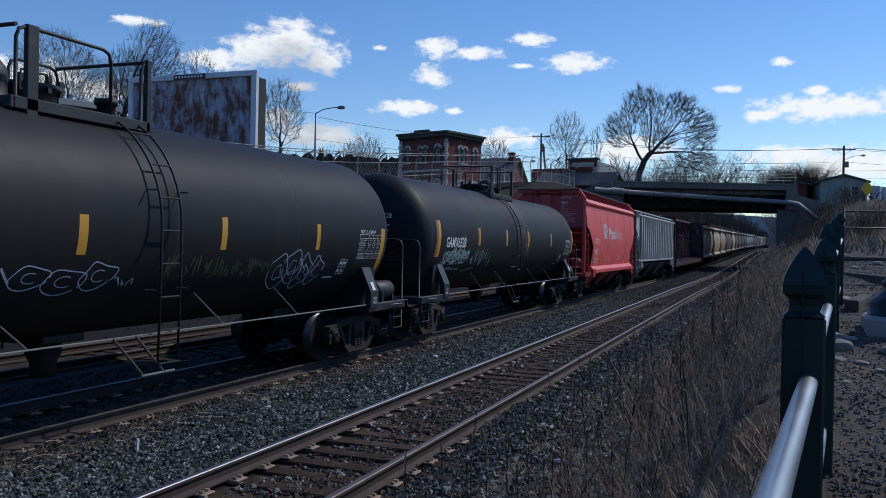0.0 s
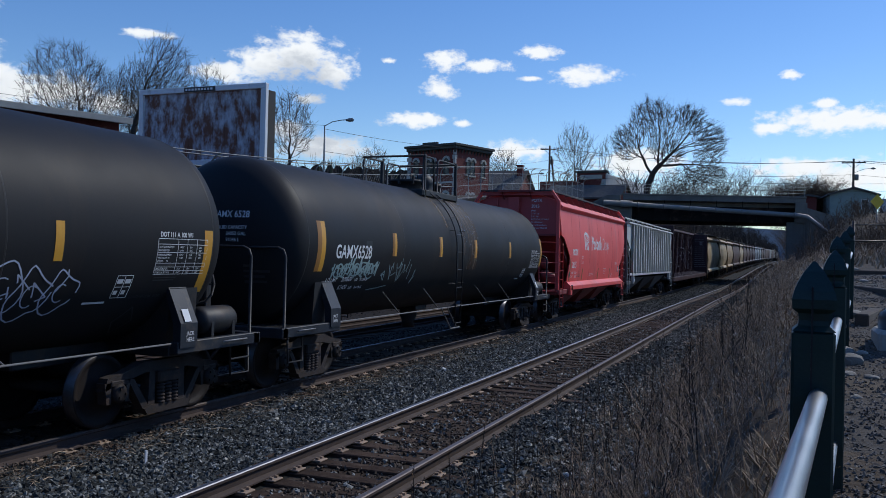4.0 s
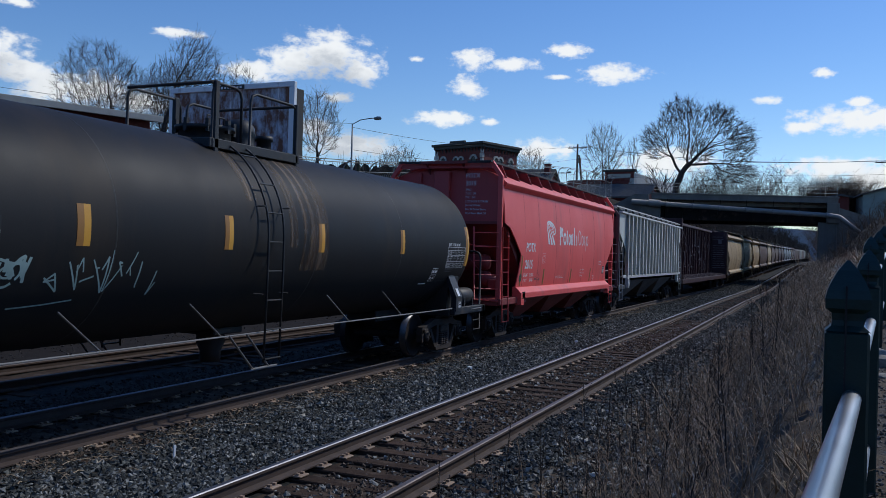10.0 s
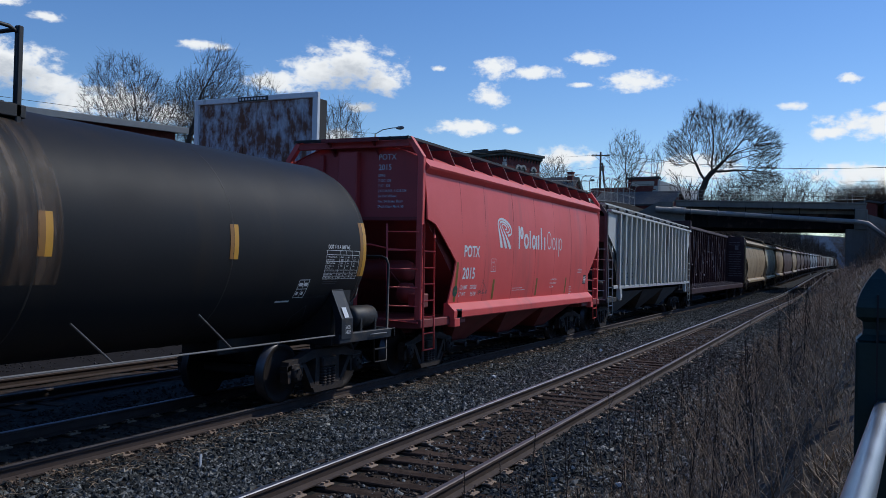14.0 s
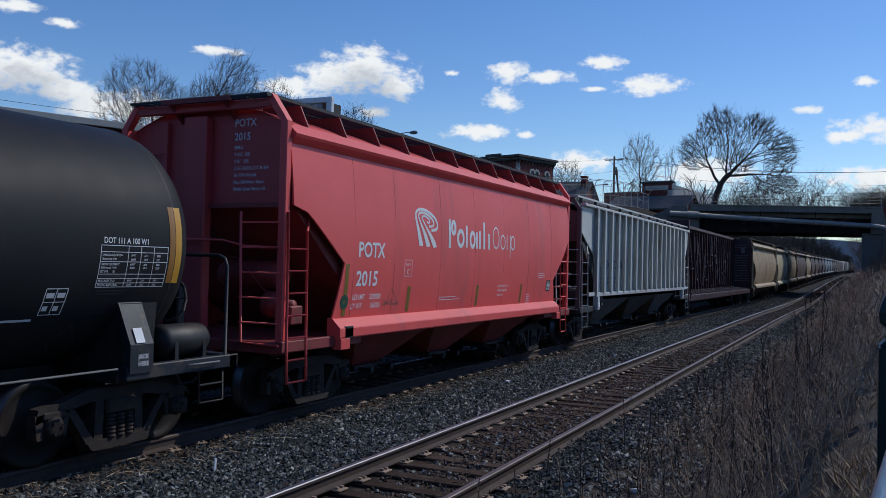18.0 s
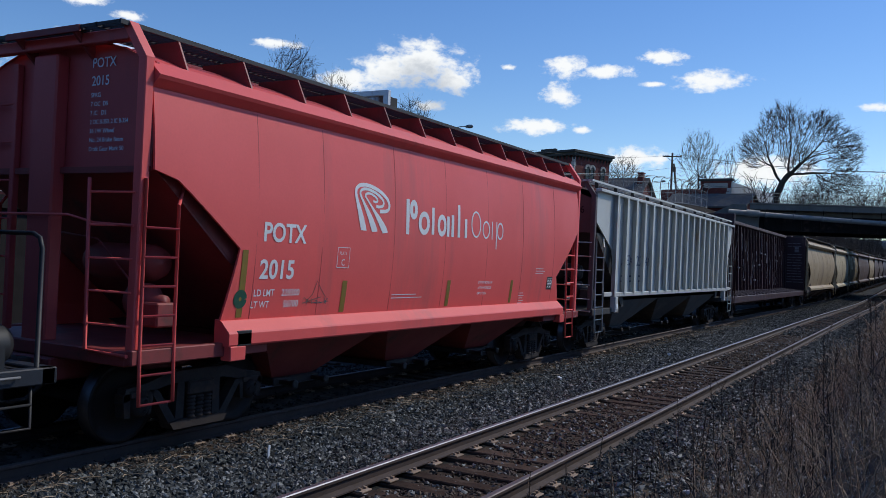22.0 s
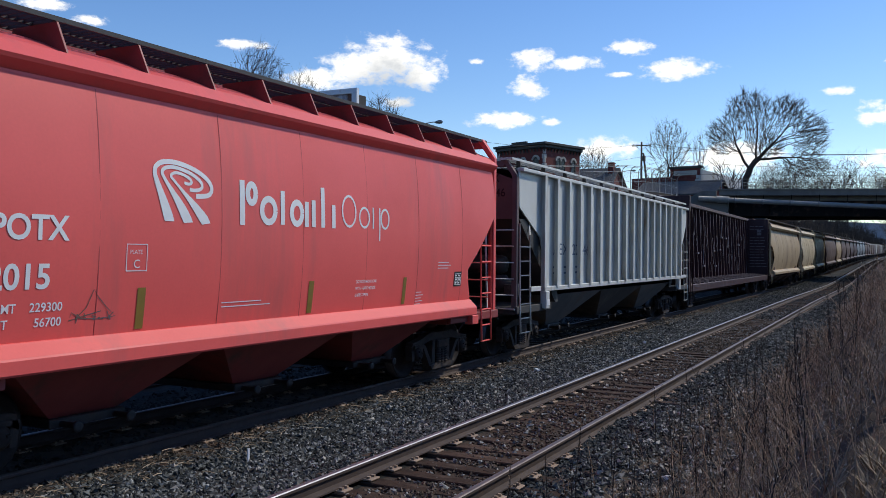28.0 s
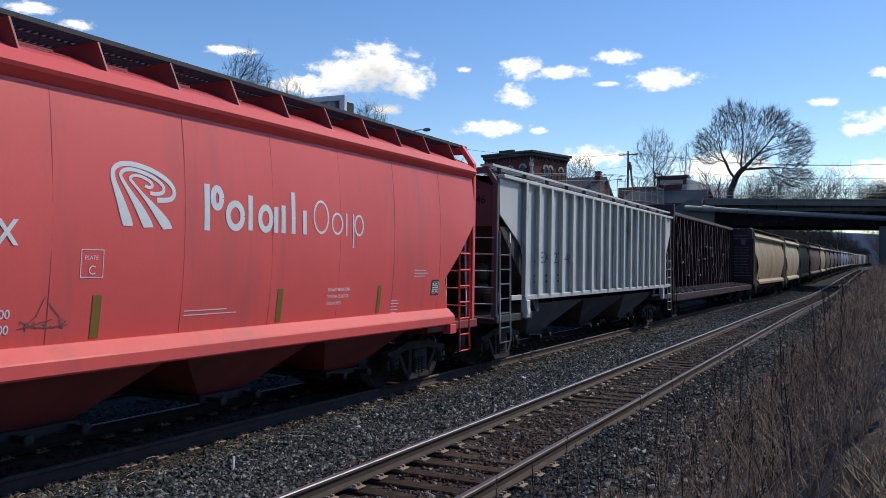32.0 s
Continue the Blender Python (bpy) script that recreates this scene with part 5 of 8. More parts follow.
    part("centre_sill", Mesh().box(-0.2, 0.2, -H, H, 0.75, 1.05, 0.02), dark, car)
    return car


YR = 8.93
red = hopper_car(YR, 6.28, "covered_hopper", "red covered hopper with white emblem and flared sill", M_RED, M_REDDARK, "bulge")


def on_red(u, v):
    t = (v - 2.6) / 1.35
    return (1.62 - 0.10 * t * t + 0.005 + swell(u - YR, v, (-6.28,) + SEAMS + (6.28,), 1.39, 3.92, 6.28), u - YR, v)


def dress_red():
    text_on(red, on_red, (("POTX", 4.35, 2.37, 0.33, 0.93, 0.022), ("2015", 4.33, 1.91, 0.33, 1.0, 0.022)), M_WHITE, "lettering", "white reporting mark")
    text_on(red, on_red, (("LD LMT", 4.27, 1.69, 0.12, 0.92), ("229300", 4.78, 1.69, 0.12, 1.0), ("LT WT", 4.24, 1.545, 0.12, 0.92), ("56700", 4.84, 1.545, 0.12, 1.0)), M_WHITE)
    text_on(red, on_red, (("DO NOT MOVE CAR", 10.20, 1.82, 0.065, 0.95), ("WITH HATCHES OR", 10.20, 1.72, 0.065, 0.95), ("GATES OPEN", 10.20, 1.62, 0.065, 0.95)), M_WHITE)
    # emblem: three bent stripes, all plain shapes
    for leg, loop, w in ((((6.455, 2.60), (6.36, 2.83), (6.275, 3.04)), ((6.275, 3.03), (6.25, 3.12), (6.27, 3.19), (6.345, 3.238), (6.44, 3.256), (6.535, 3.258), (6.66, 3.245), (6.80, 3.215), (6.92, 3.175), (7.02, 3.125), (7.09, 3.07), (7.12, 3.01), (7.105, 2.955), (7.05, 2.92), (6.95, 2.905), (6.86, 2.90)), 0.055),
                         (((6.74, 2.60), (6.60, 2.80), (6.44, 3.0)), ((6.45, 2.985), (6.37, 3.09), (6.355, 3.14), (6.395, 3.18), (6.47, 3.198), (6.56, 3.20), (6.68, 3.18), (6.79, 3.15), (6.88, 3.11), (6.945, 3.065), (6.96, 3.015), (6.92, 2.98), (6.83, 2.965), (6.76, 2.97)), 0.042),
                         (((7.03, 2.60), (6.82, 2.80), (6.60, 2.99)), ((6.61, 2.98), (6.52, 3.06), (6.48, 3.10), (6.52, 3.135), (6.60, 3.142), (6.70, 3.12), (6.775, 3.085), (6.79, 3.045), (6.74, 3.03), (6.68, 3.04)), 0.034)):
        pts = [Vector(p) for p in leg[:2]] + [Vector(p) for p in loop]
        fine = []
        for k in range(len(pts) - 1):               # a smooth curve through the points
            p0, p1, p2, p3 = pts[max(k - 1, 0)], pts[k], pts[k + 1], pts[min(k + 2, len(pts) - 1)]
            for q in range(5):
                t = q / 5
                fine.append(0.5 * (2 * p1 + (p2 - p0) * t + (2 * p0 - 5 * p1 + 4 * p2 - p3) * t * t + (3 * p1 - p0 - 3 * p2 + p3) * t ** 3))
        fine.append(pts[-1])
        run = [0.0]
        for a, b in zip(fine, fine[1:]):
            run.append(run[-1] + (b - a).length)
        m, vs = Mesh(), []
        for k, p in enumerate(fine):
            d = (fine[min(k + 1, len(fine) - 1)] - fine[max(k - 1, 0)]).normalized()
            half = 0.5 * (w + (0.135 - w) * (1 - smooth01(0.0, 0.62, run[k])))
            nrm = Vector((1, 0)) if k == 0 else Vector((-d.y, d.x)) * (1 if d.y < 0 else -1) if k < 3 else Vector((d.y, -d.x))
            vs += [on_red(*(p - nrm * half)), on_red(*(p + nrm * half))]
        m.add(vs, [(2 * k, 2 * k + 1, 2 * k + 3, 2 * k + 2) for k in range(len(fine) - 1)])
        part("emblem_stripe", m, M_WHITE, red, "white tapering stripe of an oval emblem")
    # wordmark: plain upright bars, heavy then light
    def oval(u0, u1, lo, hi, k=1.0):
        return [((u0 + u1) / 2 + k * (u1 - u0) / 2 * math.cos(a), (lo + hi) / 2 + k * (hi - lo) / 2 * math.sin(a)) for a in [2 * math.pi * q / 20 for q in range(21)]]
    def upright(u, w, lo, hi):
        m = Mesh()
        ribbon(m, [(u, lo + (hi - lo) * k / 4) for k in range(5)], w, on_red)
        part("wordmark_bar", m, M_WHITE, red, "white upright bar of a company wordmark")

    def ring(u0, u1, lo, hi, w):
        m = Mesh()
        h = w / 2
        ribbon(m, oval(u0 + h, u1 - h, lo + h, hi - h), w, on_red)
        part("wordmark_ring", m, M_WHITE, red, "white ring of a company wordmark")

    for u, w, lo, hi in ((7.645, 0.09, 2.60, 3.15), (8.42, 0.085, 2.63, 3.07), (8.95, 0.085, 2.62, 2.96), (9.10, 0.085, 2.62, 2.99), (9.31, 0.085, 2.62, 3.18), (9.56, 0.085, 2.62, 2.95)):
        upright(u, w, lo, hi)
    for u0, u1, lo, hi, w in ((7.70, 7.93, 2.84, 3.15, 0.085), (7.96, 8.31, 2.61, 2.99, 0.085), (8.57, 8.89, 2.61, 2.98, 0.085),
                              (9.76, 10.15, 2.64, 3.12, 0.034), (10.22, 10.53, 2.64, 2.97, 0.034), (10.82, 11.08, 2.64, 2.97, 0.034)):
        ring(u0, u1, lo, hi, w)
    for u, w, lo, hi in ((10.62, 0.034, 2.64, 2.97), (10.80, 0.034, 2.46, 2.97)):
        upright(u, w, lo, hi)
    for ya, yb in ((3.96, 4.06), (6.05, 6.16), (9.05, 9.16), (11.6, 11.7)):
        z1 = 2.25 if ya < 4 else 1.88
        m = Mesh().sheet([[on_red(u, v) for v in [1.44 + (z1 - 1.44) * j / 4 for j in range(5)]] for u in (ya + (0.05 if ya < 4 else 0), yb + (0.05 if ya < 4 else 0))])
        part("reflective_stripe", m, M_OLIVE, red, "dull olive reflective bar")
    for u0, v0, ln, n in ((7.35, 1.66, 0.9, 2), (12.75, 2.12, 0.5, 3), (12.05, 1.62, 0.25, 5)):
        for k in range(n):
            m = Mesh()
            ribbon(m, [(u0, v0 - 0.05 * k), (u0 + ln * 0.5, v0 - 0.05 * k), (u0 + ln * (0.8 + 0.2 * (k % 2)), v0 - 0.05 * k)], 0.012, on_red)
            part("lettering", m, M_WHITE, red)
    m = Mesh()
    ribbon(m, [(5.88, 2.06), (6.15, 2.06), (6.15, 2.34), (5.88, 2.34), (5.88, 2.06)], 0.012, on_red)
    for text, u0, v0, sz in (("PLATE", 5.92, 2.24, 0.06), ("C", 5.97, 2.09, 0.13)):
        vs, fs = letters(text, sz)
        m.add([on_red(u0 + x, v0 + yy) for x, yy, _ in vs], fs)
    part("lettering", m, M_WHITE, red)
    m = Mesh().sheet([[on_red(u, v) for v in (1.68, 1.80, 1.95)] for u in (13.42, 13.72)])
    part("notice_plate", m, M_BLACKPLATE, red)
    m = Mesh()
    table_block(m, lambda u, v: (on_red(u, v)[0] + 0.004, on_red(u, v)[1], v), 13.45, 1.71, 0.24, 0.2, (0, 0.5, 1), 3)
    part("lettering", m, M_WHITE, red)
    m = Mesh()
    ribbon(m, [(4.05 + 0.07 * math.cos(a), 1.66 + 0.07 * math.sin(a)) for a in [2 * math.pi * k / 14 for k in range(15)]], 0.09, on_red)
    part("round_decal", m, M_GREENDECAL, red)
    m = Mesh()
    pts = [(5.30, 1.60), (5.42, 1.70), (5.50, 1.88), (5.56, 1.80), (5.66, 1.70), (5.78, 1.60), (5.55, 1.58), (5.35, 1.60), (5.25, 1.66), (5.22, 1.58), (5.4, 1.62), (5.6, 1.66)]
    ribbon(m, pts, 0.010, on_red)
    scribble(m, on_red, 31, 5.3, 5.75, 1.55, 1.66, 5, 0.010, False)
    part("graffiti", m, M_GREYDARK, red, "small dark marker sketch")
    m = Mesh().box(1.67, 1.70, -5.02, -4.78, 1.12, 1.30, 0.006)
    part("card_holder", m, M_STEEL, red)
    for yy in (3.8, 14.0):
        m = Mesh().box(1.54, 1.70, yy - YR, yy - YR + 0.26, 0.95, 1.12, 0.01)
        part("jacking_pad", m, M_RED, red)
    def on_end(u, v):
        return (u, -6.28 + 0.035, v)
    text_on(red, on_end, (("POTX", 0.50, 4.20, 0.155, 0.95), ("2015", 0.50, 4.0, 0.155, 0.95), ("SPRG", 0.50, 3.87, 0.07, 1), ("7 OC  D5", 0.50, 3.77, 0.07, 1), ("7 IC   D5", 0.50, 3.67, 0.07, 1),
                          ("2 OC B-353, 2 IC B-354", 0.50, 3.57, 0.07, 0.9), ("36 1W Wheel", 0.50, 3.47, 0.07, 1), ("No. 24 Brake Beam", 0.50, 3.37, 0.07, 1), ("Draft Gear Mark 50", 0.50, 3.27, 0.07, 1)), M_WHITE)
    for se in (-1, 1):                              # ladder rungs on the far corner of each end
        part("end_post", Mesh().box(-0.80, -0.72, se * 6.24, se * 6.32, 1.2, 4.32, 0.008), M_REDEND, red)
        for k in range(6):
            part("rung", Mesh().tube([(-1.52, se * 6.31, 1.6 + 0.45 * k), (-0.76, se * 6.31, 1.6 + 0.45 * k)], 0.014, 6), M_REDEND, red)
    # ribs of the end
    m = Mesh().box(-1.5, 1.5, -6.30, -6.24, 3.02, 3.09)
    part("end_rib", m, M_REDDARK, red)


dress_red()

YG = 24.98
grey = hopper_car(YG, 8.42, "covered_hopper", "pale grey ribbed covered hopper with rust streaks", M_GREYCAR, M_BLACKBAY, "rib", 4.12, 1.52)


def dress_grey():
    def on_grey(u, v):
        return (1.556, u - YG, v)
    text_on(grey, on_grey, (("AEX  22446", 18.66, 2.28, 0.40, 1.38, 0.0),), M_FADED, "lettering", "faded blue reporting mark broken by the ribs")
    m = Mesh()
    for k in range(4):
        ribbon(m, [(31.4, 1.85 + 0.09 * k), (31.5, 1.85 + 0.09 * k), (31.62, 1.85 + 0.09 * k)], 0.04, on_grey)
    for u in (18.65, 19.4, 20.25):
        for k in range(2):
            ribbon(m, [(u, 1.98 - 0.14 * k), (u + 0.22, 1.98 - 0.14 * k), (u + 0.44, 1.98 - 0.14 * k)], 0.05, on_grey)
    part("lettering", m, M_FADED, grey)
    for u, w, z1 in ((20.62, 0.10, 2.25), (23.05, 0.12, 2.25), (17.2, 0.1, 1.9), (26.9, 0.05, 1.9), (29.4, 0.06, 2.0)):
        m = Mesh().sheet([[on_grey(u + w * q, 1.54 + (z1 - 1.54) * k / 4) for k in range(5)] for q in (-0.5, 0.5)])
        part("rust_run", m, M_RUSTRUN, grey, "orange rust run")
    text_on(grey, lambda u, v: (u, -8.42 + 0.03, v), (("AEX", 0.62, 3.86, 0.25, 0.95), ("22446", 0.62, 3.54, 0.25, 0.95)), M_BLACKPLATE)
    for yy in (17.85, 31.6):
        part("jacking_pad", Mesh().box(1.55, 1.70, yy - YG, yy - YG + 0.22, 1.05, 1.44, 0.01), M_GREYCAR, grey)
    for se in (-1, 1):
        part("sill_plate", Mesh().box(1.60, 1.66, se * 7.95, se * 7.35, 1.46, 1.57, 0.008), M_GREYCAR, grey, "white painted sill end")
    part("defect_card", Mesh().box(1.70, 1.712, 17.88 - YG, 18.05 - YG, 1.12, 1.26, 0.004), M_WHITE, grey)


dress_grey()


# ---------------------------------------------------------------- centre-beam flat car
def centre_beam(y, half):
    car = thing("centre_beam_car", "empty maroon centre-beam flat car with a worn deck", "flat car", "train")
    CARS.append((car, y))
    H, top = half, 4.78
    part("deck", Mesh().box(-1.48, 1.48, -H, H, 0.98, 1.12, 0.015), M_MAROON, car)
    for s in (-1, 1):
        part("side_sill", Mesh().prism([(s * 1.44, 0.84), (s * 1.52, 0.84), (s * 1.52, 1.10), (s * 1.44, 1.10)], "y", -H, H), M_MAROON, car)
        part("bulkhead", Mesh().box(-1.52, 1.52, s * (H - 0.28), s * (H - 0.02), 1.12, top - 0.06, 0.02), M_MAROON, car, "tall end wall with stencilled loading notes")
        for k in range(5):
            part("bulkhead_rib", Mesh().box(-1.50, 1.50, s * (H - 0.02), s * (H + 0.06), 1.35 + 0.7 * k, 1.47 + 0.7 * k, 0.01), M_MAROON, car)
        truck(car, s * (H - 2.3), True)
        coupler(car, s * (H + 0.1), s)
        for q in (-1, 1):
            m = Mesh()
            for d in (-0.05, -0.45):
                m.tube([(q * 1.56, s * (H + d), 4.1), (q * 1.56, s * (H + d), 0.5)], 0.018, 6)
            lad = part("ladder", m, M_MAROON, car)
            for k in range(10):
                part("rung", Mesh().tube([(q * 1.56, s * (H - 0.45), 0.5 + 0.38 * k), (q * 1.56, s * (H - 0.05), 0.5 + 0.38 * k)], 0.012, 5), M_MAROON, lad)
    part("top_chord", Mesh().box(-0.30, 0.30, -H, H, top - 0.16, top, 0.02), M_DECK, car, "worn pinkish top beam")
    part("centre_wall", Mesh().box(-0.04, 0.04, -H + 0.3, H - 0.3, 1.12, top - 0.16), M_MAROON, car)
    n = 26
    rng = random.Random(6)
    for k in range(n + 1):
        yy = -H + 0.45 + (2 * H - 0.9) * k / n
        part("upright", Mesh().prism([(-0.40, 1.12), (0.40, 1.12), (0.24, top - 0.16), (-0.24, top - 0.16)], "y", yy - 0.05, yy + 0.05), M_MAROON, car)
        part("deck_riser", Mesh().prism([(-1.46, 1.12), (1.46, 1.12), (1.46, 1.17), (0.45, 1.26), (-0.45, 1.26), (-1.46, 1.17)], "y", yy + 0.22, yy + 0.40), M_DECK, car, "worn pale deck riser")
    for k in range(34):                            # cable ends and straps that hang on the beam
        yy = -H + 0.6 + (2 * H - 1.2) * rng.random()
        z0 = rng.choice((1.5, 1.9, 2.3, 2.8, 3.3))
        z1 = min(z0 + rng.uniform(0.3, 1.3), 4.5)
        part("strap", Mesh().tube([(0.36, yy, z0), (0.38, yy + rng.uniform(-0.06, 0.06), (z0 + z1) / 2), (0.33, yy + rng.uniform(-0.1, 0.1), z1)], 0.016, 5), M_STRAP, car)
    for k in range(9):
        yy = -H + 1.0 + (2 * H - 2.0) * rng.random()
        zz = rng.uniform(1.7, 3.6)
        part("winch_plate", Mesh().box(0.33, 0.42, yy - 0.14, yy + 0.14, zz, zz + 0.09, 0.01), M_STRAP, car)
    part("placard", Mesh().box(0.40, 0.42, -H + 1.35, -H + 1.75, 2.78, 2.92, 0.005), M_WHITE, car, "small white card")
    m = Mesh()
    for k in range(15):                            # stencilled notes on the far end wall
        v, u = 4.25 - 0.185 * k, 0.42
        if k in (2, 3):
            m.box(0.86, 1.12, H - 0.286, H - 0.282, v, v + 0.16)
            continue
        for _ in range(3):
            w = rng.uniform(0.16, 0.36)
            m.box(u, min(u + w, 1.46), H - 0.286, H - 0.282, v, v + 0.045)
            u += w + 0.05
            if u > 1.35:
                break
    part("lettering", m, M_STRAP, car)
    part("centre_sill", Mesh().box(-0.3, 0.3, -H, H, 0.5, 0.97, 0.02), M_MAROON, car)
    return car


centre_beam(46.33, 12.0)

# the rest of the train, towards and past the bridge: two long cars among shorter ones
HOPPERS = ((16.4, M_TAN, M_BROWNCAR, "tan covered hopper with rust streaks"), (13.1, M_PALETAN, M_BROWNCAR, "short pale tan weathered covered hopper"),
           (12.9, M_TAN, M_BROWNCAR, "short tan covered hopper"), (20.6, M_BROWNCAR, M_BLACKBAY, "long dark brown covered hopper"),
           (12.4, M_TAN, M_BROWNCAR, "short tan covered hopper"), (13.4, M_BROWNCAR, M_BLACKBAY, "dark brown covered hopper"),
           (13.4, M_BROWNCAR, M_BLACKBAY, "dark brown covered hopper"), (13.4, M_MAROON, M_BLACKBAY, "maroon covered hopper"),
           (13.4, M_MAROON, M_BLACKBAY, "maroon covered hopper"), (13.4, M_BLUECAR, M_BLACKBAY, "blue-grey covered hopper"),
           (13.4, M_BLUECAR, M_BLACKBAY, "blue-grey covered hopper"), (13.4, M_BLUECAR, M_BLACKBAY, "blue-grey covered hopper"),
           (13.4, M_BROWNCAR, M_BLACKBAY, "dark brown covered hopper"), (13.4, M_MAROON, M_BLACKBAY, "maroon covered hopper"))
yc = 58.65
for length, paint, dark, lab in HOPPERS:
    hopper_car(yc + length / 2, length / 2, "covered_hopper", lab + " in the distant train", paint, dark, "bulge", 4.14, 1.2, far=True)
    yc += length + 1.25
yc += 7.0


def tail_car(y, paint, lab):
    """A car far down the train: body with sloping ends, roof, sill and two trucks."""
    car = thing("covered_hopper", lab, "hopper car", "train")
    CARS.append((car, y))
    part("body", Mesh().prism([(-6.85, 4.0), (6.85, 4.0), (6.85, 3.0), (5.6, 1.2), (-5.6, 1.2), (-6.85, 3.0)], "x", -1.56, 1.56), paint, car)
    part("roof", Mesh().prism([(-1.5, 4.0), (1.5, 4.0), (0.8, 4.45), (-0.8, 4.45)], "y", -6.8, 6.8), M_BLACKBAY, car)
    part("side_sill", Mesh().box(-1.6, 1.6, -6.9, 6.9, 0.95, 1.2), M_BLACKBAY, car)
    for s in (-1, 1):
        part("truck", Mesh().box(-1.1, 1.1, s * 5.4 - 1.2, s * 5.4 + 1.2, 0.1, 0.9, 0.05), M_TRUCK, car)


for k in range(22):
    paint, lab = ((M_BROWNCAR, "dark brown covered hopper far down the train"), (M_MAROON, "maroon covered hopper far down the train"), (M_BLACKBAY, "black covered hopper far down the train"),
                  (M_BROWNCAR, "dark brown covered hopper far down the train"), (M_DULLGREY, "dull grey covered hopper far down the train"))[(k * 3 + k // 4) % 5]
    tail_car(yc, paint, lab)
    yc += 14.95


# ---------------------------------------------------------------- retaining wall, street fence
def build_wall():
    m = Mesh()
    ys = [-30 + 4 * i for i in range(31)] + [93.5]
    m.sheet([[(-20.15, y, -0.6), (-20.2, y, street_z(y) - 0.3), (-20.05, y, street_z(y) - 0.28), (-20.05, y, street_z(y) + 0.05), (-20.6, y, street_z(y) + 0.05), (-20.6, y, -0.6)] for y in ys], False)
    solid("retaining_wall", m, M_OLDWALL, "dark streaky stone retaining wall below the street", "wall", kind="structure")


build_wall()


def street_fence():
    f = thing("chain_link_fence", "grey chain-link fence with curved post tops on the wall", "fence", "street fence")
    y = 6.0
    ys = []
    while y < 92:
        ys.append(y)
        z = street_z(y) + 0.05
        part("post", Mesh().tube([(-20.3, y, z), (-20.3, y, z + 1.75), (-20.24, y, z + 1.98), (-20.08, y, z + 2.16), (-19.85, y, z + 2.25)], 0.035, 6), M_CHAIN, f)
        y += 2.6
    for dz, dx in ((0.1, 0), (0.95, 0), (1.75, 0), (2.16, 0.22), (2.25, 0.45)):
        part("rail", Mesh().tube([(-20.3 + dx, y, street_z(y) + 0.05 + dz) for y in ys], 0.02, 5), M_CHAIN, f)
    m = Mesh()
    for a, b in zip(ys, ys[1:]):
        n = 12
        for k in range(-6, n):
            for d in (1, -1):
                p, q = [], []
                t0, t1 = k / n, (k + 6) / n
                lo, hi = max(0, t0), min(1, t1)
                if hi <= lo:
                    continue
                h0, h1 = (lo - t0) / (t1 - t0) * 1.65, (hi - t0) / (t1 - t0) * 1.65
                if d < 0:
                    lo, hi = 1 - lo, 1 - hi
                ya, yb = a + (b - a) * lo, a + (b - a) * hi
                pa, pb = Vector((-20.3, ya, street_z(ya) + 0.12 + h0)), Vector((-20.3, yb, street_z(yb) + 0.12 + h1))
                w = Vector((0, 0.006, 0.006))
                m.add([pa - w, pa + w, pb + w, pb - w], [(0, 1, 2, 3)])
    tagged(part("mesh", m, M_CHAIN, f), kind="stuff")


street_fence()


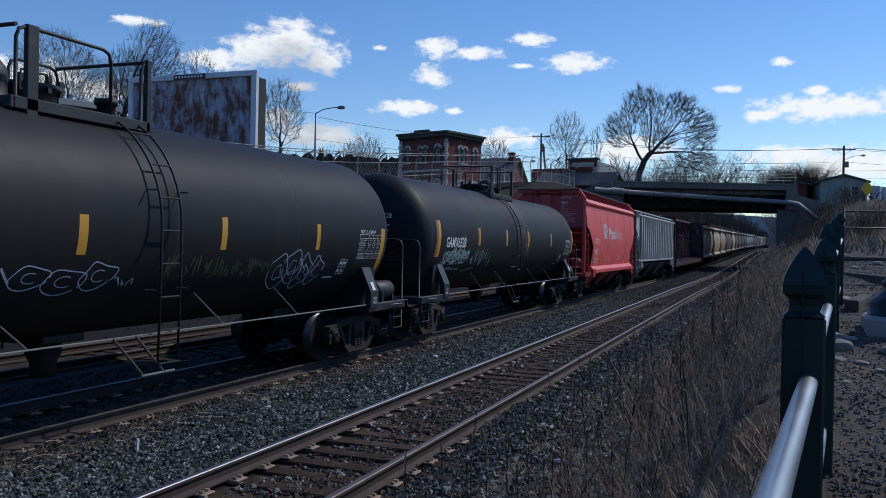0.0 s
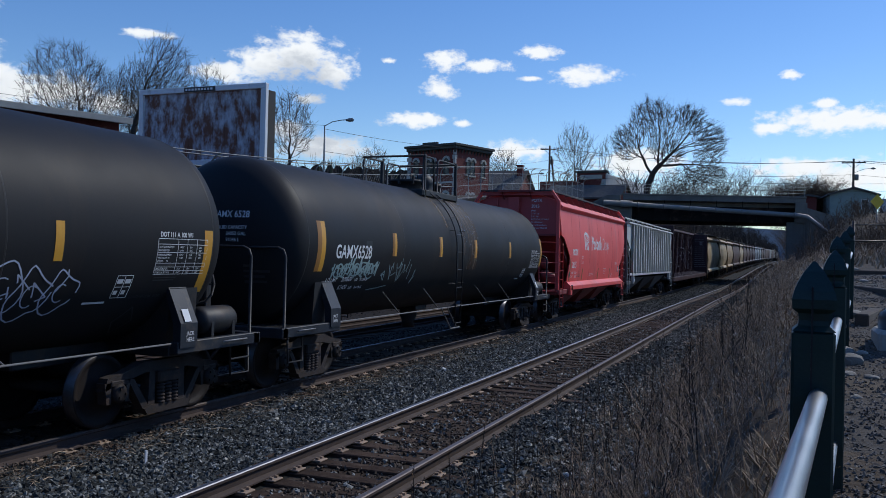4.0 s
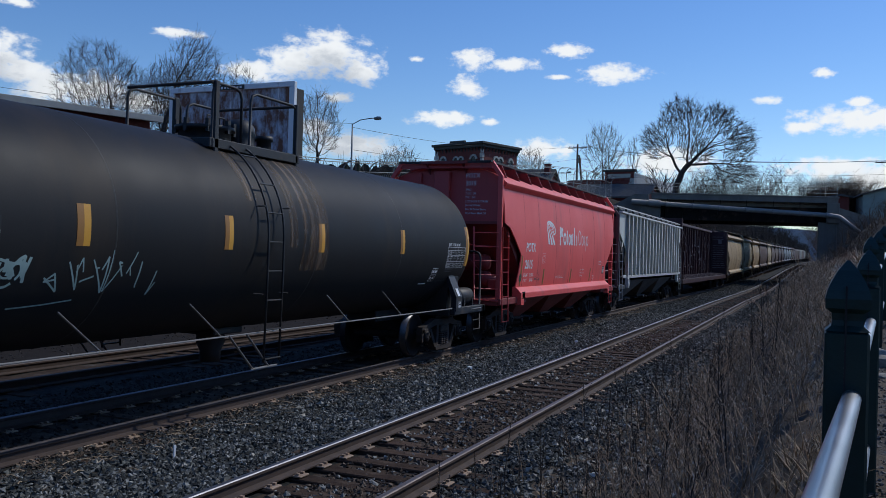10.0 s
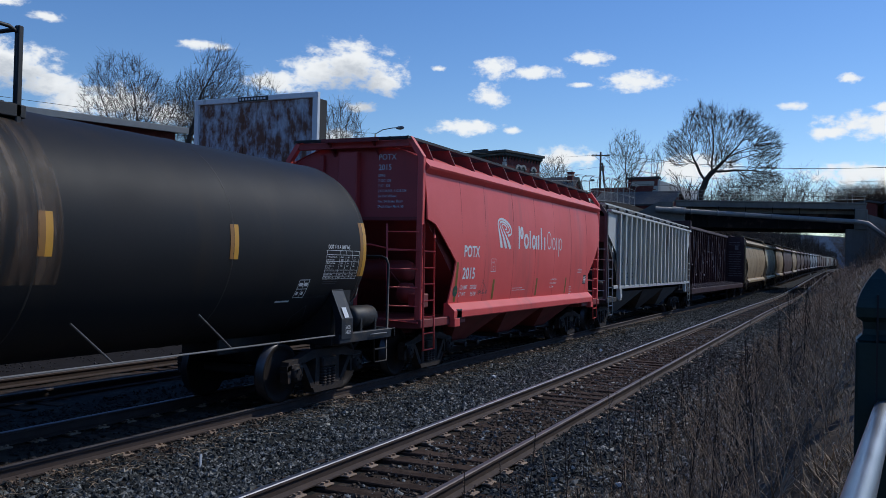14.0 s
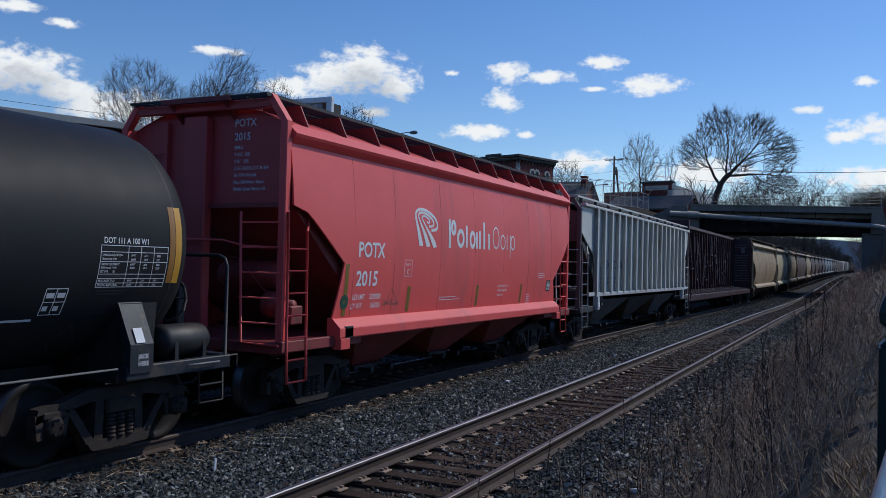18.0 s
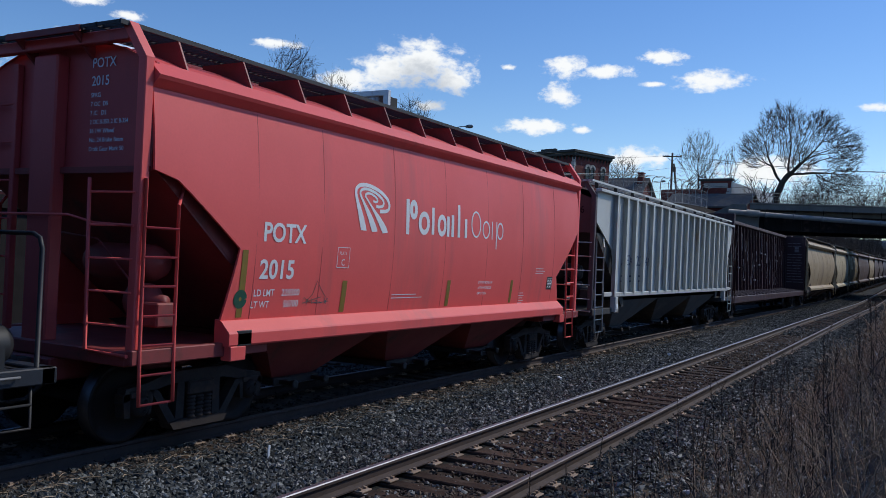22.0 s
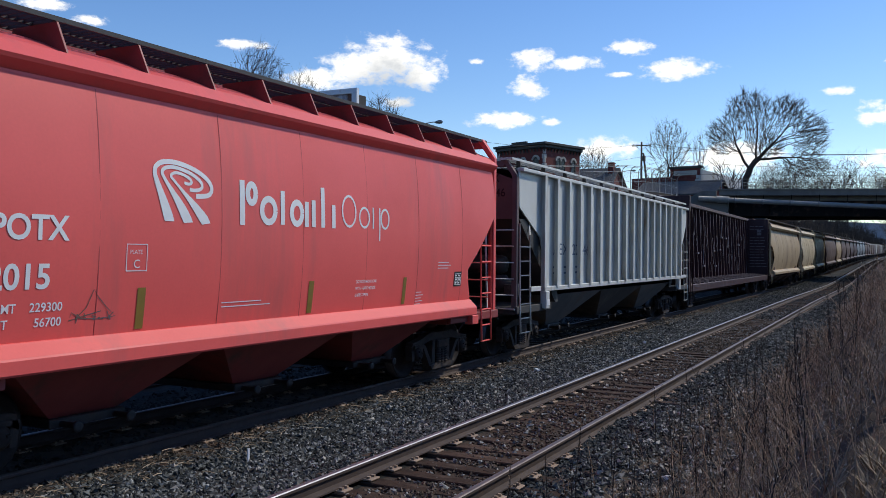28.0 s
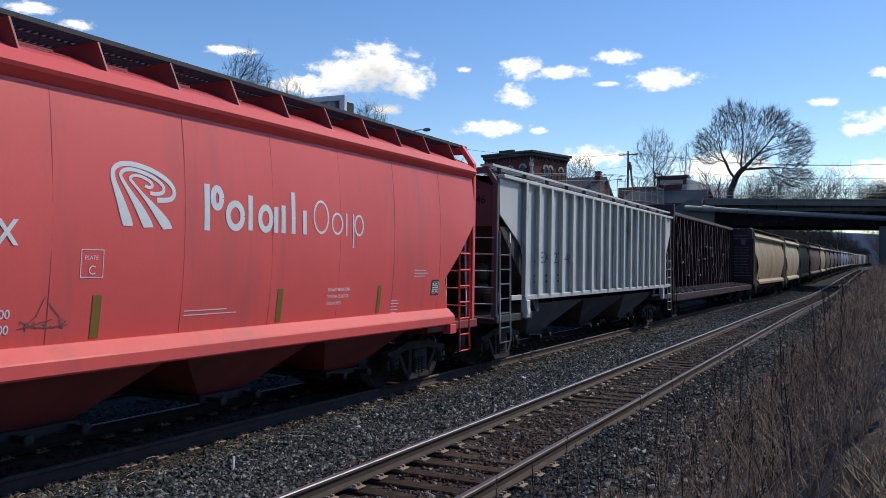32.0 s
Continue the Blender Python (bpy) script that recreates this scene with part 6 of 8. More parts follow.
# ---------------------------------------------------------------- road bridge
def build_bridge():
    b = thing("road_bridge", "weathered concrete and steel road bridge over the tracks", "bridge", kind="structure")
    L, R = Vector((-15.4, 91.5, 0)), Vector((2.1, 97.5, 0))
    along = (R - L).normalized()
    n = (R - L).length
    def P(name, m, mt, lab=""):
        # the bridge runs askew: its ends stay in line with the tracks
        m.v = [(L.x + along.x * x, L.y + along.y * x + y, z) for x, y, z in m.v]
        return part(name, m, mt, b, lab)
    P("parapet", Mesh().box(-0.5, n + 0.15, -0.05, 1.1, 8.62, 9.22, 0.03).box(-0.6, n + 0.25, -0.12, 0.42, 9.16, 9.32, 0.02), M_CONCRETE, "pale stained concrete edge")
    P("parapet", Mesh().box(-0.5, n + 0.15, 10.6, 11.0, 8.45, 9.22, 0.03), M_CONCRETE)
    P("deck", Mesh().box(-0.4, n + 0.1, 1.0, 11.0, 8.15, 8.62), M_CONCRETE)
    for k in range(6):
        y0 = 1.15 + 1.85 * k
        m = Mesh().box(0.3, n - 0.9, y0, y0 + 0.03, 6.62, 8.2).box(0.3, n - 0.9, y0 - 0.2, y0 + 0.23, 6.55, 6.62).box(0.3, n - 0.9, y0 - 0.2, y0 + 0.23, 8.08, 8.15)
        for j in range(10):
            xx = 0.8 + (n - 2.2) * j / 9
            m.box(xx, xx + 0.03, y0 - 0.16, y0 + 0.19, 6.62, 8.08)
        P("girder", m, M_GIRDER, "dark riveted steel girder")
    P("abutment", Mesh().box(n - 1.85, n + 0.1, 0.2, 11.2, -1, 6.6, 0.05).box(n - 1.0, n + 0.3, -0.05, 0.9, 6.55, 8.65, 0.03), M_CONCRETE, "grey concrete abutment")
    P("wing_wall", Mesh().prism([(n - 0.1, -1), (n + 7, -1), (n + 7, 6.4), (n + 3, 7.4), (n - 0.1, 8.3)], "y", 0.3, 0.8), M_CONCRETE)
    P("abutment", Mesh().box(-1.0, 0.9, -0.2, 11.2, -1, 6.6, 0.05).box(-1.0, 0.4, -0.22, 0.6, 6.55, 8.5, 0.03), M_CONCRETE)
    P("wing_wall", Mesh().prism([(-6.5, -1), (-0.8, -1), (-0.8, 9.1), (-2.2, 9.1), (-6.5, 6.8)], "y", -0.2, 0.4), M_CONCRETE)
    m = Mesh()
    for k in range(12):
        xx = -0.3 + (n + 0.3) * k / 11
        m.box(xx - 0.03, xx + 0.03, 0.11, 0.17, 9.3, 10.35)
    for z in (9.65, 10.0, 10.33):
        m.tube([(-0.4, 0.14, z), (n + 0.1, 0.14, z)], 0.02, 6)
    P("railing", m, M_LAMPGREY, "thin steel railing")
    for k in range(9):
        xx = 0.2 + n * k / 8.6
        P("fence_post", Mesh().tube([(xx, 10.8, 9.2), (xx, 10.8, 11.2)], 0.03, 5), M_LAMPGREY)
    # the service pipe slung on the front, falling to the right and turning down the bank
    m = Mesh().tube([(-2.4, -0.7, 8.28), (0.4, -0.7, 8.15)], 0.27, 16).tube([(-0.6, -0.7, 8.21), (0.6, -0.7, 8.14)], 0.36, 16)
    m.tube([(0.4, -0.7, 8.13), (n - 0.6, -0.7, 7.30), (n + 0.3, -0.7, 7.16), (n + 2.6, -0.9, 5.4)], 0.25, 16)
    P("service_pipe", m, M_DUCT, "long grey service pipe along the bridge")
    for k in range(7):
        xx = 1.2 + (n - 2.2) * k / 6
        zz = 8.13 - 0.84 * xx / n
        P("pipe_collar", Mesh().lathe([(0.27, -0.05), (0.30, -0.05), (0.30, 0.05), (0.27, 0.05)], (xx, -0.7, zz), "x", 16), M_DUCT)
        P("pipe_hanger", Mesh().box(xx - 0.03, xx + 0.03, -0.72, 0.0, zz + 0.25, zz + 0.32).box(xx - 0.03, xx + 0.03, -0.1, -0.02, zz + 0.25, 8.7), M_GIRDER)


build_bridge()


# ---------------------------------------------------------------- billboard
def build_billboard():
    b = thing("billboard", "blank rusty steel billboard in a white frame, seen above the train", "billboard")
    x0, x1, y, z0, z1 = -31.0, -23.3, 35.0, 6.45, 10.42
    rng = random.Random(2)
    n = 10
    for k in range(n):
        xa, xb = x0 + 0.26 + (x1 - x0 - 0.55) * k / n, x0 + 0.26 + (x1 - x0 - 0.55) * (k + 1) / n
        part("panel", Mesh().box(xa + 0.008, xb - 0.008, y + rng.uniform(-0.01, 0.01), y + 0.05, z0 + 0.29, z1 - 0.26, 0.006), M_BBPANEL, b, "bare steel sheet with rust runs")
    m = Mesh().box(x0, x1, y - 0.12, y + 0.12, z1 - 0.27, z1, 0.02).box(x0, x1, y - 0.12, y + 0.12, z0, z0 + 0.30, 0.02)
    m.box(x0, x0 + 0.27, y - 0.115, y + 0.115, z0 + 0.30, z1 - 0.27, 0.01).box(x1 - 0.30, x1, y - 0.115, y + 0.115, z0 + 0.30, z1 - 0.27, 0.01)
    part("frame", m, M_BBWHITE, b, "white painted trim")
    part("name_plate", Mesh().box((x0 + x1) / 2 - 1.0, (x0 + x1) / 2 + 0.9, y - 0.15, y - 0.12, z1 - 0.26, z1 - 0.02, 0.01), M_CORNICE, b, "small dark maker's plate")
    m = Mesh()
    for k in range(9):
        xa = (x0 + x1) / 2 - 0.9 + 0.19 * k
        m.box(xa, xa + 0.12, y - 0.156, y - 0.15, z1 - 0.20, z1 - 0.09)
    part("lettering", m, M_BBWHITE, b)
    m = Mesh().box(x1 - 6.9, x1 - 0.52, y + 1.35, y + 1.5, z0 + 0.0, z1 - 0.12, 0.02).box(x1 - 0.62, x1 - 0.5, y + 0.3, y + 1.5, z0 + 0.05, z1 - 0.15)
    part("rear_face", m, M_BBBACK, b, "dark back of the second face")
    for xx in (x0 + 1.2, (x0 + x1) / 2, x1 - 1.2):
        part("post", Mesh().box(xx - 0.16, xx + 0.16, y + 0.35, y + 0.6, street_z(35) - 0.3, z1 - 0.6, 0.02), M_GIRDER, b)
    part("catwalk", Mesh().box(x0, x1, y - 0.85, y - 0.2, z0 - 0.12, z0 - 0.06), M_BBBACK, b)


build_billboard()


# ---------------------------------------------------------------- buildings
def window(parent, m4, w, h, frame_mat, arch=False, sash=True):
    """A sash window in the plane x, z of m4, facing -y: frame, sill, panes, hood."""
    o = part("window", Mesh().box(-w / 2 - 0.06, w / 2 + 0.06, -0.05, 0.06, h, h + 0.09, 0.01).box(-w / 2 - 0.06, -w / 2 + 0.03, -0.05, 0.06, 0, h)
             .box(w / 2 - 0.03, w / 2 + 0.06, -0.05, 0.06, 0, h).box(-w / 2, w / 2, -0.04, 0.06, h * 0.5 - 0.03, h * 0.5 + 0.03), frame_mat, parent)
    o.matrix_local = m4
    part("pane", Mesh().box(-w / 2 + 0.03, w / 2 - 0.03, 0.015, 0.03, 0.02, h * 0.5 - 0.03), M_GLASS, o)
    part("pane", Mesh().box(-w / 2 + 0.03, w / 2 - 0.03, 0.005, 0.02, h * 0.5 + 0.03, h), M_GLASS, o)
    part("sill", Mesh().box(-w / 2 - 0.14, w / 2 + 0.14, -0.14, 0.05, -0.12, 0.0, 0.012), M_TRIM if arch else frame_mat, o)
    if arch:
        for k in range(8):
            a0, a1 = math.pi * k / 8 + 0.03, math.pi * (k + 1) / 8 - 0.03
            part("arch_stone", Mesh().prism([(w * 0.5 * math.cos(a0), h + w * 0.5 * math.sin(a0)), (w * 0.5 * math.cos(a1), h + w * 0.5 * math.sin(a1)),
                                             (w * 0.82 * math.cos(a1), h + w * 0.85 * math.sin(a1)), (w * 0.82 * math.cos(a0), h + w * 0.85 * math.sin(a0))], "y", -0.1, 0.03), M_TRIM, o)
        part("arch_pane", Mesh().prism([(w * 0.5 * math.cos(math.pi * k / 8), h + w * 0.5 * math.sin(math.pi * k / 8)) for k in range(9)], "y", 0.0, 0.03), M_GLASS, o)
    return o


def tower_house():
    """Two-storey corner block with a heavy cornice and stone quoins."""
    h = thing("brick_building", "red brick corner building with dark cornice and pale stone arches", "building", at=pose(-30.9, 80.2, 0, 0, 0, -18))
    z0, z1, W, D = 4.5, 13.65, 6.2, 5.8
    part("wall", Mesh().box(-W, 0, 0, D, z0, z1 - 0.2), M_MORTAR, h, "red brick")
    m = Mesh().box(-W - 0.25, 0.25, -0.25, D + 0.25, z1 - 0.55, z1 - 0.25, 0.03).box(-W - 0.42, 0.42, -0.42, D + 0.42, z1 - 0.25, z1, 0.03)
    m.box(-W * 0.66, -W * 0.34, -0.40, -0.1, z1, z1 + 0.22, 0.02).box(-W + 0.2, -0.2, 0.1, D, z1 - 0.1, z1 + 0.05)
    part("cornice", m, M_CORNICE, h, "dark green bracketed cornice")
    for k in range(15):
        xx = -W + W * k / 14
        part("bracket", Mesh().prism([(-0.02, z1 - 0.95), (-0.02, z1 - 0.5), (-0.30, z1 - 0.5), (-0.12, z1 - 0.75)], "x", xx - 0.06, xx + 0.06), M_CORNICE, h)
    for k in range(12):
        yy = D * k / 11
        part("bracket", Mesh().prism([(0.02, z1 - 0.95), (0.02, z1 - 0.5), (0.30, z1 - 0.5), (0.12, z1 - 0.75)], "y", yy - 0.06, yy + 0.06), M_CORNICE, h)
    for xx, yy in ((0, 0), (-W, 0), (0, D)):
        for k in range(17):
            z = z0 + 0.5 + 0.47 * k
            s = 0.32 if k % 2 else 0.22
            part("quoin", Mesh().box(xx - s, xx + 0.04 if xx == 0 else xx + s, yy - 0.04, yy + s if yy == 0 else yy + 0.04, z, z + 0.43, 0.02), M_TRIM, h)
    for z in (10.55, 7.0):
        for xx, ww in ((-5.2, 0.62), (-3.45, 0.5), (-2.75, 0.5), (-1.1, 0.62)):
            window(h, pose(xx, -0.02, z), ww, 1.35, M_CORNICE, True)
        for yy in (2.2, 2.95, 4.7):
            window(h, pose(0.02, yy, z, 0, 0, 90), 0.6, 1.35, M_CORNICE, True)
    part("band", Mesh().box(-W - 0.05, 0.05, -0.06, 0.0, 9.6, 9.8, 0.01), M_TRIM, h)
    part("roof", Mesh().box(-W + 0.1, -0.1, 0.1, D - 0.1, z1 - 0.05, z1 + 0.02), M_ROOF, h)


def gable_house(name, label, m4, w, d, z0, ze, zr, wall, roof, chimney=True, wins=()):
    h = thing(name, label, "house", at=m4)
    part("wall", Mesh().prism([(-w / 2, z0), (w / 2, z0), (w / 2, ze), (0, zr), (-w / 2, ze)], "y", 0, d), wall, h)
    m = Mesh()
    for s in (-1, 1):
        sl = (zr - ze) / (w / 2)
        m.prism([(0, zr + 0.02), (s * (w / 2 + 0.35), ze - 0.35 * sl + 0.02), (s * (w / 2 + 0.35), ze - 0.35 * sl + 0.2), (0, zr + 0.22)], "y", -0.35, d + 0.35)
    part("roof", m, roof, h)
    if chimney:
        part("chimney", Mesh().box(w * 0.05, w * 0.05 + 0.7, d * 0.93, d * 0.93 + 0.6, ze, zr + 0.7, 0.03).box(w * 0.05 - 0.07, w * 0.05 + 0.77, d * 0.93 - 0.07, d * 0.93 + 0.67, zr + 0.6, zr + 0.72), M_MORTAR, h)
    for xx, zz, ww, hh in wins:
        window(h, pose(xx, -0.02, zz), ww, hh, M_WINWHITE)
    return h


def row_house():
    """Two-storey brick house along the street with a low roof and pale eaves."""
    h = thing("brick_house", "two-storey red brick house with white sash windows and pale eaves", "house", at=pose(-25.8, 27.9, 0, 0, 0, -22))
    # local y runs along the track side, x into the block
    z0, z1, L = 2.2, 7.45, 22.0
    part("wall", Mesh().box(-9, 0, -L, 0, z0, z1), M_MORTAR, h, "weathered red brick")
    part("roof", Mesh().prism([(-9.4, z1 + 0.35), (0.55, z1 + 0.02), (0.55, z1 + 0.16), (-9.4, z1 + 0.5)], "y", -L - 0.3, 0.3), M_ROOF, h)
    part("eaves_board", Mesh().box(0.50, 0.62, -L - 0.3, 0.3, z1 - 0.06, z1 + 0.2, 0.01), M_FASCIA, h, "pale painted eaves board")
    for yy, zz, ww, hh in ((-1.3, 5.45, 0.72, 1.0), (-3.9, 5.35, 0.85, 1.15), (-5.1, 6.15, 0.62, 0.5), (-8.4, 5.45, 0.85, 1.25), (-11.3, 5.45, 0.85, 1.25), (-14.5, 5.45, 0.85, 1.25), (-17.8, 5.45, 0.85, 1.25),
                           (-8.4, 2.75, 0.9, 1.35), (-12.0, 2.75, 0.9, 1.35), (-2.2, 2.75, 0.9, 1.35), (-16.0, 2.75, 0.9, 1.35)):
        window(h, pose(0.02, yy, zz, 0, 0, 90), ww, hh, M_WINWHITE)
    d = part("door", Mesh().box(0.0, 0.08, -6.35, -5.35, z0 + 0.9, z0 + 3.0, 0.01), M_WINWHITE, h, "white door with small panes")
    part("door_light", Mesh().box(0.08, 0.095, -6.15, -5.55, z0 + 2.0, z0 + 2.8), M_GLASS, d)
    m = Mesh()
    for k in range(14):
        m.box(1.0, 1.04, -8.0 + 0.3 * k, -7.96 + 0.3 * k, z0 + 0.9, z0 + 1.9)
    m.box(0.98, 1.06, -8.0, -3.9, z0 + 1.86, z0 + 1.94)
    part("porch_rail", m, M_IRON, h)


def shop():
    h = thing("shop_building", "low brick shop with dark parapet, blue sign and pale side wall", "building", at=pose(-24.4, 104.5, 0.3, 0, 0, -8))
    part("wall", Mesh().box(-4.5, 4.0, 0, 16, 7.0, 11.6), M_MORTAR, h, "red brick front")
    part("side_wall", Mesh().prism([(0.0, 7.0), (16.0, 7.0), (16.0, 12.4), (0.0, 12.4)], "x", 4.0, 4.25), M_WALLWHITE, h, "pale painted side wall")
    part("upper_front", Mesh().box(0.5, 4.2, -0.05, 0.4, 11.5, 12.6, 0.02), M_MORTAR, h)
    part("parapet_cap", Mesh().box(0.35, 4.4, -0.2, 0.6, 12.55, 12.85, 0.03), M_CORNICE, h, "dark parapet cap")
    part("name_board", Mesh().box(0.9, 3.8, -0.12, -0.05, 11.75, 12.3, 0.02), M_FASCIA, h)
    m = Mesh().box(-2.2, 2.4, -0.12, -0.0, 9.7, 10.6, 0.02)
    part("sign", m, M_SIGNBLUE, h, "blue sign board")
    m = Mesh()
    for k in range(7):
        m.box(-0.9 + 0.42 * k, -0.62 + 0.42 * k, -0.14, -0.12, 10.1, 10.4)
    part("sign_letters", m, M_SIGNYEL, h)
    for k in range(9):
        part("quoin", Mesh().box(3.7 - 0.1 * (k % 2), 4.28, -0.06, 0.3, 7.3 + 0.5 * k, 7.72 + 0.5 * k, 0.02), M_TRIM, h)
    part("shop_window", Mesh().box(-3.8, 0.5, -0.08, 0.0, 7.9, 9.4, 0.02), M_GLASS, h)
    part("roof", Mesh().box(-4.4, 4.0, 0.2, 15.8, 11.5, 11.65), M_ROOF, h)


tower_house()
gable_house("gabled_house", "grey-roofed house with brick chimney behind the brick building", pose(-37.2, 93.0, 0, 0, 0, -90), 9.0, 10.0, 5.0, 8.9, 11.9, M_MORTAR, M_ROOF)
gable_house("gabled_house", "small grey-roofed house beyond the street", pose(-26.5, 103, 0, 0, 0, -95), 7.0, 9, 6.0, 9.4, 11.0, M_MORTAR, M_ROOF, False)
row_house()
shop()
gable_house("clapboard_house", "pale green clapboard house on the bank beside the bridge", pose(7.25, 105, 0, 0, 0, 6), 4.8, 8, 5.0, 10.05, 10.75, M_SIDING, M_ROOF, False, ((1.2, 8.6, 0.7, 0.9),))
gable_house("brick_hut", "small dark brick house by the bridge end", pose(2.6, 106, 0, 0, 0, 4), 1.9, 4, 5.0, 9.85, 10.0, M_MORTAR, M_ROOF, False, ())


def storage_tank(x, y, z0, z1, r):
    t = thing("storage_tank", "pale blue-grey upright storage tank beyond the bank", "storage tank", "storage tanks", at=pose(x, y, z0))
    part("shell", Mesh().lathe([(r, 0), (r, z1 - z0 - 0.2), (r * 0.8, z1 - z0 - 0.02), (0, z1 - z0)], (0, 0, 0), "z", 20), M_WALLWHITE, t)
    part("band", Mesh().lathe([(r + 0.04, (z1 - z0) * 0.6), (r + 0.04, (z1 - z0) * 0.6 + 0.15)], (0, 0, 0), "z", 20), M_FRAME, t)


storage_tank(13.9, 139, 3.0, 12.0, 0.75)
storage_tank(15.2, 140, 3.0, 11.9, 0.6)


# ---------------------------------------------------------------- bare trees
def grow(seed, lobes, fork, base, trunk_r, step, count, tips, thin):
    """A leafless tree whose limbs reach for points strewn through its crown (lobes: centre, half sizes).
    Returns two meshes: trunk with limbs, and fine twigs."""
    rs = np.random.RandomState(seed)
    pts = []
    for (cx, cy, cz), (hx, hy, hz) in lobes:
        q = rs.normal(size=(count // len(lobes), 3))
        q /= np.linalg.norm(q, axis=1)[:, None]
        q *= (rs.rand(len(q)) ** 0.45)[:, None]
        pts.append(q * (hx, hy, hz) + (cx, cy, cz))
    pts = np.concatenate(pts)
    # trunk up to the fork
    n0 = max(2, int(np.linalg.norm(np.array(fork) - np.array(base)) / step))
    nodes = [np.array(base) + (np.array(fork) - np.array(base)) * k / n0 for k in range(n0 + 1)]
    par = [-1] + list(range(n0))
    alive = np.ones(len(pts), bool)
    near_d, near_i = np.full(len(pts), 1e9), np.zeros(len(pts), int)
    used, new_from, low = {}, 0, np.array(fork) - (0, 0, 1.5)
    for it in range(140):
        for k in range(new_from, len(nodes)):
            d = np.linalg.norm(pts - nodes[k], axis=1)
            hit = d < near_d
            near_d[hit], near_i[hit] = d[hit], k
        alive &= near_d > step * 1.25
        new_from = len(nodes)
        grown = 0
        for k in np.unique(near_i[alive]):
            sel = alive & (near_i == k)
            used[k] = used.get(k, 0) + 1
            if used[k] > 3:
                alive &= ~sel
                continue
            v = pts[sel] - nodes[k]
            v = (v / np.linalg.norm(v, axis=1)[:, None]).sum(0)
            d0 = nodes[k] - nodes[par[k]] if par[k] >= 0 else np.array((0, 0, 1.0))
            v = v / (np.linalg.norm(v) + 1e-6) + 0.55 * d0 / (np.linalg.norm(d0) + 1e-6) + 0.22 * (nodes[k] - low) / (np.linalg.norm(nodes[k] - low) + 1e-6) + rs.normal(size=3) * 0.17
            p = nodes[k] + v / np.linalg.norm(v) * step
            nodes.append(p)
            par.append(int(k))
            grown += 1
        if not grown or len(nodes) > 9000:
            break
    kids = [[] for _ in nodes]
    for k, q in enumerate(par):
        if q >= 0:
            kids[q].append(k)
    load = np.ones(len(nodes))
    for k in range(len(nodes) - 1, 0, -1):
        load[par[k]] += load[k]
    r = np.maximum(trunk_r * (load / load[0]) ** 0.60, thin)
    wood, twig = Mesh(), Mesh()
    todo = [(0, None)]
    while todo:
        k, frm = todo.pop()
        chain = [frm, k] if frm is not None else [k]
        while kids[k]:
            ks = sorted(kids[k], key=lambda q: -load[q])
            todo += [(q, k) for q in ks[1:]]
            k = ks[0]
            chain.append(k)
        if len(chain) < 2:
            continue
        rad = [r[c] for c in chain]
        if frm is not None:
            rad[0] = rad[1]
        thick = bool(rad[0] > 0.05)
        (wood if thick else twig).tube([Vector(nodes[c]) for c in chain], rad, 6 if thick else 3, thick, False)
    for k in range(n0, len(nodes)):
        if load[k] > 12:
            continue
        d0 = Vector(nodes[k] - nodes[par[k]]).normalized()
        for _ in range(tips):
            e = d0 + Vector(nodes[k] - low).normalized() * 0.5 + Vector(rs.normal(size=3)) * 0.4
            p = Vector(nodes[k])
            q = p + e * step * rs.uniform(0.8, 2.6)
            twig.tube([p, q], [thin, thin * 0.5], 3, False, False)
    return wood, twig


def bare_tree(x, y, z, seed, label, lobes, fork, trunk_r=0.25, step=0.32, count=900, tips=2):
    """Lobes and fork are measured from the foot of the trunk."""
    wood, twig = grow(seed, lobes, fork, (0, 0, -0.4), trunk_r, step, count, tips, 0.007 + 0.00006 * y)
    t = thing("tree", label, "tree", "bare trees", at=pose(x, y, z))
    part("trunk", wood, M_BARK, t)
    part("crown", twig, M_TWIG, t, "fine leafless twigs")
    return t


bare_tree(-16.05, 107.9, 8.2, 5, "tall leafless maple standing behind the bridge",
          (((0.6, 0, 11.4), (2.7, 2.2, 2.6)), ((-2.2, 0, 8.6), (2.0, 1.8, 2.4)), ((5.0, 0, 11.0), (2.0, 1.8, 2.0)), ((7.3, 0, 8.2), (2.1, 1.9, 2.7)), ((6.8, 0, 4.9), (2.6, 1.8, 1.5)),
           ((2.6, 0, 8.0), (2.4, 2.0, 2.4))), (0.25, 0, 2.9), 0.40, 0.27, 4500, 4)
bare_tree(-26.7, 114.9, 9.0, 11, "slender leafless tree beside the utility pole", (((0.1, 0, 7.6), (2.8, 2.2, 3.8)),), (0.2, 0, 2.6), 0.15, 0.32, 900, 2)
bare_tree(-22.8, 115.8, 9.0, 12, "slender leafless tree behind the shop", (((0.1, 0, 7.0), (0.9, 0.9, 2.8)),), (0, 0, 3.0), 0.1, 0.3, 260, 2)
bare_tree(-36.1, 112.3, 8.0, 13, "slender leafless tree beyond the gabled house", (((0, 0, 6.6), (2.2, 2, 2.2)),), (0, 0, 2.6), 0.13, 0.32, 600, 2)
bare_tree(-53.2, 52.8, 5.5, 21, "spreading leafless tree behind the brick house", (((-0.6, -0.6, 8.8), (3.6, 3.6, 4.4)), ((1.0, 1.0, 7.6), (3.2, 3.2, 3.8))), (0.0, 0, 1.6), 0.30, 0.25, 4600, 2)
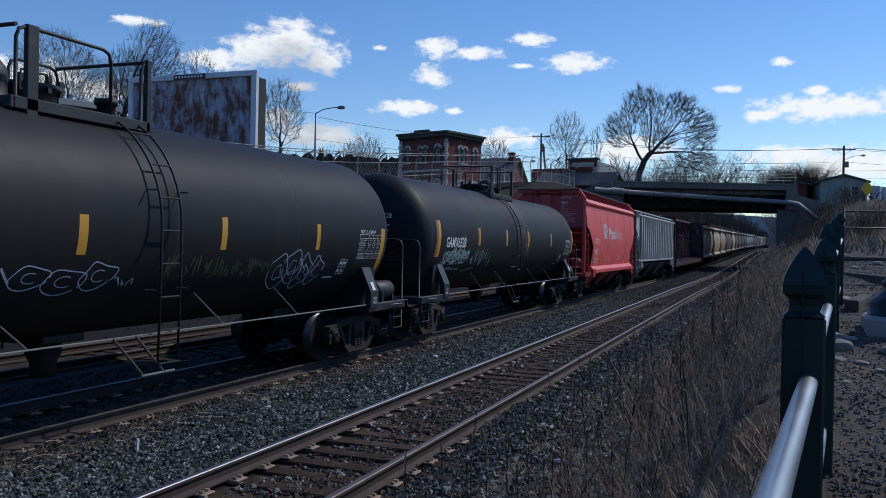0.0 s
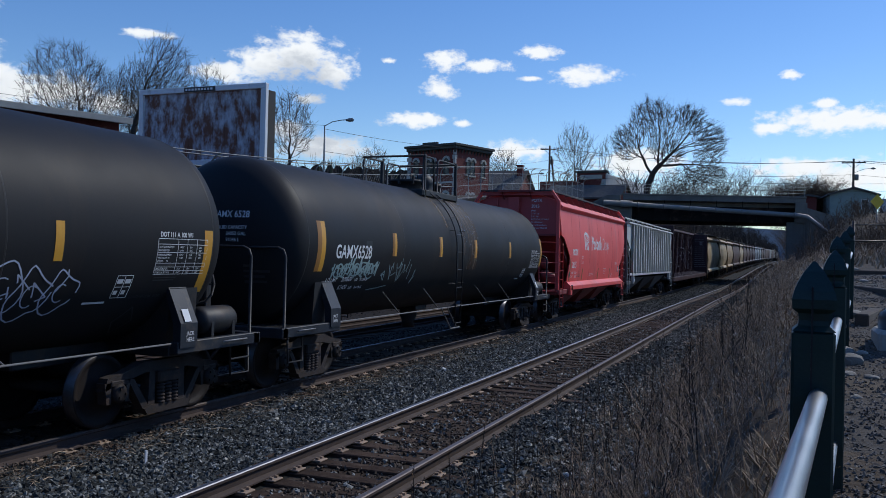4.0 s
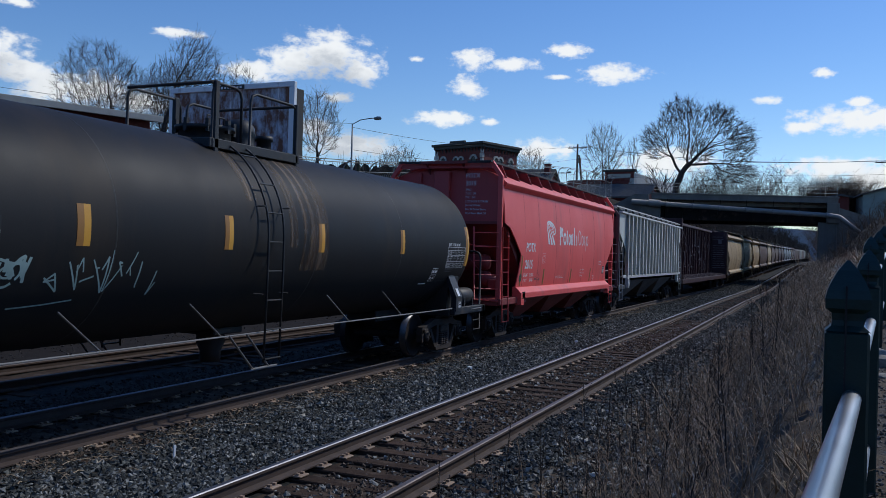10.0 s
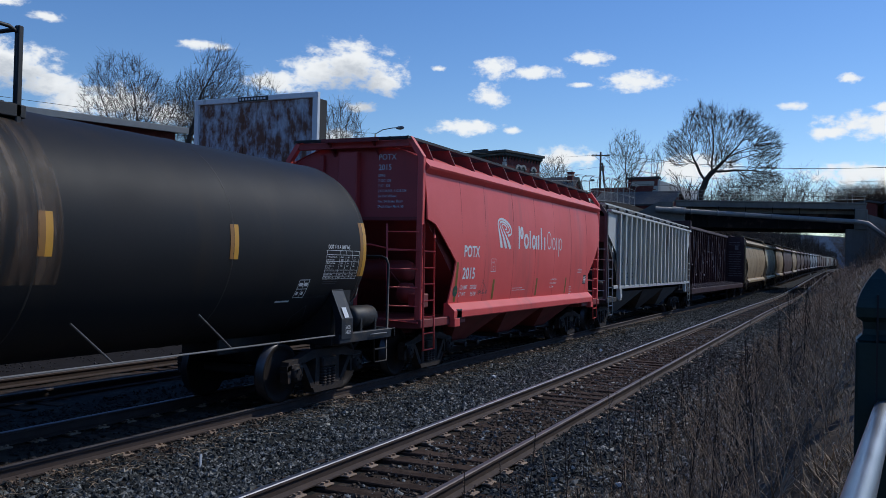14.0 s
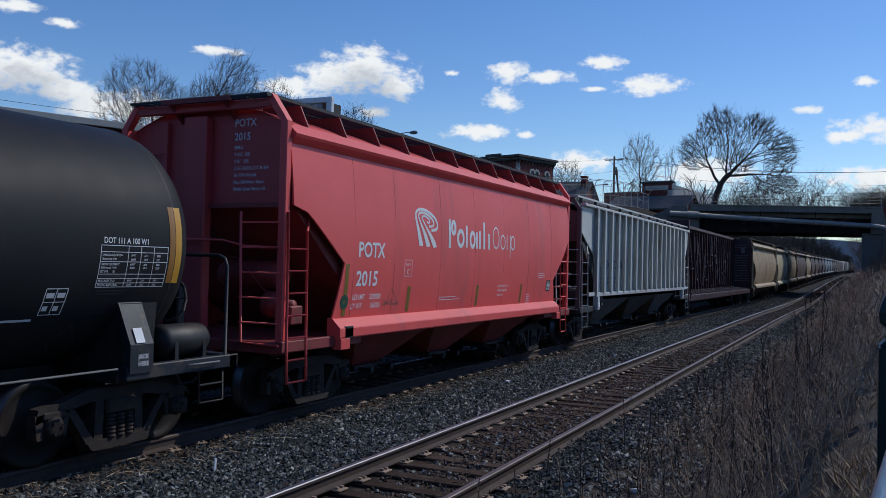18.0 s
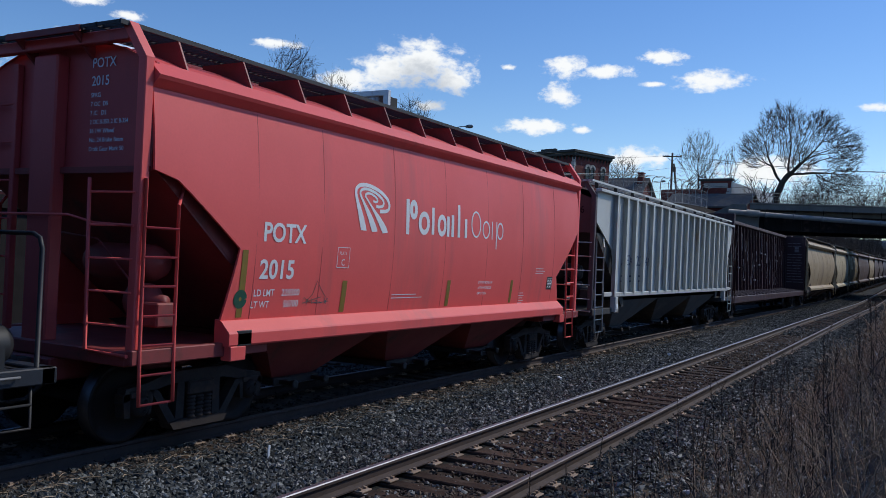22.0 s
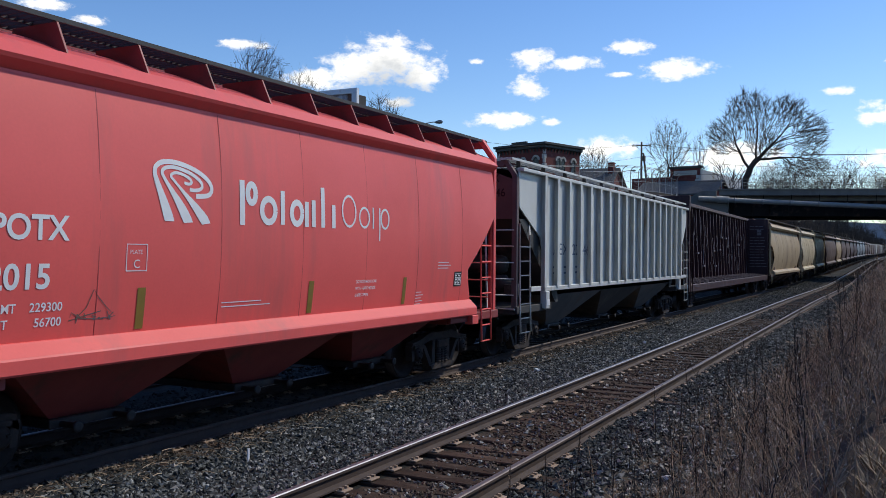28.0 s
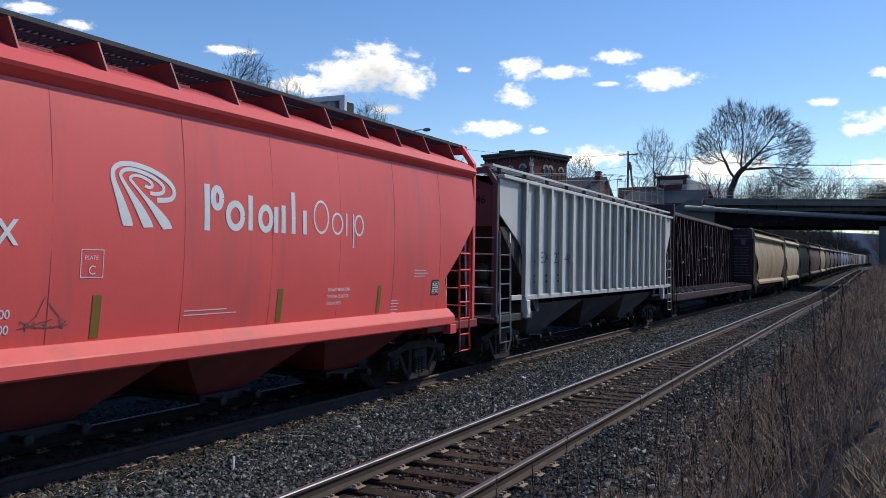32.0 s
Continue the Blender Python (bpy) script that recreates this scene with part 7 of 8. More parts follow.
bare_tree(-49.3, 56.2, 5.5, 23, "slender leafless tree behind the brick house", (((0.2, 0.2, 7.8), (2.2, 2.2, 4.0)),), (0, 0, 2.0), 0.2, 0.25, 1800, 2)
bare_tree(-42.4, 45.4, 5.0, 22, "leaning leafless tree beside the billboard", (((2.4, 2.0, 9.2), (1.9, 1.9, 2.8)), ((1.0, 0.6, 7.4), (1.4, 1.4, 2.6))), (0.7, 0.6, 3.6), 0.24, 0.2, 2600, 2)
bare_tree(-37.2, 59.3, 6.0, 24, "small leafless tree beyond the billboard", (((0, 0, 6.4), (1.9, 1.9, 2.7)),), (0, 0, 2.6), 0.13, 0.22, 1100, 2)
bare_tree(-49.0, 64.0, 6.0, 27, "slender leafless tree behind the billboard", (((0, 0, 9.6), (2.6, 2.6, 3.4)),), (0, 0, 4.0), 0.15, 0.3, 800, 2)
bare_tree(-55.0, 110.0, 7.0, 25, "leafless tree beyond the brick building", (((0, 0, 7.2), (3.2, 3, 3.4)),), (0, 0, 2.6), 0.18, 0.36, 700, 2)
bare_tree(-44.0, 112.0, 7.0, 26, "leafless tree beyond the brick building", (((0, 0, 6.0), (2.8, 2.6, 3.0)),), (0, 0, 2.2), 0.16, 0.36, 600, 2)


def brush(name, label, spots, seed, mt, stems, h):
    """Clumps of bare stems with side twigs, joined."""
    rng = random.Random(seed)
    m = Mesh()
    for x, y, z, r in spots:
        for _ in range(stems):
            a, q = rng.uniform(0, 6.283), r * math.sqrt(rng.random())
            b = Vector((x + q * math.cos(a), y + q * math.sin(a), z - 0.2))
            d = Vector((rng.uniform(-0.5, 0.5), rng.uniform(-0.5, 0.5), 1)).normalized()
            ln = h * rng.uniform(0.5, 1.1)
            p = [b, b + d * ln * 0.5, b + (d + Vector((rng.uniform(-0.3, 0.3), rng.uniform(-0.3, 0.3), 0))) * ln]
            m.tube(p, [0.035, 0.022, 0.008], 3, False, False)
            for _ in range(6):
                t = rng.uniform(0.25, 1)
                s = p[0].lerp(p[2], t)
                e = s + Vector((rng.uniform(-1, 1), rng.uniform(-1, 1), rng.uniform(0.1, 1))) * ln * 0.28
                m.tube([s, e], [0.014, 0.005], 3, False, False)
    return solid(name, m, mt, label, "brush", kind="stuff")


brush("brush", "bare scrub growing behind the bridge railing", [(-14 + 1.9 * k + 0.5 * math.sin(k * 3), 106 + 3 * math.cos(k * 2), 8.3, 1.5) for k in range(6)], 3, M_TWIG, 60, 5.2)
brush("brush", "bare brown thicket on the bank above the abutment", [(-0.2 + 1.0 * k, 113 + 2 * math.sin(k), 8.3, 1.3) for k in range(6)], 4, M_BUSH, 170, 4.4)
brush("brush", "bare scrub along the line past the bridge", [(-16.5 - 0.25 * k + bend(112 + 9 * k), 112 + 9 * k, 2.0, 3.5) for k in range(24)] +
      [(3.5 + bend(118 + 14 * k), 118 + 14 * k, 1.8, 3.0) for k in range(12)], 5, M_BUSH, 70, 9.5)
brush("brush", "bare brown brush on the slope beside the abutment", [(2.6 + 1.2 * (k % 5), 60 + 3.2 * k, ground_z(2.6 + 1.2 * (k % 5), 60 + 3.2 * k), 1.7) for k in range(10)]
      + [(0.2 + 0.5 * (k % 3), 55 + 3.5 * k, ground_z(0.2 + 0.5 * (k % 3), 55 + 3.5 * k), 1.2) for k in range(11)], 6, M_BUSH, 46, 1.7)


# distant woods and hill
def far_woods():
    rng = random.Random(9)
    m, c = Mesh(), Mesh()
    for k in range(520):
        a = radians(rng.uniform(-62, -9))
        d = rng.uniform(150, 260)
        x, y = d * math.sin(a), d * math.cos(a)
        z, h = 5 + (d - 150) * 0.05 + 8.0 * smooth01(-19, -24, math.degrees(a)) * smooth01(-40, -34, math.degrees(a)), rng.uniform(5, 8.5)
        for _ in range(18):
            e = Vector((x + rng.uniform(-2.4, 2.4), y + rng.uniform(-2, 2), z + h * rng.uniform(0.5, 0.95)))
            b = Vector((x, y, z + h * rng.uniform(0.0, 0.5)))
            m.tube([b, e], [0.06, 0.02], 3, False, False)
    for k in range(60):
        a = radians(rng.uniform(-34, -20) if k % 3 else rng.uniform(-60, -30))
        d = rng.uniform(130, 170)
        x, y, h = d * math.sin(a), d * math.cos(a), rng.uniform(7, 11)
        for j in range(7):
            r = 1.9 * (1 - j / 7.5)
            n = 9
            zz = 4 + 1.0 * smooth01(-19, -24, math.degrees(a)) * smooth01(-40, -34, math.degrees(a)) + h * (0.12 + 0.88 * j / 7)
            c.add([(x, y, zz + h * 0.22)] + [(x + r * rng.uniform(0.6, 1.15) * math.cos(6.283 * i / n), y + r * rng.uniform(0.6, 1.15) * math.sin(6.283 * i / n), zz + rng.uniform(-0.3, 0.3)) for i in range(n)],
                  [(0, 1 + i, 1 + (i + 1) % n) for i in range(n)])
    for dist, z0, seed in ((235, 13.5, 3), (175, 9.5, 8)):
        rows = [[(dist * math.sin(radians(a)), dist * math.cos(radians(a)), 0.0 if r == 0 else z0 + 10.0 * smooth01(-19, -24, a) * smooth01(-40, -34, a) + 2.2 * noise.noise((a * 0.5, seed, 0)) + 1.6 * noise.noise((a * 3.1, seed, 1)) + rng.uniform(-0.5, 0.5))
                 for a in [-64 + 0.25 * k for k in range(224)]] for r in (0, 1)]
        m.sheet(rows, False)
    for off, seed in ((-19.0, 2), (-25.0, 6)):      # wooded bank along the line beyond the bridge
        ys = [104 + 2.0 * k for k in range(230)]
        tall = [(15.0 if off < -20 else 13.0) + 1.5 * smooth01(150, 260, y) - 4.0 * smooth01(300, 430, y) - 3.5 * smooth01(430, 520, y) for y in ys]
        side = [off + bend(y) + 9.5 * smooth01(150, 420, y) for y in ys]
        m.sheet([[(sx + (1.5 * noise.noise((y * 0.1, seed, 4)) if r else 0), y, 0.0 if r == 0 else 0.66 * h + 2.2 * noise.noise((y * 0.11, seed, 0)) + 1.0 * noise.noise((y * 0.5, seed, 1)))
                  for y, h, sx in zip(ys, tall, side)] for r in (0, 1)], False)
        for y, h, sx in zip(ys, tall, side):
            for q in range(2):
                x0, y0, hh = sx + rng.uniform(-2.5, 2.5), y + rng.uniform(-1, 1), h * rng.uniform(0.72, 1.08)
                m.tube([(x0, y0, 0), (x0 + rng.uniform(-0.4, 0.4), y0, hh * 0.6), (x0 + rng.uniform(-0.8, 0.8), y0, hh)], [0.16, 0.10, 0.02], 4, False, False)
                for _ in range(20):
                    z1 = hh * rng.uniform(0.3, 0.95)
                    e = Vector((x0 + rng.uniform(-1.9, 1.9), y0 + rng.uniform(-1.2, 1.2), min(z1 + rng.uniform(0.6, 2.6), hh * 1.04)))
                    m.tube([(x0, y0, z1), e], [0.055, 0.02], 3, False, False)
    back = [90 + 1.5 * k for k in range(121)]      # unseen ragged wall, added behind the viewpoint to cut low skylight
    m.sheet([[(78 * math.sin(radians(a)), 78 * math.cos(radians(a)), -1.0 if r == 0 else 19 + 3.0 * noise.noise((a * 0.15, 2, 0)) + 2.0 * noise.noise((a * 0.9, 2, 1))) for a in back] for r in (0, 1)], False)
    solid("distant_woods", m, M_WOODS, "leafless woods on the rise behind the town, plus an unseen skylight screen behind the viewpoint", "woods", kind="stuff")
    solid("distant_conifers", c, M_CONIFER, "dark conifers among the far woods", "woods", kind="stuff")
    h = Mesh()
    for dist, z0, amp, seed in ((2600, 96, 14, 1), (1500, 34, 12, 7), (460, 9.0, 2.0, 3)):
        rows = []
        for r in (0.0, 1.0):
            rows.append([(dist * math.sin(radians(a)), dist * math.cos(radians(a)), -10 if r == 0 else z0 + amp * noise.noise((a * 0.12 + seed, seed, 0)) + amp * 0.25 * noise.noise((a * 0.8, seed, 2)))
                         for a in [-80 + 1.0 * k for k in range(171)]])
        h.sheet(rows, False)
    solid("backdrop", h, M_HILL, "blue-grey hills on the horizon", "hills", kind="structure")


far_woods()


# ---------------------------------------------------------------- poles, lamps and wires
def street_lamp(x, y, z, top, arm, label):
    t = thing("street_lamp", label, "street lamp", "street lamps", at=pose(x, y, z))
    h = top - z
    part("pole", Mesh().tube([(0, 0, -0.3), (0, 0, h * 0.5), (0, 0, h - 0.35)], [0.09, 0.075, 0.06], 8), M_LAMPGREY, t)
    part("arm", Mesh().tube([(0, 0, h - 0.4), (arm * 0.35, 0, h - 0.1), (arm * 0.8, 0, h), (arm, 0, h)], 0.035, 6), M_LAMPGREY, t)
    part("lamp_head", Mesh().lathe([(0.0, arm - 0.1), (0.09, arm - 0.02), (0.15, arm + 0.25), (0.13, arm + 0.5), (0.0, arm + 0.62)], (0, 0, h - 0.02), "x", 12), M_LAMPGREY, t)


street_lamp(-32.7, 57.0, 5.8, 12.35, 1.9, "grey street lamp with a curved arm on the street")
street_lamp(-34.4, 118.0, 8.0, 14.3, 2.0, "small street lamp beyond the gabled house")


def utility_pole(x, y, z, top, lamp, label):
    t = thing("utility_pole", label, "utility pole", "utility poles", at=pose(x, y, z))
    h = top - z
    part("pole", Mesh().tube([(0, 0, -0.5), (0, 0, h)], [0.17, 0.12], 10), M_POLE, t)
    part("crossarm", Mesh().box(-1.3, 1.3, -0.06, 0.06, h - 0.55, h - 0.42, 0.01), M_POLE, t)
    for k in (-1.15, -0.6, 0.6, 1.15):
        part("insulator", Mesh().lathe([(0.03, h - 0.42), (0.06, h - 0.36), (0.05, h - 0.28), (0.0, h - 0.25)], (k, 0, 0), "z", 8), M_TRIM, t)
    part("brace", Mesh().tube([(-0.8, 0, h - 0.5), (0, 0, h - 1.2), (0.8, 0, h - 0.5)], 0.025, 5), M_POLE, t)
    part("transformer", Mesh().lathe([(0.0, h - 2.6), (0.22, h - 2.58), (0.22, h - 1.9), (0.0, h - 1.85)], (0.35, 0, 0), "z", 12), M_LAMPGREY, t)
    if lamp:
        part("lamp_arm", Mesh().tube([(0, 0, h - 1.7), (lamp * 0.6, 0, h - 1.25), (lamp, 0, h - 1.2)], 0.03, 6), M_LAMPGREY, t)
        part("lamp_head", Mesh().lathe([(0.0, lamp - 0.05), (0.1, lamp), (0.14, lamp + 0.25), (0.0, lamp + 0.5)], (0, 0, h - 1.2), "x", 10), M_LAMPGREY, t)
    return t


utility_pole(-30.0, 114.1, 8.5, 17.7, 0, "wooden utility pole with a crossarm by the street")
utility_pole(7.7, 112.0, 7.5, 14.9, 1.9, "wooden utility pole with a lamp on the bank")
part_pole = solid("leaning_pole", Mesh().tube([(-28.7, 113.6, 8.5), (-29.7, 113.9, 16.2)], 0.13, 8), M_POLE, "wooden prop pole leaning on the utility pole", "utility pole", "utility poles")


def wire(a, b, sag, r=0.02):
    a, b = Vector(a), Vector(b)
    pts = []
    for k in range(13):
        t = k / 12
        p = a.lerp(b, t)
        p.z -= sag * 4 * t * (1 - t)
        pts.append(p)
    solid("overhead_wire", Mesh().tube(pts, r, 4, True, False), M_WIRE, "thin dark overhead wire between poles", "wire", "overhead wires")


for dx, dz in ((-1.15, -0.28), (0.6, -0.28), (1.15, -0.28), (0, -1.9)):
    wire((-30.0 + dx, 114.1, 17.7 + dz), (7.7 + dx, 112.0, 14.9 + dz), 1.0, 0.022)
    wire((7.7 + dx, 112.0, 14.9 + dz), (38 + dx, 108.0, 14.0 + dz), 0.8, 0.022)
for dz in (-0.28, -2.0):
    wire((-30.0, 114.1, 17.7 + dz), (-32.7, 57.0, 12.0 + dz), 0.9, 0.018)
wire((-32.7, 57, 12.0), (-52, 32, 12.4), 0.5, 0.018)
# wires that cross in front of the railing
for z in (10.6, 11.4):
    wire((-22, 99, z + 0.4), (14, 103, z - 0.3), 0.3, 0.02)


# ---------------------------------------------------------------- green post-and-pipe fence beside the camera
# x, y, top of each post: they climb with the slope
FENCE = ((-0.115, -0.4, 2.26), (0.079, 2.2, 2.267), (0.228, 4.19, 2.326), (0.356, 6.38, 2.455), (0.538, 8.58, 2.571), (0.724, 10.77, 2.71))


def fence():
    f = thing("post_fence", "dark green square posts joined by a galvanised pipe rail", "fence")
    for x, y, top in FENCE:
        g = ground_z(x, y)
        w = 0.0475
        m = Mesh().box(x - w, x + w, y - w, y + w, g - 0.25, top - 0.165, 0.006)

        def ring(s, z):
            return [(x - s, y - s, z), (x + s, y - s, z), (x + s, y + s, z), (x - s, y + s, z)]
        prof = [(w, top - 0.165), (w * 0.72, top - 0.152), (w * 0.68, top - 0.140), (w * 0.72, top - 0.123), (w * 1.0, top - 0.112), (w * 1.02, top - 0.090), (w * 0.92, top - 0.070), (w * 0.75, top - 0.050), (w * 0.46, top - 0.024), (0.003, top)]
        rows = [r + r[:1] for r in (ring(s, z) for s, z in prof)]
        m.sheet(rows, False)
        p = part("post", m, M_GREEN, f, "green painted post with a carved pointed cap")
        part("crack", Mesh().box(x - 0.006, x - 0.002, y - w - 0.002, y - w + 0.01, top - 0.5, top - 0.06), M_BLACKPLATE, p)
    for (xa, ya, za), (xb, yb, zb) in zip(FENCE, FENCE[1:]):
        za, zb = za - 0.318, zb - 0.318
        part("pipe_rail", Mesh().tube([(xa + 0.012, ya + 0.04, za), (xb + 0.012, yb - 0.04, zb)], 0.0215, 48), M_PIPE, f, "bright galvanised pipe")
        if ya > 0:
            part("pipe_rail", Mesh().tube([(xa, ya + 0.04, za - 0.55), (xb, yb - 0.04, zb - 0.55)], 0.024, 12), M_PIPE, f)


fence()


def lot_things():
    lp = thing("lamp_post", "black cast-iron lamp post foot on a concrete base", "lamp post", at=pose(1.15, 8.75, 1.45))
    part("base", Mesh().box(-0.34, 0.34, -0.34, 0.34, -0.5, 0.23, 0.03), M_CONCLIGHT, lp)
    part("foot", Mesh().lathe([(r * 0.85, h * 0.85) for r, h in [(0.37, 0.27), (0.37, 0.40), (0.35, 0.45), (0.30, 0.48), (0.21, 0.56), (0.235, 0.60), (0.235, 0.64), (0.17, 0.68), (0.155, 0.98), (0.165, 1.0), (0.165, 1.05), (0.12, 1.10), (0.115, 2.6), (0.08, 5.4)]], (0, 0, 0), "z", 16), M_IRON, lp)
    part("lantern", Mesh().lathe([(0.08, 4.6), (0.2, 4.7), (0.24, 5.1), (0.1, 5.3), (0.0, 5.4)], (0, 0, 0), "z", 12), M_IRON, lp)
    # square kerb frame and timbers
    for x, y, rz, ln in ((0.95, 10.9, 80, 1.6), (1.35, 15.5, 100, 5.0), (2.6, 21.0, 15, 3.0)):
        t = solid("landscape_timber", Mesh().box(-ln / 2, ln / 2, -0.07, 0.07, -0.08, 0.07, 0.015), M_POLE, "weathered timber edging on the gravel", "timber", "timbers")
        t.matrix_world = pose(x, y, ground_z(x, y), 0, 0, rz)
    # iron rail fence farther up the slope
    f = thing("rail_fence", "dark two-rail fence across the slope", "fence")
    xs = [1.95 + 2.4 * k for k in range(8)]
    for x in xs:
        z = ground_z(x, 28 - 0.1 * x)
        part("post", Mesh().tube([(x, 28 - 0.1 * x, z - 0.2), (x, 28 - 0.1 * x, z + 1.2)], 0.04, 8), M_IRON, f)
    for h in (0.62, 1.10):
        part("rail", Mesh().tube([(x, 28 - 0.1 * x, ground_z(x, 28 - 0.1 * x) + h) for x in xs], 0.022, 8), M_IRON, f)
    s = thing("warning_sign", "yellow diamond warning sign on a thin post", "sign", at=pose(6.85, 74.7, 5.05, 0, 0, 30))
    part("post", Mesh().tube([(0, 0, -1.5), (0, 0, 2.6)], 0.04, 6), M_LAMPGREY, s)
    part("panel", Mesh().prism([(0, 1.62), (0.60, 2.22), (0, 2.82), (-0.60, 2.22)], "y", -0.05, -0.03), M_SIGNYEL, s)
    rng = random.Random(14)
    for k in range(46):
        x, y = (rng.uniform(0.35, 1.9), rng.uniform(5.2, 9.5)) if k < 30 else (rng.uniform(0.5, 4.5), rng.uniform(9, 24))
        r = rng.uniform(0.03, 0.13) if k < 30 else rng.uniform(0.04, 0.16)
        rock(x, y, r, rng)


def rock(x, y, r, rng):
    bm = bmesh.new()
    bmesh.ops.create_icosphere(bm, subdivisions=2, radius=r)
    o = Vector((rng.uniform(0, 50), rng.uniform(0, 50), 0))
    fl = rng.uniform(0.4, 0.8)
    for v in bm.verts:
        v.co *= 1 + 0.35 * noise.noise(v.co / r * 0.9 + o)
        v.co.z *= fl
        v.co.x *= 1.3
    me = bpy.data.meshes.new("rock")
    bm.to_mesh(me)
    bm.free()
    me.materials.append(M_ROCK)
    ob = tagged(new("rock", me), "pale rounded field stone lying on the gravel", "rock", "stones beside the fence")
    ob.matrix_world = pose(x, y, ground_z(x, y) + r * fl * 0.35, 0, 0, rng.uniform(0, 360))


lot_things()


# ---------------------------------------------------------------- ballast stones, litter and dead weeds (uncountable)
def scatter_stones(name, boxes, label, seed, mt, size):
    """boxes: (x0, x1, y0, y1, count). Crushed stones as small faceted lumps, in one mesh."""
    rs = np.random.RandomState(seed)
    octa = np.array([(1, 0, 0), (-1, 0, 0), (0, 1, 0), (0, -1, 0), (0, 0, 1), (0, 0, -1)], float)
    tri = np.array([(0, 2, 4), (2, 1, 4), (1, 3, 4), (3, 0, 4), (2, 0, 5), (1, 2, 5), (3, 1, 5), (0, 3, 5)])
    vs, fs, n = [], [], 0
    for x0, x1, y0, y1, cnt, zoff in boxes:
        # denser close to the camera
        u = rs.rand(cnt)
        y = y0 + (y1 - y0) * u ** 1.8
        x = rs.uniform(x0, x1, cnt)
        z = np.array([ground_z(a, b) for a, b in zip(x, y)]) + zoff
        r = size * rs.uniform(0.55, 1.25, cnt)
        ax = rs.uniform(0.6, 1.3, (cnt, 3))
        ang = rs.uniform(0, 6.283, cnt)
        jit = rs.uniform(-0.35, 0.35, (cnt, 6, 3))
        p = (octa[None] + jit) * (r[:, None] * ax)[:, None, :]
        tl = rs.uniform(-0.8, 0.8, cnt)
        py, pz = p[..., 1] * np.cos(tl)[:, None] - p[..., 2] * np.sin(tl)[:, None], p[..., 1] * np.sin(tl)[:, None] + p[..., 2] * np.cos(tl)[:, None]
        px = p[..., 0] * np.cos(ang)[:, None] - py * np.sin(ang)[:, None]
        py2 = p[..., 0] * np.sin(ang)[:, None] + py * np.cos(ang)[:, None]
        q = np.stack([px + x[:, None], py2 + y[:, None], pz * 0.8 + z[:, None] + 0.2 * r[:, None]], -1)
        vs.append(q.reshape(-1, 3))
        fs.append((tri[None] + (np.arange(cnt) * 6)[:, None, None] + n).reshape(-1, 3))
        n += cnt * 6
    me = bpy.data.meshes.new(name)
    V, F = np.concatenate(vs), np.concatenate(fs)
    me.vertices.add(len(V))
    me.vertices.foreach_set("co", V.ravel())
    me.loops.add(F.size)
    me.loops.foreach_set("vertex_index", F.ravel())
    me.polygons.add(len(F))
    me.polygons.foreach_set("loop_start", np.arange(len(F)) * 3)
    me.polygons.foreach_set("loop_total", np.full(len(F), 3))
    me.update(calc_edges=True)
    me.shade_flat()
    me.materials.append(mt)
    return tagged(new(name, me), label, "stones", kind="stuff")


scatter_stones("ballast_stones", ((-7.55, -5.55, 2.5, 45, 46000, -0.004), (-5.6, -5.15, 2.5, 40, 7000, 0.0), (-3.55, -3.1, 2.5, 40, 6000, 0.0), (-3.15, -1.5, 2.0, 40, 19000, 0.0),
                                  (-8.0, -7.5, 3, 40, 2500, -0.005)),
               "grey crushed stone ballast between and beside the tracks", 4, M_STONE, 0.036)
scatter_stones("ballast_stones", ((-7.55, -5.5, 40, 105, 6000, 0.0), (-3.2, -2.2, 36, 90, 2500, 0.0), (-5.0, -3.65, 36, 90, 1500, 0.0)), "grey crushed stone ballast farther along the tracks", 6, M_STONE, 0.055)
scatter_stones("bright_ballast_stones", ((-7.5, -5.5, 2.5, 45, 9000, 0.008), (-3.3, -1.5, 2.0, 40, 5000, 0.008), (-4.9, -3.8, 2.5, 40, 1500, 0.01)), "paler broken stones among the grey ballast", 16, M_STONELIGHT, 0.030)
scatter_stones("dirty_stones", ((-4.88, -3.82, 2.5, 60, 12000, 0.004), (-8.0, -7.35, 3, 45, 5000, 0.004)), "rust-stained stones between the rails", 26, M_STONEBROWN, 0.030)
# the dark stone colour carries the shade under and behind the cars
scatter_stones("oily_stones", ((-11.2, -9.4, 5, 50, 9000, 0.0), (-9.3, -8.0, 3, 45, 3000, 0.002), (-20.0, -13.4, 8, 60, 9000, 0.0)), "stones under and beyond the train, coloured dark for its shade", 27, M_STONEDARK, 0.034)
scatter_stones("lot_gravel", ((0.25, 3.2, 3.5, 22, 26000, 0.0),), "loose gravel on the lot behind the fence", 5, M_LOTSTONE, 0.013)


def blades(m, rng, x, y, z, h, n, spread, w):
    for _ in range(n):
        a = rng.uniform(0, 6.283)
        b = Vector((x + rng.uniform(-0.05, 0.05), y + rng.uniform(-0.05, 0.05), z - 0.02))
        e = b + Vector((math.cos(a) * spread * h, math.sin(a) * spread * h, h * rng.uniform(0.6, 1.1)))
        s = Vector((-math.sin(a), math.cos(a), 0)) * w
        mid = b.lerp(e, 0.55) + Vector((0, 0, h * 0.12))
        m.add([b - s, b + s, mid + s * 0.7, mid - s * 0.7, e], [(0, 1, 2, 3), (3, 2, 4)])


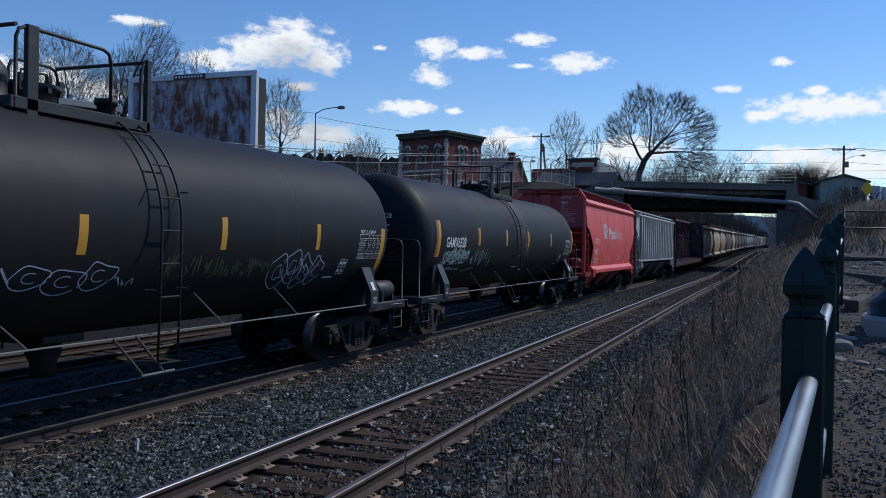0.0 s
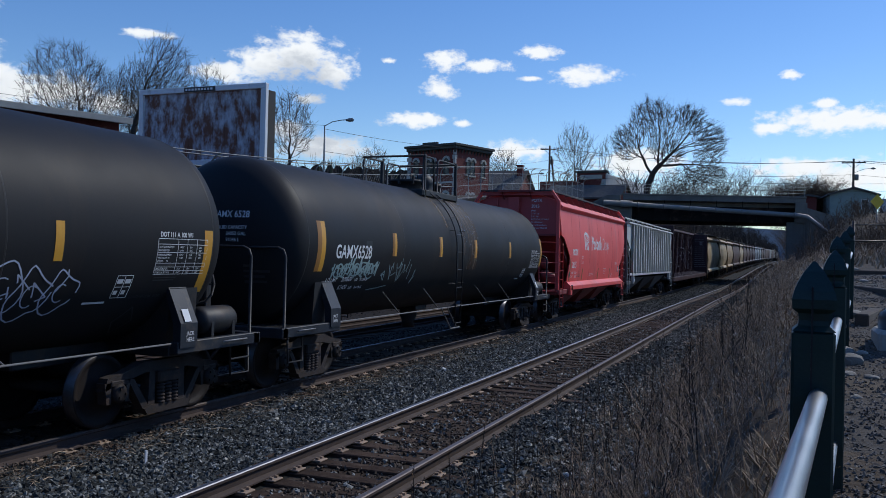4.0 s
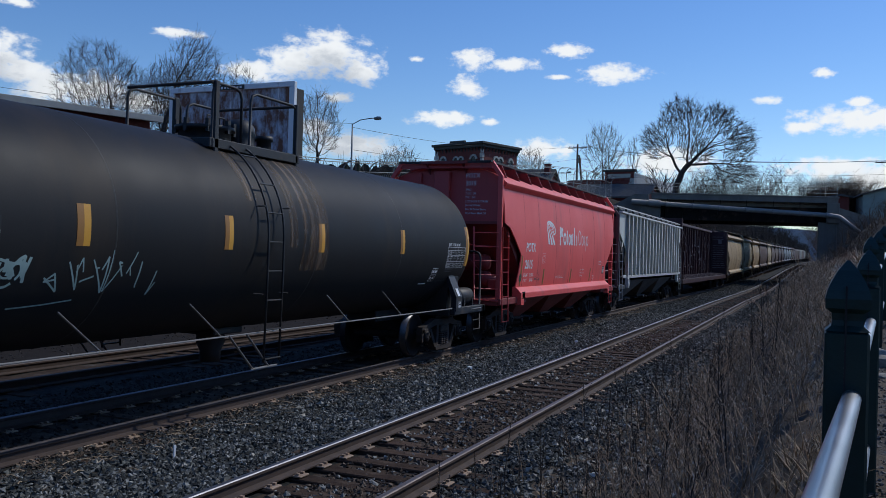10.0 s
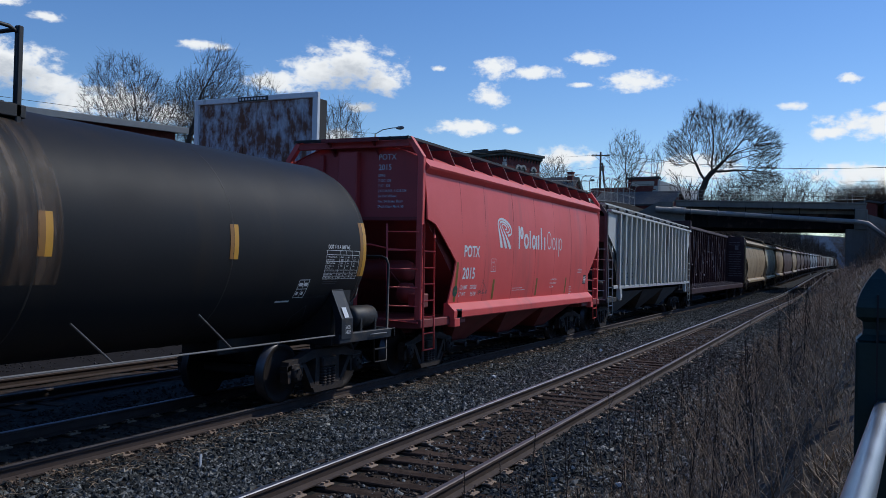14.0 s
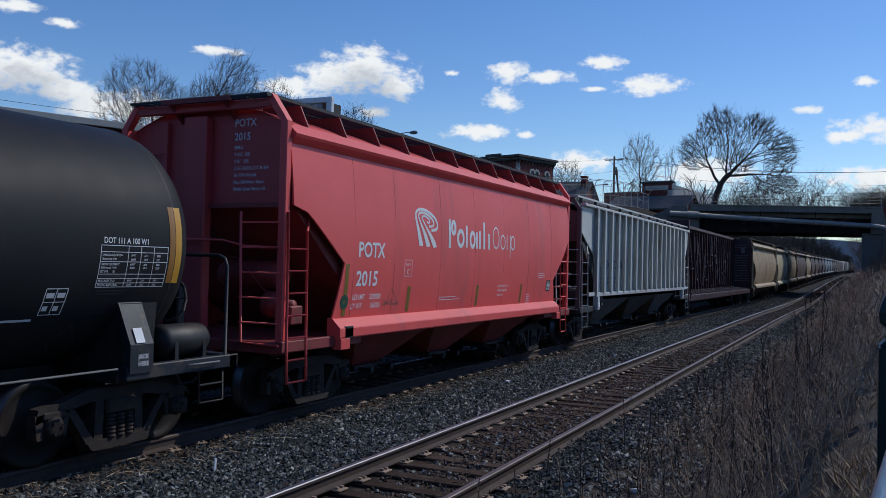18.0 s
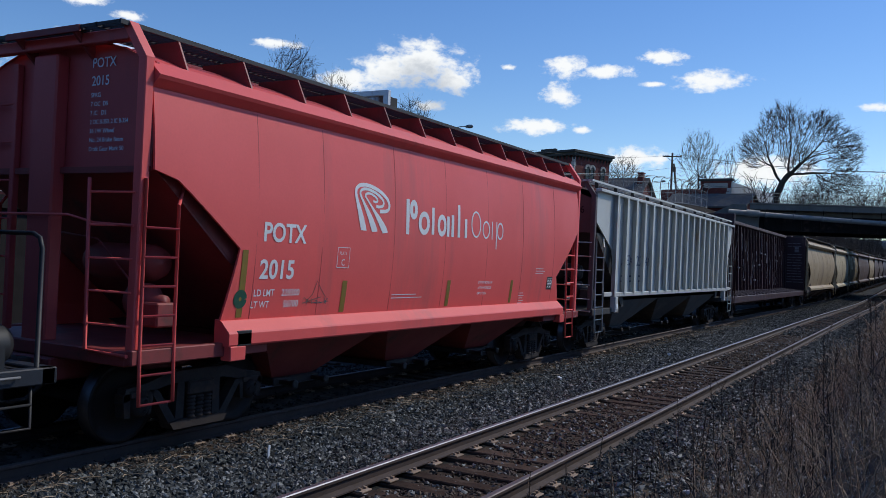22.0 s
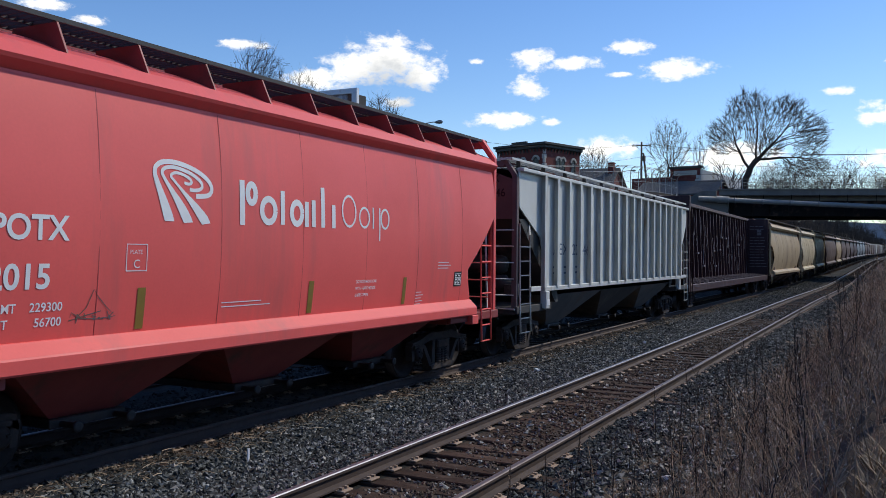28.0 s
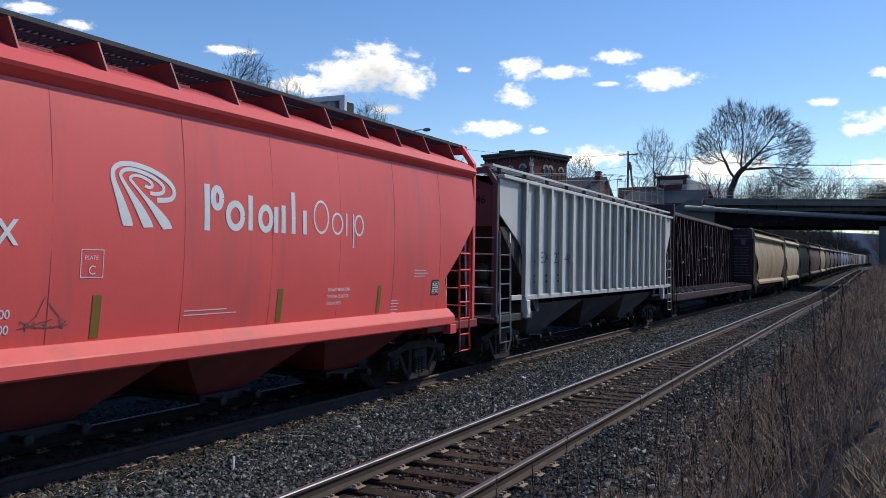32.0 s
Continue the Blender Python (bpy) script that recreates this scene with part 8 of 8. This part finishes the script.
def fleck(m, rng, p, ln, w, flat=0.6):
    """A dry curled leaf or husk: a folded sliver that points up and out from p."""
    a = rng.uniform(0, 6.283)
    d = Vector((math.cos(a) * flat, math.sin(a) * flat, rng.uniform(0.3, 1.1))).normalized() * ln
    s = Vector((-math.sin(a), math.cos(a), 0)) * w
    c = p + d * 0.5 + Vector((0, 0, w))
    m.add([p, c + s, p + d, c - s], [(0, 1, 2), (0, 2, 3)])


def weeds():
    rng = random.Random(77)
    stalk, seed, leaf, grass, dark = Mesh(), Mesh(), Mesh(), Mesh(), Mesh()
    n = 0
    while n < 2700:
        y = 2.6 + 66 * rng.random() ** 2.0
        x = rng.uniform(-3.0 if y < 14 else -2.4, 0.05 + 0.012 * y + (0.9 if y > 25 else 0))
        if rng.random() > (0.10 if x < -2.3 else (0.3 if x < -1.7 else (0.62 if x < -1.0 else 1.0))):
            continue
        if y < 3.6 and x > -0.5:
            continue
        n += 1
        z = ground_z(x, y)
        h = rng.uniform(0.22, 0.82) * (0.7 if x < -1.9 else 1.0) * (1 - 0.55 * smooth01(9, 28, y))
        lean = Vector((rng.uniform(-0.3, 0.3), rng.uniform(-0.3, 0.3), 1)).normalized()
        b = Vector((x, y, z - 0.04))
        r = 0.0015 + 0.00030 * y ** 0.8
        top = b + lean * h + Vector((rng.uniform(-0.06, 0.06), rng.uniform(-0.06, 0.06), 0))
        mid = b + lean * h * 0.5
        stalk.tube([b, mid, top], [r * 1.3, r, r * 0.5], 3, False, False)
        k = rng.randint(4, 9) if y < 22 else 3
        tips = [top]
        for _ in range(k):
            t = rng.uniform(0.25, 0.95)
            q = b.lerp(top, t)
            a = rng.uniform(0, 6.283)
            e = q + Vector((math.cos(a) * 0.65, math.sin(a) * 0.65, rng.uniform(0.2, 1.0))) * h * rng.uniform(0.12, 0.34)
            stalk.tube([q, e], [r * 0.7, r * 0.35], 3, False, False)
            tips.append(e)
        big = 1 + 0.05 * y
        for _ in range(rng.randint(4, 12) if y < 25 else 4):
            fleck(leaf, rng, b.lerp(top, rng.uniform(0.1, 0.95)), rng.uniform(0.015, 0.05) * big ** 0.5, 0.0022 * big)
        if rng.random() < 0.6:
            for e in tips:
                for _ in range(3 if y < 16 else 1):
                    fleck(seed if rng.random() < 0.7 else leaf, rng, e + Vector((rng.uniform(-0.012, 0.012), rng.uniform(-0.012, 0.012), rng.uniform(-0.04, 0.0))), rng.uniform(0.010, 0.022) * big ** 0.6, 0.0026 * big, 0.9)
    for k in range(120):                         # taller dark stalks that stand out, some with a seed spike
        y = 3.6 + 17 * rng.random() ** 1.3
        x = rng.uniform(-2.7, -0.3)
        b = Vector((x, y, ground_z(x, y) - 0.05))
        h = rng.uniform(0.55, 1.05)
        top = b + Vector((rng.uniform(-0.12, 0.12), rng.uniform(-0.12, 0.12), 1)) * h
        dark.tube([b, b.lerp(top, 0.5) + Vector((rng.uniform(-0.03, 0.03), 0, 0)), top], [0.006, 0.0045, 0.003], 4, False, False)
        spike = k % 3 == 0
        for _ in range(46 if spike else 26):
            fleck(dark if rng.random() < 0.75 else leaf, rng, b.lerp(top, rng.uniform(0.72, 1.0) if spike else rng.uniform(0.3, 1.0)), rng.uniform(0.012, 0.03) if spike else rng.uniform(0.02, 0.06), 0.004)
        for _ in range(2 if spike else rng.randint(5, 10)):
            q = b.lerp(top, rng.uniform(0.35, 0.95))
            a = rng.uniform(0, 6.283)
            e = q + Vector((math.cos(a) * 0.5, math.sin(a) * 0.5, rng.uniform(0.4, 1.0))) * rng.uniform(0.10, 0.26)
            dark.tube([q, e], [0.0035, 0.002], 3, False, False)
            for _ in range(4):
                fleck(dark, rng, q.lerp(e, rng.uniform(0.3, 1.0)), rng.uniform(0.015, 0.035), 0.004)
    for k in range(9000):
        y = 2.4 + 70 * rng.random() ** 2.0
        x = rng.uniform(-2.5, 0.1 + 0.03 * y)
        if x < -1.2 and rng.random() < 0.6 or noise.noise((x * 1.1, y * 0.6, 3)) < -0.12:
            continue
        blades(grass, rng, x, y, ground_z(x, y), rng.uniform(0.05, 0.20), 4, rng.uniform(0.5, 1.6), 0.0022 + 0.0004 * y)
    for k in range(1500):                        # grass on the lot's slope up to the bridge
        y = rng.uniform(24, 90)
        x = rng.uniform(1.2, 4 + 0.16 * y)
        blades(grass, rng, x, y, ground_z(x, y), rng.uniform(0.2, 0.5), 5, rng.uniform(0.3, 0.9), 0.02)
    solid("dead_weeds", stalk, M_WEED, "tall brown dead weed stalks on the verge", "weeds", kind="stuff")
    solid("dry_weed_leaves", leaf, M_DRYLEAF, "small curled brown leaves left on the weeds", "weeds", kind="stuff")
    solid("tall_weeds", dark, M_BARK, "tall dark branching weed stalks on the verge", "weeds", kind="stuff")
    solid("weed_seed_heads", seed, M_SEED, "dry seed heads on the weeds", "weeds", kind="stuff")
    solid("dead_grass", grass, M_STRAW, "matted straw-coloured grass under the weeds", "grass", kind="stuff")
    litter = Mesh()
    for k in range(900):                         # straw along the tie ends of the train's track
        y = 3 + 40 * rng.random() ** 1.5
        x = rng.gauss(-7.3, 0.16)
        a, ln = rng.uniform(0, 6.283), rng.uniform(0.08, 0.3)
        p = Vector((x, y, ground_z(x, y) + 0.03))
        e = p + Vector((math.cos(a) * ln, math.sin(a) * ln, rng.uniform(-0.01, 0.05)))
        litter.tube([p, p.lerp(e, 0.5) + Vector((0, 0, 0.015)), e], 0.004, 3, False, False)
    solid("straw_litter", litter, M_STRAW, "scattered straw along the tie ends", "straw", kind="stuff")
    for x, y, w, d, h in ((-6.81, 7.92, 0.02, 0.03, 0.16), (-6.2, 24, 0.10, 0.08, 0.07), (-6.7, 17, 0.09, 0.07, 0.08), (-2.5, 6.4, 0.05, 0.05, 0.18), (-2.2, 9.5, 0.1, 0.05, 0.06)):
        t = solid("litter_scrap", Mesh().box(-w / 2, w / 2, -d / 2, d / 2, -0.01, h, 0.004), M_WHITE, "scrap of white litter on the stones", "litter", "litter")
        t.matrix_world = pose(x, y, ground_z(x, y), 6, 10, 20 * y)


weeds()
scatter_stones("pale_stones", ((-3.0, -0.8, 2.5, 18, 800, 0.01), (-7.5, -5.6, 3, 40, 120, 0.012), (-5.0, -3.6, 3, 30, 60, 0.012)), "scattered pale stones among the ballast", 8, M_PALESTONE, 0.042)


# ---------------------------------------------------------------- the three tracks, piece by piece
build_track(C1, "empty nearest track with worn ties and bright railheads", 75, 100, (M_RAILTOP, M_RAILWORN))
build_track(C2, "middle track that carries the freight train", 60, 80, (M_RAILTOP, M_RAILDULL))
build_track(C3, "far siding track with dull dark rails", 0, 60, (M_RAILDULL, M_RAILDULL))


# ---------------------------------------------------------------- motion of the train
def travel(t):
    for (ta, a), (tb, b) in zip(TRAVEL, TRAVEL[1:]):
        if ta <= t <= tb:
            return a + (b - a) * (t - ta) / (tb - ta)
    return TRAVEL[-1][1]


def car_pose(y):
    yaw = math.degrees(math.atan2(bend(y + 5) - bend(y - 5), 10.0))
    tilt = math.degrees(math.atan2(rise(y + 5) - rise(y - 5), 10.0))
    return pose(C2 + bend(y), y, 0.5 * (rise(y + 5) + rise(y - 5)), tilt, 0, -yaw)


def motions():
    for car, y in CARS:
        walk(car, [(t, car_pose(y + s)) for t, s in TRAVEL])
    times = [0.4 * k for k in range(81)]
    for w, off in ROLLING:
        walk(w, [(t, pose(0, off, WHEEL_R, math.degrees(travel(t) - TRAVEL[0][1]) * -1 / WHEEL_R * -1, 0, 0)) for t in times])


motions()
